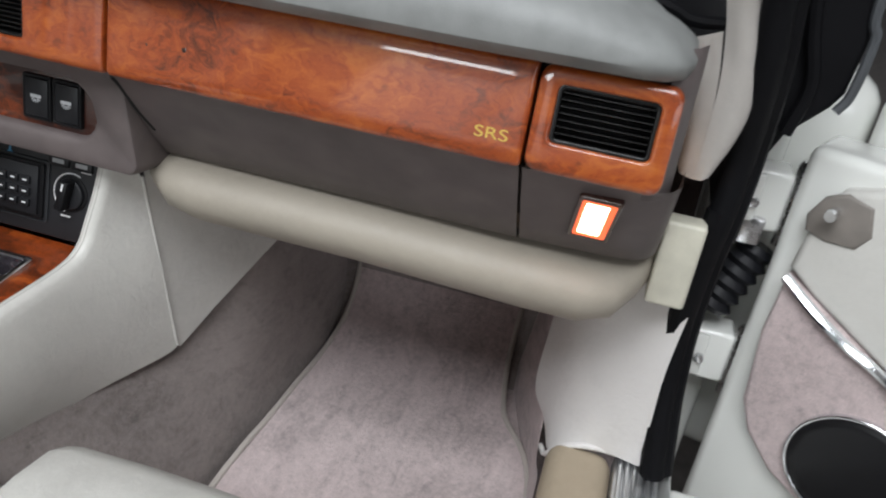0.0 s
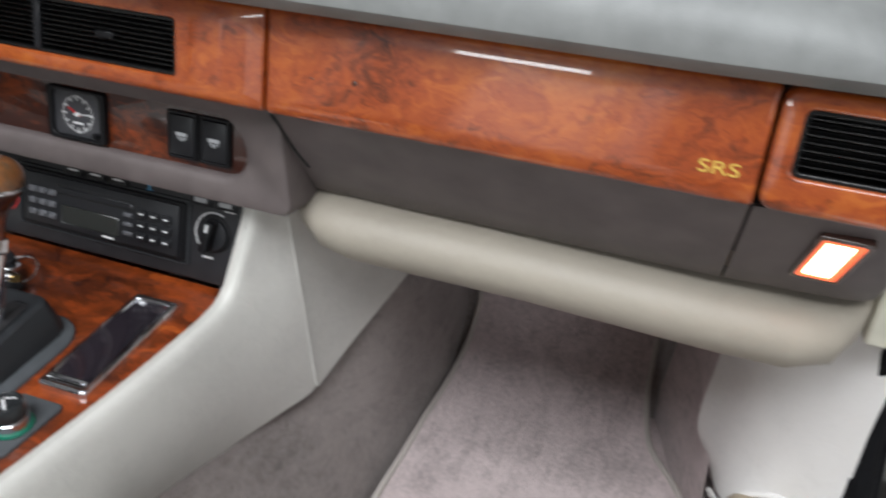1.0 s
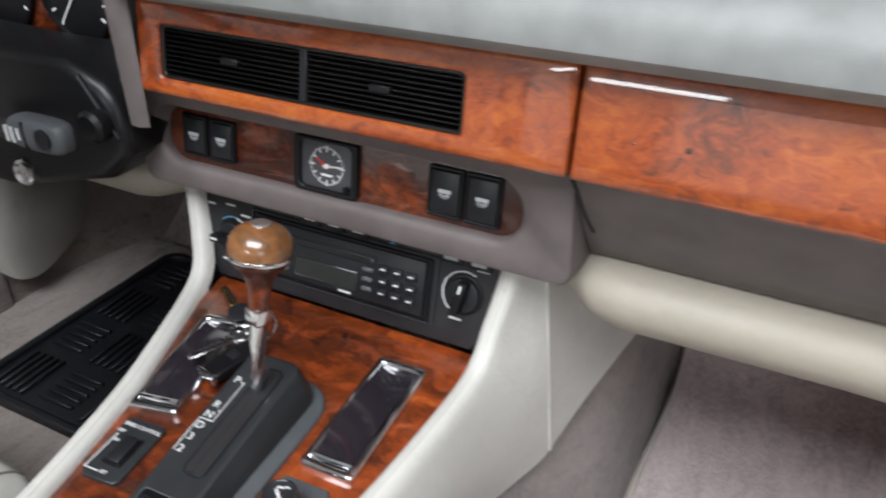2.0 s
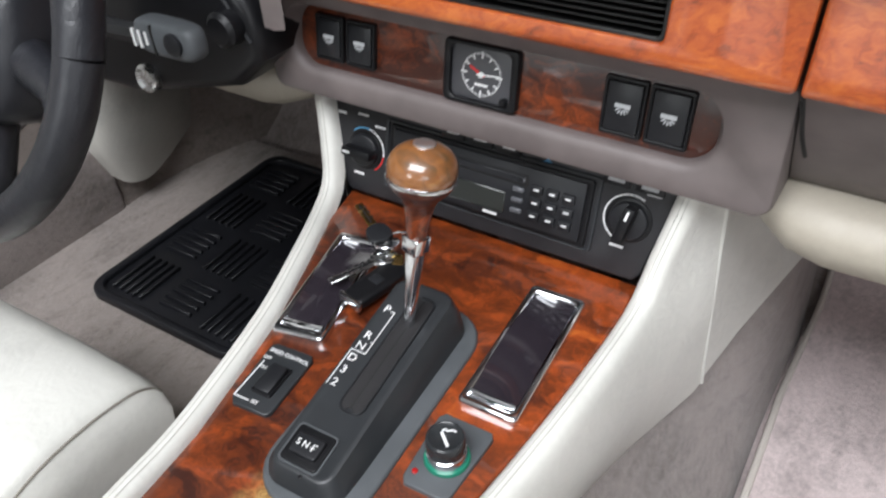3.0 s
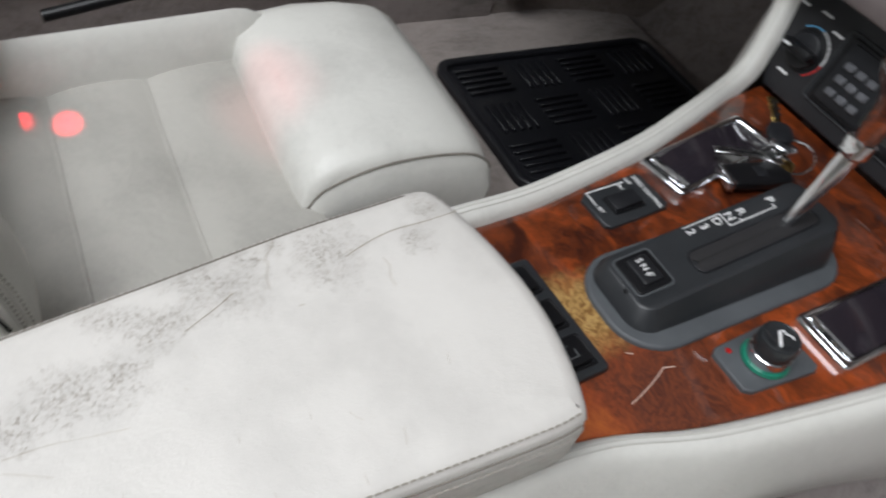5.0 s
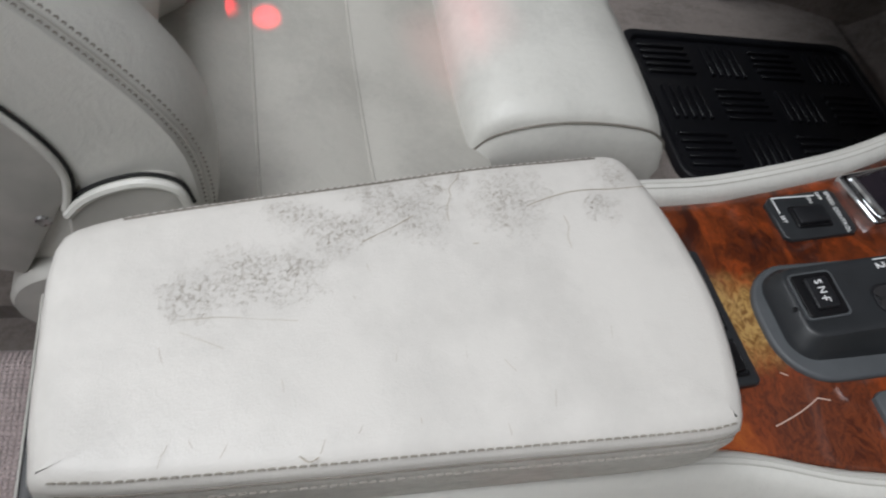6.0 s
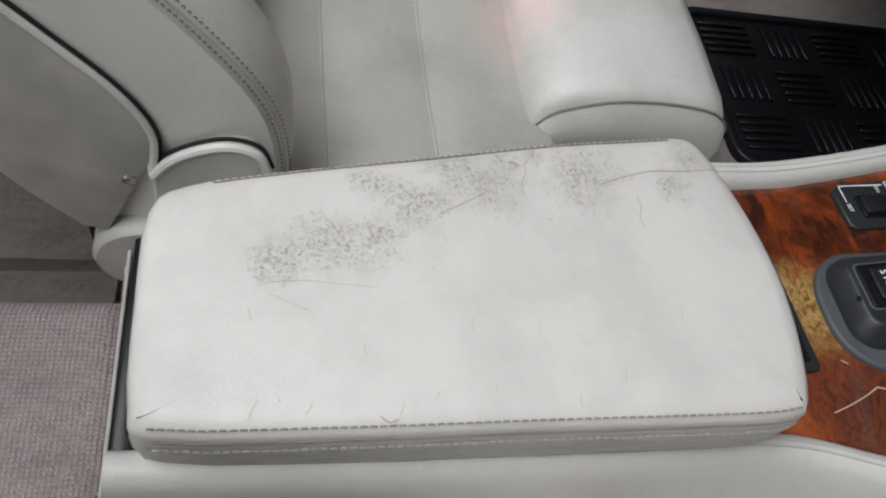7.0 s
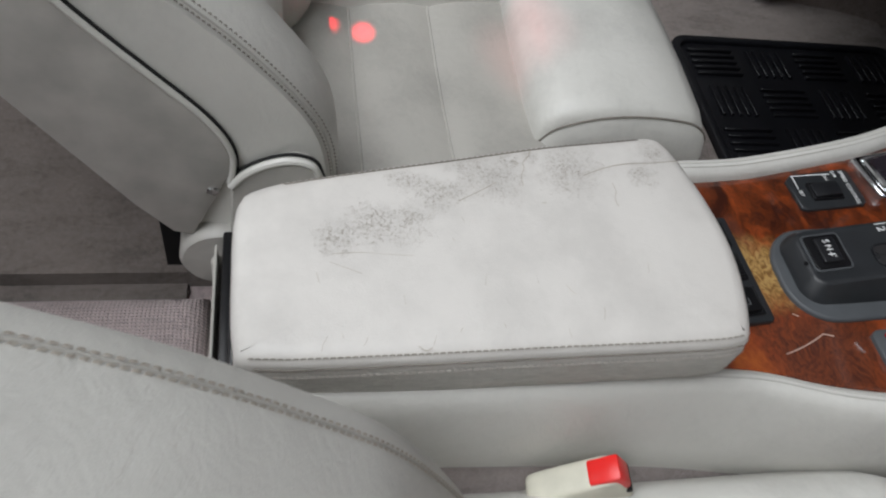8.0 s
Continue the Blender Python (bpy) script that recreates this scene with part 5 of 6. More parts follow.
ARM_LEATHER = cracked_leather("cracked_cream_leather", (0.63, 0.605, 0.57), [
    ((-0.025, 0.366, 0.576), 0.031), ((-0.030, 0.300, 0.571), 0.025), ((-0.022, 0.312, 0.572), 0.027), ((-0.036, 0.324, 0.573), 0.014), ((-0.022, 0.253, 0.566), 0.016), ((-0.009, 0.268, 0.568), 0.020), ((0.012, 0.228, 0.564), 0.024), ((0.023, 0.205, 0.562), 0.020), ((0.014, 0.251, 0.566), 0.020), ((-0.040, 0.430, 0.582), 0.016), ((-0.040, 0.342, 0.574), 0.010), ((-0.018, 0.416, 0.581), 0.014), ((-0.012, 0.281, 0.569), 0.014)])
part("pad", loft(rings[5:], cap1=True), ARM_LEATHER, arm, "cream leather pad with crazed patches", 60)


def wrinkled(name, colour):
    """Leather gathered into fine lengthwise wrinkles."""
    mat, nodes, links, b = shader(name, colour, 0.42)
    tc = nodes.new("ShaderNodeTexCoord")
    mp = nodes.new("ShaderNodeMapping")
    mp.inputs["Scale"].default_value = (1.0, 0.28, 1.0)
    mp.inputs["Rotation"].default_value = (radians(12), 0, 0)
    links.new(tc.outputs["Object"], mp.inputs[0])
    fold = node(nodes, "ShaderNodeTexNoise", Scale=330.0, Detail=4.0, Roughness=0.6, Distortion=0.8)
    links.new(mp.outputs[0], fold.inputs["Vector"])
    r = ramp(nodes, (0.35, shade(colour, 0.82)), (0.6, colour))
    links.new(fold.outputs[0], r.inputs[0])
    links.new(r.outputs[0], b.inputs["Base Color"])
    bumped(nodes, links, b, fold.outputs[0], 0.6, 0.0035)
    return mat


part("side_band", loft(rings[:6], cap0=True), wrinkled("wrinkled_cream_leather", (0.56, 0.54, 0.50)), arm, "finely wrinkled cream leather side band", 60)
CRACK = plastic("crack_brown", (0.36, 0.31, 0.24), 0.8)


def on_pad(x, y):
    f = max(abs(x - 0.027) / 0.088, abs(y + 0.137) / 0.158)
    return (x, y, (0.0017 - 0.0010 * f if f < 0.75 else 0.0008 - 0.0012 * (f - 0.75) / 0.2) + 0.00005)


for line, r in (([(-0.020, -0.055), (-0.023, -0.047), (-0.027, -0.034), (-0.029, -0.021), (-0.0292, -0.006), (-0.030, 0.006), (-0.031, 0.018)], 0.00060),
                ([(-0.046, -0.088), (-0.040, -0.091), (-0.034, -0.096), (-0.029, -0.096), (-0.022, -0.099), (-0.012, -0.100)], 0.00045),
                ([(0.035, -0.231), (0.035, -0.214), (0.038, -0.195), (0.040, -0.180)], 0.00045), ([(-0.037, -0.104), (-0.033, -0.098)], 0.0004),
                ([(0.041, -0.232), (0.045, -0.224), (0.051, -0.213)], 0.00035), ([(-0.012, -0.037), (-0.005, -0.036), (0.002, -0.0385), (0.009, -0.038)], 0.00045),
                ([(-0.002, -0.146), (-0.006, -0.138), (-0.011, -0.128), (-0.017, -0.118)], 0.0006), ([(0.103, -0.184), (0.106, -0.180), (0.1045, -0.176)], 0.0007), ([(0.003, -0.090), (0.003, -0.087)], 0.0007)):
    part("crack", tube([on_pad(p.x, p.y) for p in smooth_line([(x, y, 0) for x, y in line], 4)], r * 0.34, 5, ARM, squash=0.6), CRACK, arm, "thin dark crack in the leather")
edge = [(x, y) for x, y in shp(0.0)]
right = [p for p in edge if p[0] > 0.09 and -0.284 < p[1] < 0.018]
right.sort(key=lambda p: p[1])
left = [p for p in edge if p[0] < -0.025 and -0.272 < p[1] < 0.0]
left.sort(key=lambda p: p[1])
THREAD_ARM = plastic("soiled_beige_thread", (0.31, 0.285, 0.245), 0.7)
part("stitching", stitches([(x - 0.0032, y, -0.0030) for x, y in right], 0.0042, 0.0032, 0.00055, ARM), THREAD_ARM, arm, "uneven grey stitching")
part("stitching", stitches([(x + 0.0010, y, -0.0182) for x, y in right], 0.0042, 0.0030, 0.0005, ARM), EDGING, arm, "pale stitching")
part("seam", tube([(x - 0.0001, y, -0.0108) for x, y in right], 0.0007, 6, ARM), THREAD_DARK, arm, "dark folded seam")
part("seam", tube([(x + 0.0062, y, -0.0014) for x, y in left], 0.0005, 6, ARM), THREAD_DARK, arm, "thin dark seam")
part("stitching", stitches([(x + 0.004, y, -0.0032) for x, y in left], 0.0040, 0.0027, 0.0004, ARM), THREAD_DARK, arm, "grey stitching")
part("hinge_strip", box(-0.012, -0.2965, -0.060, 0.092, -0.2865, -0.030, 0.003, 2, ARM), BLACK, arm, "black plastic hinge strip")

scuff_rng = random.Random(7)
for k in range(18):
    x, y = scuff_rng.uniform(0.0, 0.098), scuff_rng.uniform(-0.25, 0.0)
    if k < 7:
        x = scuff_rng.uniform(0.085, 0.100)
    a, ln = scuff_rng.uniform(-0.6, 0.6), scuff_rng.uniform(0.003, 0.009)
    part("scuff", tube([on_pad(x, y), on_pad(x + ln * 0.5 * math.cos(a) + 0.0004, y + ln * 0.5 * math.sin(a)), on_pad(x + ln * math.cos(a), y + ln * math.sin(a))], 0.00009, 4, ARM, squash=0.6), CRACK, arm, "short fine scratch")

# bunch of keys on the tray
keys = thing("bunch_of_keys", (-0.075, 0.79, 0.53), "car keys with black fob and steel ring on the console", "keys")
KM = WOOD @ pose(-0.0715, 0.1480, 0.0085, 0, 0, 0)


def key(x, y, z, turn, head, mat_head, mat_blade, length, tilt=4):
    m = KM @ pose(x, y, z, tilt, 0, turn)
    h = part("key_head", plate(poly(head, 3), -0.0024, 0.0024, 0.0014, m), mat_head, keys, "key head")
    part("key_blade", box(-0.0040, 0.008, -0.001, 0.0040, 0.010 + length, 0.001, 0.0004, 1, m), mat_blade, h, "metal key blade")
    part("blade_groove", box(-0.0007, 0.013, 0.0009, 0.0007, 0.007 + length, 0.0013, 0, 1, m), BLACK_SOFT, h)
    for k in range(3):
        part("blade_notch", box(0.0026, 0.018 + 0.007 * k, -0.0014, 0.0044, 0.0205 + 0.007 * k, 0.0014, 0, 1, m), DEEP, h)


HEAD = [(-0.0085, -0.011), (0.0085, -0.011), (0.0112, -0.001), (0.0070, 0.009), (-0.0070, 0.009), (-0.0112, -0.001)]
key(0.0165, 0.0235, 0.0065, 157, HEAD, STEEL, STEEL, 0.044)
key(-0.0030, 0.0440, 0.0125, 62, HEAD, BLACK_SOFT, BRASS, 0.030, 10)
key(0.0110, 0.0360, 0.0100, 195, HEAD, CHROME, CHROME, 0.010, 14)
part("fob", superbox((0.0, 0, 0), (0.0125, 0.030, 0.0052), 5, 7, KM @ pose(0.0275, -0.0040, 0.0030, 0, 0, -14)), BLACK, keys, "black remote fob")
part("fob_trim", box(-0.0125, -0.0315, -0.0045, 0.0125, -0.0265, 0.0052, 0.0015, 2, KM @ pose(0.0275, -0.0040, 0.0030, 0, 0, -14)), CHROME, keys, "chrome end of the fob")
part("fob_button", box(-0.006, -0.004, 0.0040, 0.006, 0.006, 0.0060, 0.001, 2, KM @ pose(0.0275, -0.0040, 0.0030, 0, 0, -14)), BLACK_SOFT, keys, "rubber button of the fob")
part("split_ring", tube([(0.0165 * math.cos(radians(15 * k)), 0.0165 * math.sin(radians(15 * k)), 0.0012 * math.sin(radians(30 * k))) for k in range(25)], 0.0010, 6, KM @ pose(0.0225, 0.0400, 0.0080, 16, 12, 0)), STEEL, keys, "steel split ring")
part("brass_tag", superbox((0, 0, 0), (0.0055, 0.0080, 0.0022), 3, 5, KM @ pose(0.0300, 0.0250, 0.0065, 6, 0, 30)), BRASS, keys, "small brass tag")

# ---- seats ----
def seat(flip, shift, low, label, spine, inner_x, covers, inner_end):
    """One front seat; flip and shift carry the driver's seat over to the passenger's side."""
    def at(p):
        return Vector((flip * p[0] + shift[0], p[1] + shift[1], p[2] + shift[2]))

    def lay(rings):
        return [[at(p) for p in r] for r in rings]

    def under(p):
        return at((p[0] + low[0], p[1] + low[1], p[2]))

    def cushion(rings):
        return [[under(p) for p in r] for r in rings]

    s = thing("driver_seat" if covers else "passenger_seat", at((-0.30, 0.35, FLOOR_Z)), label, "seat", "front seats")
    # front roll: profile in y, z
    prof = [(0.424, 0.36), (0.425, 0.408), (0.432, 0.428), (0.455, 0.441), (0.50, 0.448), (0.55, 0.447), (0.59, 0.440), (0.612, 0.426), (0.625, 0.402), (0.626, 0.36), (0.616, 0.32), (0.60, 0.27)]
    rings = []
    for x, sc, dz in ((-0.206, 0.90, -0.014), (-0.208, 0.955, -0.007), (-0.214, 0.985, -0.003), (-0.230, 1, 0), (-0.30, 1, 0.004), (-0.36, 1, 0.004), (-0.42, 1, 0.002), (-0.45, 1, 0), (-0.468, 0.985, -0.006), (-0.478, 0.93, -0.02), (-0.482, 0.85, -0.04)):
        rings.append([(x, 0.50 + (y - 0.50) * (0.5 + 0.5 * sc if x > -0.3 else sc), 0.33 + (z - 0.33) * sc + dz * (z > 0.35)) for y, z in prof])
    part("front_roll", loft(cushion(rings), closed=False), CREAM_SEAT, s, "cream leather thigh roll", 60)
    # inner side panel with piping along its arched edge
    arc = [(0.4285, 0.392), (0.446, 0.414), (0.49, 0.430), (0.54, 0.434), (0.59, 0.428), (0.612, 0.416), (0.620, 0.404)]
    rows = [[(-0.2065, y, z) for y, z in arc], [(-0.198, y, z - 0.016) for y, z in arc], [(-0.197, y * 0.98 + 0.008, z - 0.045) for y, z in arc], [(-0.207, 0.02 + y * 0.95, 0.31) for y, z in arc]]
    cols = [smooth_line(r, 3) for r in rows]
    if covers:
        part("side_panel", loft(cushion(cols), closed=False), CREAM_SEAT, s, "cream leather side panel")
    if covers:
        part("piping", tube([under((-0.2065, y, z + 0.001)) for y, z in smooth_line_2(arc)], 0.0012, 6), THREAD_DARK, s, "grey piping")
    if not covers:
        part("roll_corner", superbox(under((-0.222, 0.448, 0.372)), (0.016, 0.028, 0.036), 4, 5), CREAM_SEAT, s)
    # pleats of the insert
    for y0, y1 in ((0.335, 0.444), (0.242, 0.335), (0.145, 0.242)):
        rings = []
        for k in range(9):
            y = y0 + (y1 - y0) * k / 8
            bulge = 0.006 * (1 - abs(2 * k / 8 - 1) ** 2.4)
            row = []
            for j in range(13):
                x = -0.110 - 0.340 * j / 12
                sag = -0.010 * math.cos((x + 0.27) / 0.12 * 1.2)
                row.append((x, y, 0.402 + bulge + sag + 0.05 * max(0, 0.25 - y)))
            rings.append(row)
        part("insert_pleat", loft(cushion(rings), closed=False), CREAM_WORN, s, "cream leather insert pleat")
    for y in (0.335, 0.242):
        part("insert_seam", tube([under((-0.110 - 0.340 * j / 12, y, 0.4025 - 0.010 * math.cos((-0.110 - 0.340 * j / 12 + 0.27) / 0.12 * 1.2) + 0.05 * max(0, 0.25 - y))) for j in range(13)], 0.0014, 6), CREAM_WORN, s)
    # bolsters of the cushion
    for xs, y0, y1, zc in (((-0.410, -0.414, -0.420, -0.430, -0.442, -0.453, -0.459, -0.456), 0.06, 0.50, 0.455), ((-0.205, -0.195, -0.180, -0.165, -0.150, -0.140, -0.136, -0.140) if covers else (-0.205, -0.197, -0.180, -0.158, -0.136, -0.119, -0.112, -0.114), 0.10, inner_end, 0.350 if covers else 0.469)):
        zz = (0.39, 0.43, 0.462, 0.472, 0.462, 0.43, 0.38, 0.28)
        rings = []
        for k in range(33):
            f = k / 32
            y = y0 + (y1 - y0) * f
            e = min(1.0, (1 - f) / 0.16)
            sc = math.sqrt(max(0.0, 1 - (1 - e) ** 2)) * 0.94 + 0.06
            mid = sum(xs) / 8
            splay = 0.05 * (1 - f) - 0.022 if xs[0] < -0.3 else 0.0
            rings.append([(mid + (x - mid) * sc + splay, y, 0.36 + (z - 0.36) * sc + (zc - 0.472) * (z > 0.4) + 0.03 * max(0, 0.3 - f)) for x, z in zip(xs, zz)])
        part("cushion_bolster", loft(cushion(rings), closed=False), CREAM_SEAT, s, "cream leather cushion bolster", 60)
    part("base", plate(poly([tuple(at(p)[:2]) for p in ((-0.20, 0.05, 0), (-0.20, 0.52, 0), (-0.45, 0.52, 0), (-0.45, 0.05, 0))]), FLOOR_Z, 0.345 + shift[2], 0.01), BLACK_SOFT, s, "dark seat base")
    # backrest along its curved spine
    def bk(x, a, d):
        return (x, -0.54 * a + 0.84 * d, 0.84 * a + 0.54 * d)
    line = smooth_line([(0, y, z) for y, z in spine], 4)

    def on(k, x, d):
        t = (line[min(k + 1, len(line) - 1)] - line[max(k - 1, 0)]).normalized()
        p = line[k] + (d - 0.44) * Vector((0, t.z, -t.y))
        return (x, p.y, p.z)
    crest = 0.449 if covers else 0.468
    ins, outer_crest = (0.406, 0.442) if covers else (0.445, 0.470)
    back = 0.322 if covers else 0.262
    sec = [(-0.105, back), (-0.098, back + 0.02), (-0.094, 0.36), (-0.094, 0.405), (-0.100, 0.438), (-0.113, crest - 0.008), (-0.135, crest), (-0.160, crest), (-0.178, crest - 0.012), (-0.200, ins + 0.006), (-0.24, ins - 0.001), (-0.29, ins), (-0.34, ins - 0.001), (-0.375, ins + 0.001),
           (-0.395, outer_crest - 0.012), (-0.42, outer_crest), (-0.445, outer_crest), (-0.468, outer_crest - 0.012), (-0.480, 0.438), (-0.486, 0.40), (-0.486, 0.36), (-0.480, back + 0.008), (-0.44, back - 0.007), (-0.29, back - 0.012), (-0.14, back - 0.007)]
    rings, last = [], len(line) - 1
    for k in range(len(line)):
        e = min(1.0, (k + 0.6) / 3, (last - k + 0.8) / 5)
        sc = 0.72 + 0.28 * math.sqrt(max(0.0, 1 - (1 - e) ** 2))
        rings.append([on(k, inner_x + 0.094 - 0.29 + (x + 0.29) * (0.9 + 0.1 * sc if k > 3 else 1), 0.38 + (d - 0.38) * sc) for x, d in sec])
    part("backrest", loft(lay(rings), cap0=True, cap1=True), CREAM_SEAT, s, "cream leather backrest", 60)
    for off in (0.0016, 0.0054):
        sx, sd = (0.0055 + off, 0.4392 + off * 1.3) if covers else (0.0300 + off, 0.4650 + off * 0.3)
        ln = [at(on(k, inner_x - sx, sd)) for k in range(3, last - 4)]
        part("stitching", stitches(ln, 0.0041, 0.0027, 0.0008 if covers else 0.00045), THREAD_DARK if covers else THREAD, s, "double row of coarse grey stitching")
    part("backrest_seam", tube([at(on(k, inner_x - (0.0091 if covers else 0.0336), 0.4432 if covers else 0.4655)) for k in range(2, last - 3)], 0.0008, 5), CREAM_WORN, s, "seam between the stitches")
    if not covers:
        return s
    # hard side cover with its screw
    cover = [(0.306, 0.318), (0.318, 0.307), (0.36, 0.304), (0.70, 0.312), (0.70, 0.372), (0.52, 0.388), (0.459, 0.396), (0.416, 0.402), (0.388, 0.402), (0.368, 0.397), (0.351, 0.385)]
    rows = []
    for dx, ins in ((0.030, 0.0), (0.004, 0.0), (0.0012, 0.0012), (0.0, 0.004)):
        rows.append([bk(-0.080 - dx, a, d) for a, d in poly(cover)(ins)])
    part("side_cover", loft(lay(rows), cap0=True, cap1=True), BEIGE_HARD, s, "hard beige plastic side cover")
    part("cover_edge", tube([at(bk(-0.0810, a, d)) for a, d in smooth_line_2([(0.345, 0.380), (0.353, 0.388), (0.368, 0.3985), (0.388, 0.4035), (0.416, 0.4035), (0.459, 0.3975), (0.52, 0.3895), (0.70, 0.3735)])], 0.0024, 8), CREAM, s, "cream edge bead")
    # dark tube stands in for the shade line beside the cover's bead
    part("joint", tube([at(bk(-0.0835, a, d)) for a, d in smooth_line_2([(0.342, 0.3835), (0.351, 0.3910), (0.367, 0.4010), (0.388, 0.4060), (0.416, 0.4060), (0.459, 0.4000), (0.52, 0.3920), (0.70, 0.3760)])], 0.0013, 6), DEEP, s, "dark tube drawing the shade in the joint beside the cover")
    sm = Matrix.Translation(at(bk(-0.080, 0.344, 0.364))) @ pose(0, 0, 0, 0, 90 * flip, 0)
    part("screw", lathe([(0.0048, -0.002), (0.0048, 0.0006), (0.0036, 0.0016), (0.0018, 0.0008)], sm, 16), STEEL, s, "steel cross-head screw")
    # recliner cover and pivot
    rc = [(0.134, 0.492), (0.144, 0.506), (0.160, 0.517), (0.178, 0.522), (0.194, 0.516), (0.201, 0.499), (0.202, 0.41), (0.130, 0.41)]
    rc = smooth_line_2(rc[:6], 8) + rc[6:]
    part("recliner_cover", loft(lay([[(-0.125, y, z) for y, z in rc], [(-0.080, y, z) for y, z in rc], [(-0.078, 0.166 + (y - 0.166) * 0.96, 0.455 + (z - 0.455) * 0.96) for y, z in rc]]), cap0=True, cap1=True), BEIGE_HARD, s, "grey-beige recliner cover")
    part("recliner_rim", tube([at((-0.079, y, z)) for y, z in rc[:-2]], 0.0032, 8), CREAM, s, "cream rim")
    # dark tube stands in for the shade line over the recliner rim
    part("recliner_joint", tube([at((-0.0825, 0.166 + (y - 0.166) * 1.07, 0.46 + (z - 0.46) * 1.055)) for y, z in rc[:-2]], 0.0013, 6), DEEP, s, "dark tube drawing the shade in the joint round the recliner cover")
    pm = Matrix.Translation(at((-0.084, 0.124, 0.402))) @ pose(0, 0, 0, 0, 90 * flip, 0)
    part("pivot_cover", lathe([(0.036, -0.02), (0.036, 0.006), (0.033, 0.010), (0.012, 0.011)], pm, 32), BEIGE_HARD, s, "round beige pivot cover")
    return s


def smooth_line_2(points, per=5):
    return [(p.x, p.y) for p in smooth_line([(*q, 0) for q in points], per)]


seat(1, (0, 0, 0), (-0.023, 0.007), "cream leather driver seat with stitched bolsters and dirty pleats",
     [(0.199, 0.39), (0.207, 0.44), (0.208, 0.49), (0.194, 0.545), (0.150, 0.604), (0.102, 0.650), (0.044, 0.700), (-0.020, 0.760), (-0.08, 0.822), (-0.14, 0.890)], -0.086, True, 0.452)
seat(-1, (0.036, 0.085, 0.0), (0.009, -0.003), "cream leather passenger seat with stitched bolsters",
     [(0.204, 0.36), (0.194, 0.43), (0.175, 0.495), (0.146, 0.560), (0.114, 0.614), (0.080, 0.650), (0.034, 0.690), (-0.015, 0.722), (-0.080, 0.762), (-0.155, 0.812), (-0.24, 0.87)], -0.121, False, 0.578)

# belt buckle between passenger seat and console
BK = Matrix.Translation((0.153, 0.366, 0.447)) @ pose(0, 0, 0, 40, 0, -4)
buck = thing("belt_buckle", (0.156, 0.36, 0.40), "ivory seat belt buckle with red release button", "belt buckle")
part("body", superbox((0, 0.006, 0), (0.0115, 0.034, 0.0195), 7, 8, BK), IVORY, buck)
part("gap", box(-0.0100, 0.014, -0.007, 0.0100, 0.0415, -0.001, 0.001, 1, BK), DEEP, buck, "dark slot under the button")
part("release_button", box(-0.0090, 0.020, -0.001, 0.0090, 0.0430, 0.0208, 0.0025, 2, BK), RED_PLASTIC, buck, "red release button")
part("sleeve", superbox((0, -0.065, -0.018), (0.012, 0.05, 0.024), 5, 6, BK @ pose(0, 0, 0, 14)), IVORY, buck, "ivory plastic sleeve")

# ---- driver's footwell ----
rub = thing("rubber_mat", (-0.47, 0.99, DRIVER_Z), "black ribbed rubber floor mat in the driver footwell", "mat")
ms = rr(-0.645, 0.795, -0.345, 1.22, 0.03, 6)
part("sheet", plate(ms, DRIVER_Z, DRIVER_Z + 0.008, 0.003), RUBBER, rub)
part("rim", ring_plate(ms, lambda d=0.0: rr(-0.631, 0.809, -0.359, 1.206, 0.022, 6)(d), DRIVER_Z, DRIVER_Z + 0.016, 0.004), RUBBER, rub, "raised rubber rim")
for i in range(3):
    for j in range(4):
        cx, cy = -0.585 + 0.090 * i, 0.860 + 0.097 * j
        for k in range(5):
            o = -0.028 + 0.014 * k
            b = (cx - 0.032, cy + o - 0.003, cx + 0.032, cy + o + 0.003) if (i + j) % 2 else (cx + o - 0.003, cy - 0.04, cx + o + 0.003, cy + 0.04)
            part("rib", box(b[0], b[1], DRIVER_Z + 0.006, b[2], b[3], DRIVER_Z + 0.014, 0.001, 1), RUBBER, rub)
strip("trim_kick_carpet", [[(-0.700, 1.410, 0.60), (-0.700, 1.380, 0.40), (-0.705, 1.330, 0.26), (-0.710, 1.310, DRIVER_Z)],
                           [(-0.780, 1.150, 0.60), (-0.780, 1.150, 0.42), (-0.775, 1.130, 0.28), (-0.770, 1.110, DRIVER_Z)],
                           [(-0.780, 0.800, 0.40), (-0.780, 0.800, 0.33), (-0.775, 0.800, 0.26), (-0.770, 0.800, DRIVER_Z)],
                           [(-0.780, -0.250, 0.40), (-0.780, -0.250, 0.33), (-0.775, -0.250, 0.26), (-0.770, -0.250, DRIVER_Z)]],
      CARPET_WORN_SHADED, "soiled grey-taupe carpet along the driver footwell, darkened to hold its shade", "carpet")
strip("trim_kick_panel", [[(-0.772, 0.966, 0.500), (-0.770, 0.953, 0.420), (-0.769, 0.946, 0.355), (-0.770, 0.968, 0.287)],
                          [(-0.746, 0.978, 0.500), (-0.742, 0.966, 0.420), (-0.742, 0.962, 0.345), (-0.748, 0.986, 0.268)],
                          [(-0.738, 1.032, 0.505), (-0.735, 1.022, 0.420), (-0.737, 1.020, 0.335), (-0.746, 1.032, 0.260)],
                          [(-0.757, 1.140, 0.510), (-0.753, 1.132, 0.420), (-0.755, 1.130, 0.345), (-0.764, 1.130, 0.285)],
                          [(-0.792, 1.215, 0.515), (-0.790, 1.205, 0.430), (-0.790, 1.200, 0.360), (-0.792, 1.195, 0.300)]],
      CREAM_WORN, "darker cream vinyl kick panel in the driver footwell", "trim")
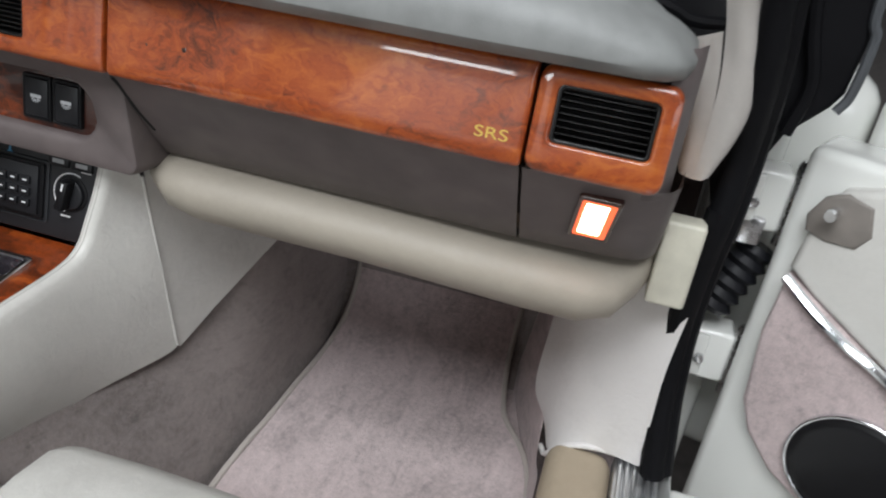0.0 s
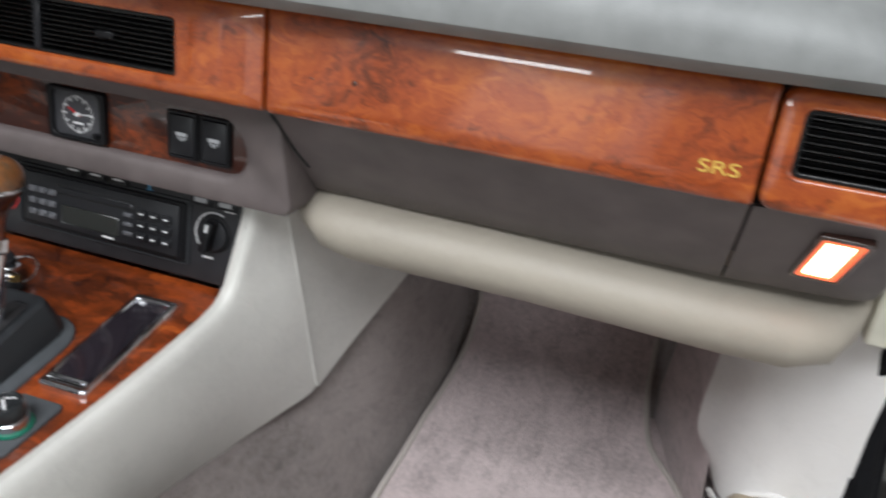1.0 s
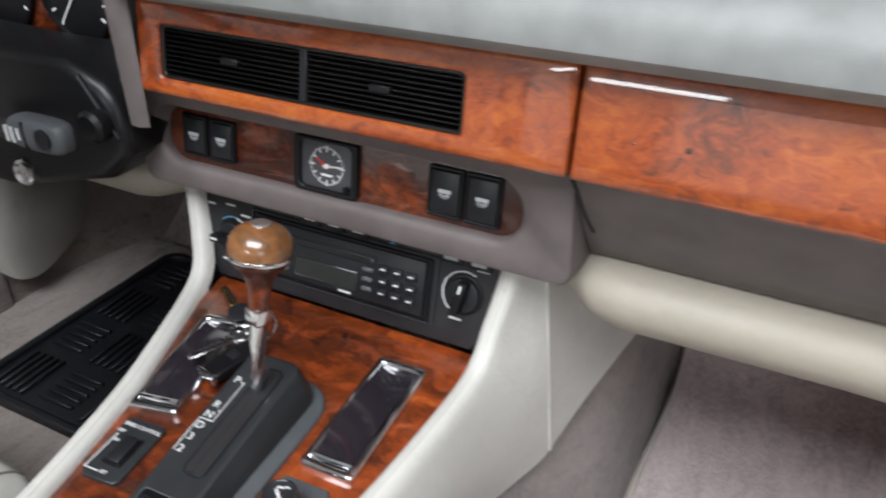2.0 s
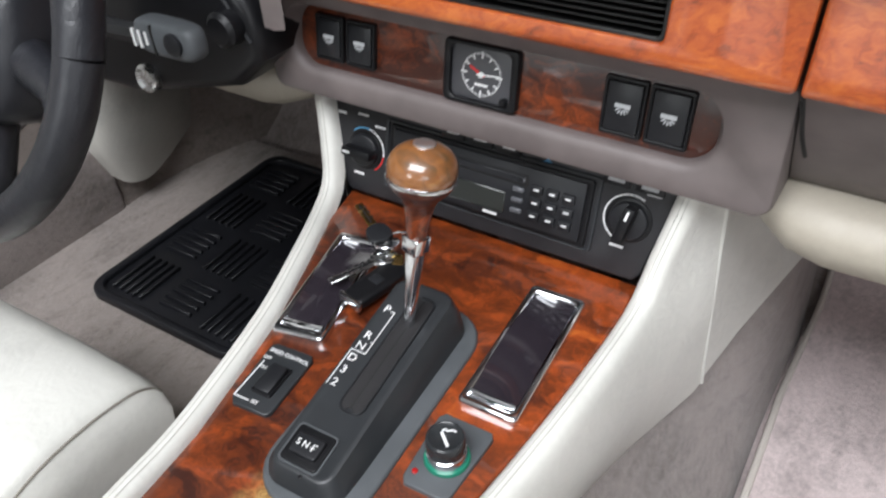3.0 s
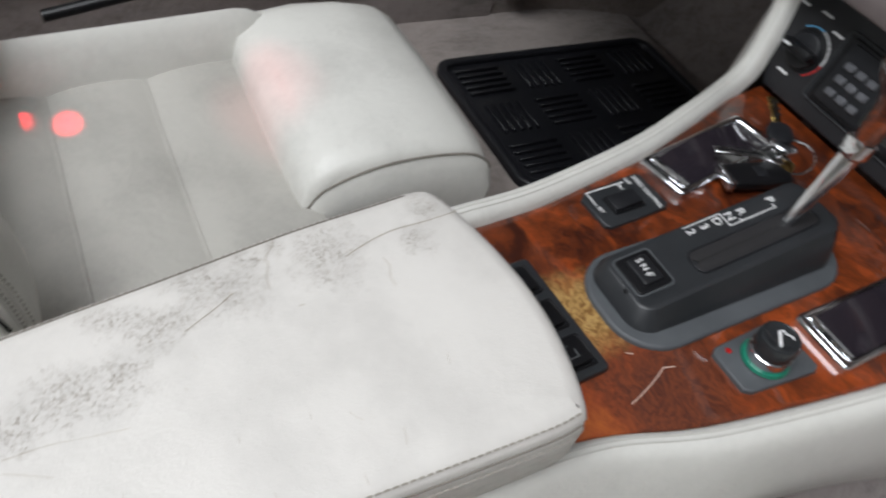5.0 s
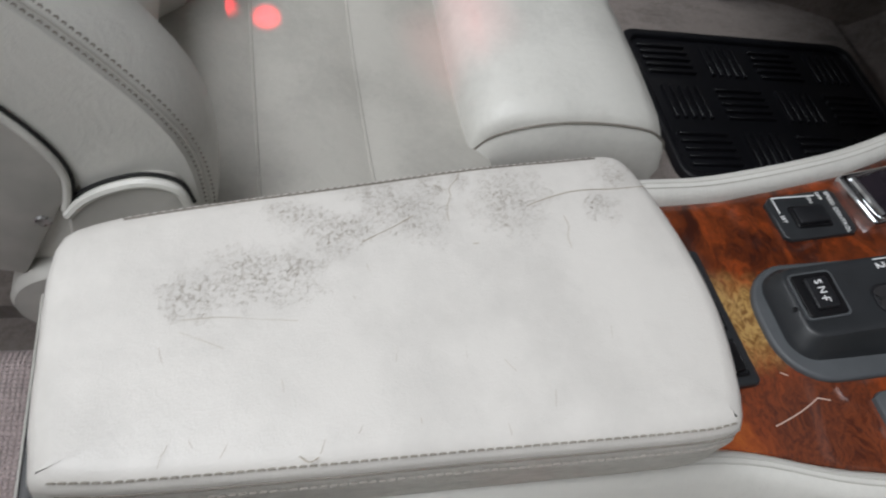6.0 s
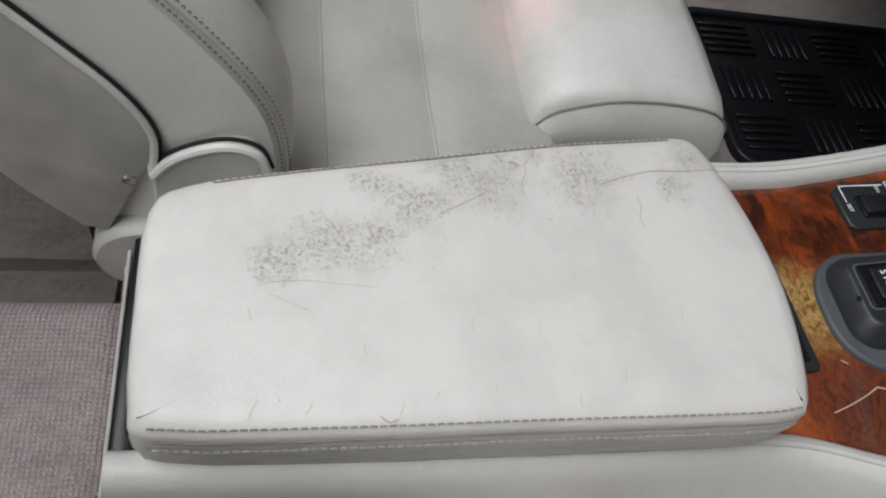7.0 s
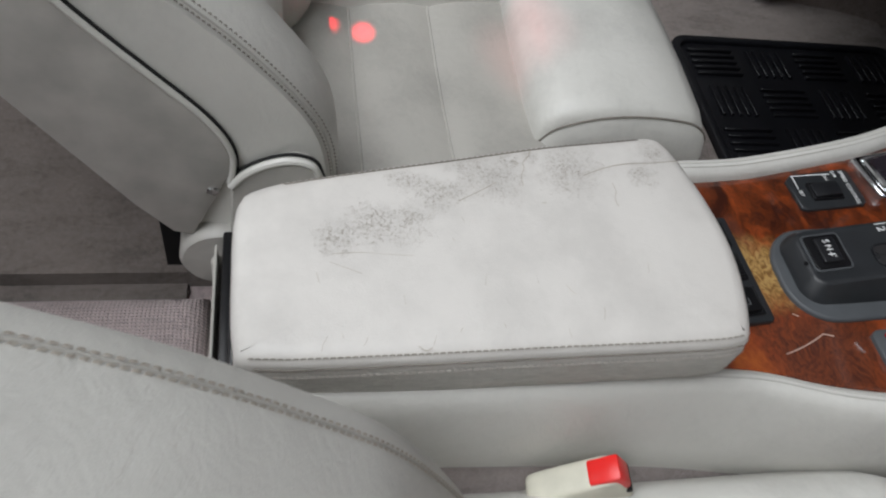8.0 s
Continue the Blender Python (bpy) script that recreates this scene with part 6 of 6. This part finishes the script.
tagged(part("trim_sill_carpet", box(-0.880, -0.450, 0.150, -0.768, 0.980, 0.345, 0.012, 3), CARPET_GREY), "grey-taupe carpeted driver sill", "sill", kind="structure")

ddoor = thing("driver_door", (-0.830, 0.350, 0.30), "closed driver door with carpeted lower part and chrome strip", "car door", "car doors")
part("panel", box(-0.880, -0.400, 0.345, -0.815, 1.030, 1.010, 0.01, 3), CREAM, ddoor, "cream door trim")
part("carpet_panel", box(-0.817, -0.350, 0.360, -0.806, 0.990, 0.500, 0.006, 3), CARPET_GREY, ddoor, "grey-taupe carpeted lower part")
part("strip", box(-0.815, -0.350, 0.400, -0.802, 0.990, 0.415, 0.003, 2), CHROME, ddoor, "chrome strip")
tread = thing("sill_tread", (-0.760, 0.450, 0.36), "bright metal tread strip on the driver sill", "tread plate")
part("plate", box(-0.780, -0.350, 0.340, -0.744, 0.690, 0.362, 0.004, 3), STEEL, tread)
part("lip", tube([(-0.745, -0.350, 0.360), (-0.745, 0.690, 0.360)], 0.0055, 8), CHROME, tread, "rounded chrome lip")
brake = thing("handbrake", (-0.725, 0.550, 0.33), "black handbrake lever beside the driver seat", "handbrake")
part("lever", tube(smooth_line([(-0.705, 0.270, 0.315), (-0.705, 0.440, 0.350), (-0.703, 0.545, 0.368)], 4), 0.008, 10), BLACK, brake)
part("grip", tube(smooth_line([(-0.703, 0.540, 0.368), (-0.702, 0.575, 0.371), (-0.701, 0.620, 0.370), (-0.700, 0.655, 0.366)], 4), [0.009, 0.010, 0.011, 0.0115, 0.012, 0.012, 0.0118, 0.0115, 0.0118, 0.012, 0.0122, 0.0118, 0.009], 12), BLACK_SOFT, brake, "dark moulded grip")
# added unseen lamp; its narrow spots draw the red glints on the seat
RL = (-0.78, 0.10, 0.98)
glow = thing("red_glint_lamp", RL, "small red lamp added out of view to draw the red glints", "lamp")
part("housing", box(-0.830, RL[1] - 0.03, RL[2] - 0.02, RL[0] - 0.012, RL[1] + 0.03, RL[2] + 0.02, 0.004), BLACK, glow)
part("lens", box(RL[0] - 0.012, RL[1] - 0.025, RL[2] - 0.015, RL[0] - 0.006, RL[1] + 0.025, RL[2] + 0.015, 0.002), emitter("red_lamp", (1.0, 0.02, 0.03), 3.0), glow, "glowing red lens")
for aim, watts, cone in (((-0.400, 0.221, 0.402), 130.0, 3.0), ((-0.389, 0.263, 0.402), 120.0, 2.4), ((-0.365, 0.441, 0.425), 8.0, 10.0)):
    rl = bpy.data.lights.new("red_glint_lamp_light", "SPOT")
    rl.energy, rl.color, rl.spot_size, rl.shadow_soft_size, rl.spot_blend = watts, (1.0, 0.008, 0.02), radians(cone), 0.003, 1.0
    new("red_glint_lamp_light", rl).matrix_world = look((RL[0] + 0.004, RL[1], RL[2]), aim)

# steering column and wheel
WH = Matrix.Translation((-0.341, 0.635, 0.755)) @ pose(0, 0, 0, 65)
wheel = thing("steering_wheel", (-0.405, 0.64, 0.735), "dark grey leather steering wheel", "steering wheel")
GREY_RIM = leather("dark_grey_rim_leather", (0.014, 0.0145, 0.018), 0.36)
part("rim", tube([(0.158 * math.cos(radians(6 * k)), 0.158 * math.sin(radians(6 * k)), 0) for k in range(61)], 0.0165, 14, WH, False), GREY_RIM, wheel)
part("hub", superbox((0, -0.01, -0.03), (0.075, 0.065, 0.035), 4, 8, WH), GREY_RIM, wheel, "padded hub")
for a in (-15, 195, 250, 290):
    part("spoke", tube([(0.05 * math.cos(radians(a)), 0.05 * math.sin(radians(a)), -0.03), (0.12 * math.cos(radians(a)), 0.12 * math.sin(radians(a)), -0.018), (0.155 * math.cos(radians(a)), 0.155 * math.sin(radians(a)), 0)], [0.02, 0.015, 0.013], 10, WH), GREY_RIM, wheel)
colm = thing("steering_column", (-0.33, 0.78, 0.66), "black steering column shroud with stalk and ignition lock", "steering column")
part("shroud", plate(poly([(-0.50, 0.768), (-0.313, 0.765), (-0.250, 0.766), (-0.205, 0.748), (-0.190, 0.728), (-0.184, 0.700), (-0.186, 0.682), (-0.222, 0.650), (-0.37, 0.610), (-0.50, 0.607)]), -0.07, 0.0, 0.012, Matrix.Translation((0, 0.795, 0)) @ pose(0, 0, 0, 90), 4), BLACK, colm)
part("shroud_ridge", tube([(-0.228, 0.795, 0.755), (-0.193, 0.796, 0.70)], 0.0025, 6), BLACK_SOFT, colm)
part("stalk", tube([(-0.36, 0.770, 0.695), (-0.31, 0.757, 0.704), (-0.262, 0.752, 0.710)], [0.010, 0.009, 0.009], 8), BLACK_SOFT, colm, "dark grey stalk")
part("stalk_end", superbox((-0.238, 0.752, 0.713), (0.036, 0.012, 0.0155), 4, 6), GASKET, colm, "grey stalk end")
part("stalk_button", lathe([(0.0095, 0), (0.0095, 0.003), (0.007, 0.004)], Matrix.Translation((-0.222, 0.741, 0.714)) @ pose(0, 0, 0, 90), 20), BLACK_SOFT, colm, "round stalk button")
for x in (-0.270, -0.262, -0.254):
    part("stalk_print", box(x - 0.0015, 0.7396, 0.704 + 0.004 * (x > -0.26), x + 0.0015, 0.742, 0.719, 0), PRINT, colm)
part("stalk_groove", box(-0.2470, 0.7390, 0.700, -0.2452, 0.742, 0.726, 0), DEEP, colm)
part("ignition_lock", lathe([(0.014, -0.01), (0.014, 0.006), (0.011, 0.008), (0.008, 0.005)], Matrix.Translation((-0.340, 0.794, 0.636)) @ pose(0, 0, 0, 82, 15, 0), 20), STEEL, colm, "metal ignition lock")
part("lower_cowl", box(-0.52, 0.80, 0.655, -0.205, 0.88, 0.745, 0.02, 3), BLACK, colm, "black cowl")
part("light_switch", lathe([(0.016, 0), (0.016, 0.014), (0.012, 0.018)], Matrix.Translation((-0.212, 0.797, 0.712)) @ pose(0, 0, 0, 90), 20), BLACK, colm, "black turn switch")

# instrument binnacle
binn = thing("instrument_panel", (-0.36, 0.90, 0.72), "burl walnut instrument panel with round dials", "instrument panel")
part("board", box(-0.60, 0.886, 0.690, -0.185, 0.90, 0.845, 0.004), BURL_POD, binn)
part("side_trim", loft([[(-0.158, 0.803, 0.715), (-0.158, 0.806, 0.835)], [(-0.166, 0.798, 0.715), (-0.166, 0.80, 0.835)], [(-0.178, 0.80, 0.715), (-0.180, 0.80, 0.835)], [(-0.186, 0.83, 0.70), (-0.190, 0.83, 0.835)], [(-0.192, 0.89, 0.70), (-0.194, 0.89, 0.835)]], closed=False), TAUPE, binn, "taupe side trim")
for cx, cz, r in ((-0.318, 0.800, 0.050), (-0.432, 0.800, 0.050)):
    dm = Matrix.Translation((cx, 0.886, cz)) @ pose(0, 0, 0, 90)
    d = part("dial", lathe([(r, -0.004), (r, 0.006), (r - 0.003, 0.007), (r - 0.004, 0.003), (0.001, 0.003)], dm, 36), BLACK, binn, "black round dial")
    if r > 0.03:
        for k in range(13):
            part("dial_mark", box(-0.001, r - 0.012, 0.003, 0.001, r - 0.006, 0.0036, 0, 1, dm @ pose(0, 0, 0, 0, 0, 140 - 22 * k)), PRINT, d)
        part("needle", box(-0.0008, -0.006, 0.004, 0.0008, r - 0.01, 0.005, 0, 1, dm @ pose(0, 0, 0, 0, 0, 140)), PRINT, d, "white needle")

# unseen block added so that light doesn't leak down into the driver footwell
part("light_stop_pad", box(-0.800, 0.840, 0.655, -0.590, 1.260, 0.895, 0.025, 4), PAD, binn, "padded grey block added to close the dashboard end against light")
part("hood", loft([[(x, 0.80, 0.905 + 0.03 * math.cos((x + 0.36) * 5)), (x, 0.795, 0.93 + 0.03 * math.cos((x + 0.36) * 5)), (x, 0.85, 0.955 + 0.02 * math.cos((x + 0.36) * 5)), (x, 1.0, 0.94), (x, 1.2, 0.92)] for x in (-0.60, -0.55, -0.45, -0.36, -0.27, -0.20, -0.175)], closed=False), PAD, binn, "padded grey hood")
# unseen black sheet added to keep overhead light out of the driver footwell
tagged(part("trim_light_stop_panel", box(-0.795, 0.930, 0.596, -0.215, 1.400, 0.606, 0.002), DEEP), "black panel added under the driver dashboard to block light", "panel", kind="structure")
# tunnel carpet behind the armrest, rear bulkhead and rear seat
tagged(part("trim_rear_tunnel_carpet", plate(poly([(-0.076, -0.75), (0.122, -0.75), (0.122, 0.119), (-0.076, 0.110)]), 0.15, 0.362, 0.03, I4, 4), CARPET_PINK), "pinkish woven carpet over the rear tunnel", "carpet", kind="structure")
tagged(part("trim_carpet_edging", tube([(-0.112, 0.075, 0.222), (-0.112, -0.2, 0.222), (-0.112, -0.74, 0.222)], 0.004, 8), EDGING), "light bound edge of the rear tunnel carpet", "trim", kind="structure")
tagged(part("trim_rear_bulkhead", box(-0.80, -1.0, 0.10, 0.80, -0.75, 0.80, 0.02, 2), CARPET_GREY), "grey-taupe carpeted rear bulkhead", "bulkhead", kind="structure")
# the shade behind the driver seat is put into this carpet's darker colour
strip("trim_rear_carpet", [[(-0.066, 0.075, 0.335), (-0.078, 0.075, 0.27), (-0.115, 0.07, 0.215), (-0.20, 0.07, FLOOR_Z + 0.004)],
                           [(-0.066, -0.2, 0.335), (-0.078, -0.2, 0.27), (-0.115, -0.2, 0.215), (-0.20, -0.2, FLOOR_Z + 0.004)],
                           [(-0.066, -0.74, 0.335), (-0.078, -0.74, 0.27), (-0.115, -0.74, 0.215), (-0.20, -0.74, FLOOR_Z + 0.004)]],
      CARPET_WORN_SHADED, "grey-taupe carpet beside the rear tunnel, darkened for the shade behind the seat", "carpet")

# ---- passenger door, pillar and seal ----
u = Vector((0.906, -0.42, 0))
n = Vector((-0.42, -0.906, 0))
DOOR = Matrix((u, Vector((0, 0, 1)), n)).transposed().to_4x4()
DOOR.translation = (0.841, 1.045, -0.0205)
door = thing("passenger_door", (1.2, 0.86, 0.25), "open white passenger door with cream and carpet trim", "car door", "car doors")
part("shell", box(0.004, 0.22, -0.075, 1.15, 0.762, 0.0, 0.012, 4, DOOR), PAINT, door, "white painted door shell")
part("outer_skin", box(0.030, 0.22, -0.165, 1.15, 0.800, -0.115, 0.012, 4, DOOR), PAINT, door, "white outer door skin")
part("upper_trim", plate(poly([(0.028, 0.64), (0.034, 0.70), (0.05, 0.735), (0.10, 0.752), (1.05, 0.752), (1.05, 0.40), (0.30, 0.40), (0.145, 0.575), (0.06, 0.618)]), -0.001, 0.016, 0.008, DOOR, 4), CREAM, door, "cream vinyl upper trim")
part("carpet_trim", plate(poly([(0.030, 0.632), (0.026, 0.56), (0.034, 0.47), (0.050, 0.435), (0.085, 0.40), (0.14, 0.375), (0.50, 0.36), (0.50, 0.42), (0.30, 0.49), (0.152, 0.570), (0.06, 0.618)]), -0.001, 0.018, 0.006, DOOR, 3), CARPET, door, "pinkish carpet lower trim")
part("chrome_strip", tube(smooth_line([(0.030, 0.632, 0.022), (0.07, 0.608, 0.024), (0.11, 0.588, 0.024), (0.15, 0.573, 0.024), (0.30, 0.50, 0.024)], 5), 0.0055, 8, DOOR), CHROME, door, "chrome strip")
part("speaker_ring", ring_plate(disc(0.160, 0.452, 0.068, 40), disc(0.160, 0.452, 0.0635, 40), 0.015, 0.024, 0.002, DOOR), CHROME, door, "chrome speaker ring")
part("speaker_grille", plate(disc(0.160, 0.452, 0.064, 40), 0.012, 0.021, 0.002, DOOR, dome=0.003), BLACK, door, "black speaker grille")
part("lock_recess", plate(poly([(0.026, 0.700), (0.036, 0.722), (0.055, 0.733), (0.080, 0.728), (0.088, 0.70), (0.078, 0.683), (0.05, 0.680), (0.030, 0.684)]), 0.010, 0.0185, 0.003, DOOR), plastic("lock_brown", (0.20, 0.18, 0.16), 0.5), door, "grey-beige lock recess")
part("lock_knob", lathe([(0.005, 0.015), (0.005, 0.030), (0.0065, 0.032), (0.0055, 0.037)], DOOR @ pose(0.050, 0.713, 0), 16), CHROME, door, "chrome lock knob")
for z in (0.467, 0.669):
    hg = part("hinge", box(0.798, 1.056, z - 0.034, 0.846, 1.099, z + 0.034, 0.006, 3), PAINT, door, "white painted hinge")
    part("hinge_plate", box(0.792, 1.050, z - 0.026, 0.818, 1.058, z + 0.030, 0.003, 2), PAINT, hg)
    part("hinge_pin", lathe([(0.008, -0.045), (0.008, 0.045), (0.005, 0.05)], Matrix.Translation((0.852, 1.059, z)), 14), STEEL, hg)
    part("bolt", lathe([(0.006, 0), (0.006, 0.005), (0.002, 0.006)], Matrix.Translation((0.812, 1.050, z)) @ pose(0, 0, 0, 90), 6), STEEL, hg)
boot = [(0.020 + 0.006 * (k % 2), 0.0075 * k) for k in range(13)]
part("cable_boot", lathe(boot, Matrix.Translation((0.805, 1.069, 0.527)) @ pose(0, 0, 0, -8, 22, 0), 20), RUBBER, door, "black corrugated cable boot")
part("check_strap", box(0.806, 1.050, 0.619, 0.832, 1.064, 0.651, 0.004, 2), STEEL, door, "steel door check")

# unseen roof sheet added to shade the space behind the seats
tagged(part("trim_shade_roof", box(-0.70, -0.98, 1.26, 0.70, -0.50, 1.30, 0.015, 2), CREAM), "plain cream roof sheet added out of view to shade the rear", "headliner", kind="structure")
# front pillar trim, seal and fender
strip("trim_pillar", [[(0.719, 0.940, 0.734), (0.712, 0.940, 0.768), (0.703, 0.940, 0.813), (0.696, 0.939, 0.841)],
                      [(0.722, 0.917, 0.731), (0.719, 0.915, 0.769), (0.711, 0.914, 0.814), (0.704, 0.917, 0.846)],
                      [(0.733, 0.908, 0.731), (0.734, 0.907, 0.769), (0.730, 0.907, 0.818), (0.723, 0.907, 0.856)]],
      PILLAR_SHADED, "cream trim at the foot of the windscreen pillar", "trim")
strip("trim_pillar", [[(0.733, 0.908, 0.731), (0.733, 0.906, 0.769), (0.731, 0.905, 0.818), (0.724, 0.901, 0.858), (0.714, 0.889, 0.898), (0.700, 0.854, 0.989)],
                      [(0.741, 0.905, 0.733), (0.747, 0.904, 0.769), (0.746, 0.902, 0.808), (0.740, 0.897, 0.848), (0.730, 0.887, 0.893), (0.714, 0.849, 0.988)],
                      [(0.748, 0.913, 0.738), (0.757, 0.911, 0.768), (0.761, 0.909, 0.803), (0.754, 0.905, 0.842), (0.742, 0.896, 0.888), (0.727, 0.860, 0.988)],
                      [(0.750, 0.936, 0.742), (0.760, 0.937, 0.767), (0.764, 0.937, 0.801), (0.757, 0.937, 0.841), (0.745, 0.926, 0.886), (0.732, 0.895, 0.986)]],
      PILLAR_SHADED, "cream windscreen pillar trim", "trim")
seal = thing("door_seal", (0.79, 0.92, 0.38), "black rubber door seal round the door opening", "door seal")
line = smooth_line([(0.748, 0.815, 1.047), (0.752, 0.886, 0.917), (0.764, 0.912, 0.827), (0.771, 0.942, 0.746), (0.770, 0.942, 0.687), (0.768, 0.952, 0.637), (0.770, 0.972, 0.546), (0.776, 0.972, 0.466), (0.785, 0.963, 0.395), (0.791, 0.958, 0.355)], 6)
part("bead", tube(line, 0.013, 10), SEAL, seal)
part("inner_lip", tube([(p.x - 0.005, p.y - 0.004, p.z) for p in line if p.z < 0.70], 0.010, 8), SEAL, seal)
chan = [(0.734, 1.042), (0.834, 1.058), (0.837, 0.889), (0.844, 0.859), (0.841, 0.810), (0.833, 0.796), (0.805, 0.765), (0.792, 0.730), (0.789, 0.685), (0.762, 0.686), (0.759, 0.746), (0.762, 0.786), (0.754, 0.840), (0.744, 0.884)]
SIDE = Matrix.Translation((0, 0.973, 0)) @ pose(0, 0, 0, 90)
part("channel", plate(poly(chan), -0.06, 0.0, 0.006, SIDE, 3), SEAL, seal, "wide black rubber channel of the window")
part("channel_lip", tube(smooth_line([(0.778, 0.969, 1.031), (0.783, 0.966, 0.933), (0.796, 0.967, 0.863), (0.810, 0.967, 0.814), (0.803, 0.967, 0.769)], 5), 0.006, 8), SEAL, seal)
part("window_edge", tube(smooth_line([(0.838, 0.971, 1.058), (0.839, 0.971, 0.891), (0.846, 0.971, 0.859), (0.844, 0.971, 0.812), (0.837, 0.971, 0.795)], 5), 0.0045, 8), GASKET, seal, "grey edge of the window channel")
part("flange", tube([(p.x + 0.012, p.y + 0.010, p.z) for p in line], 0.010, 8), SEAL, seal)
tagged(part("trim_hinge_pillar", box(0.790, 1.110, 0.10, 0.84, 1.30, 0.74, 0.01, 3), PAINT), "white painted hinge pillar", "pillar", kind="structure")
tagged(part("trim_fender", box(0.825, 1.145, 0.25, 0.93, 2.2, 0.79, 0.04, 4), PAINT), "white front fender", "fender", kind="structure")
tagged(part("trim_scuttle", box(-0.75, 1.26, 0.60, 0.82, 1.5, 0.845, 0.02, 3), BLACK), "black scuttle under the windscreen", "scuttle", kind="structure")
tagged(part("trim_bonnet", box(-0.80, 1.5, 0.62, 0.845, 2.9, 0.86, 0.05, 4), PAINT), "white bonnet", "bonnet", kind="structure")

tagged(part("trim_windscreen_band", tube(smooth_line([(0.587, 1.066, 0.863), (0.631, 1.066, 0.852), (0.658, 1.067, 0.846), (0.685, 1.067, 0.840), (0.707, 1.068, 0.832), (0.745, 1.069, 0.834)], 5), 0.0065, 8), SEAL), "black band along the foot of the windscreen", "trim", kind="structure")

# unseen props, added only to carry the roof sheet
for x in (-0.70, 0.64):
    tagged(part("trim_roof_prop", box(x, -0.92, 0.80, x + 0.06, -0.62, 1.262, 0.012, 3), PILLAR_SHADED), "plain cream prop added under the unseen roof sheet", "pillar", kind="structure")
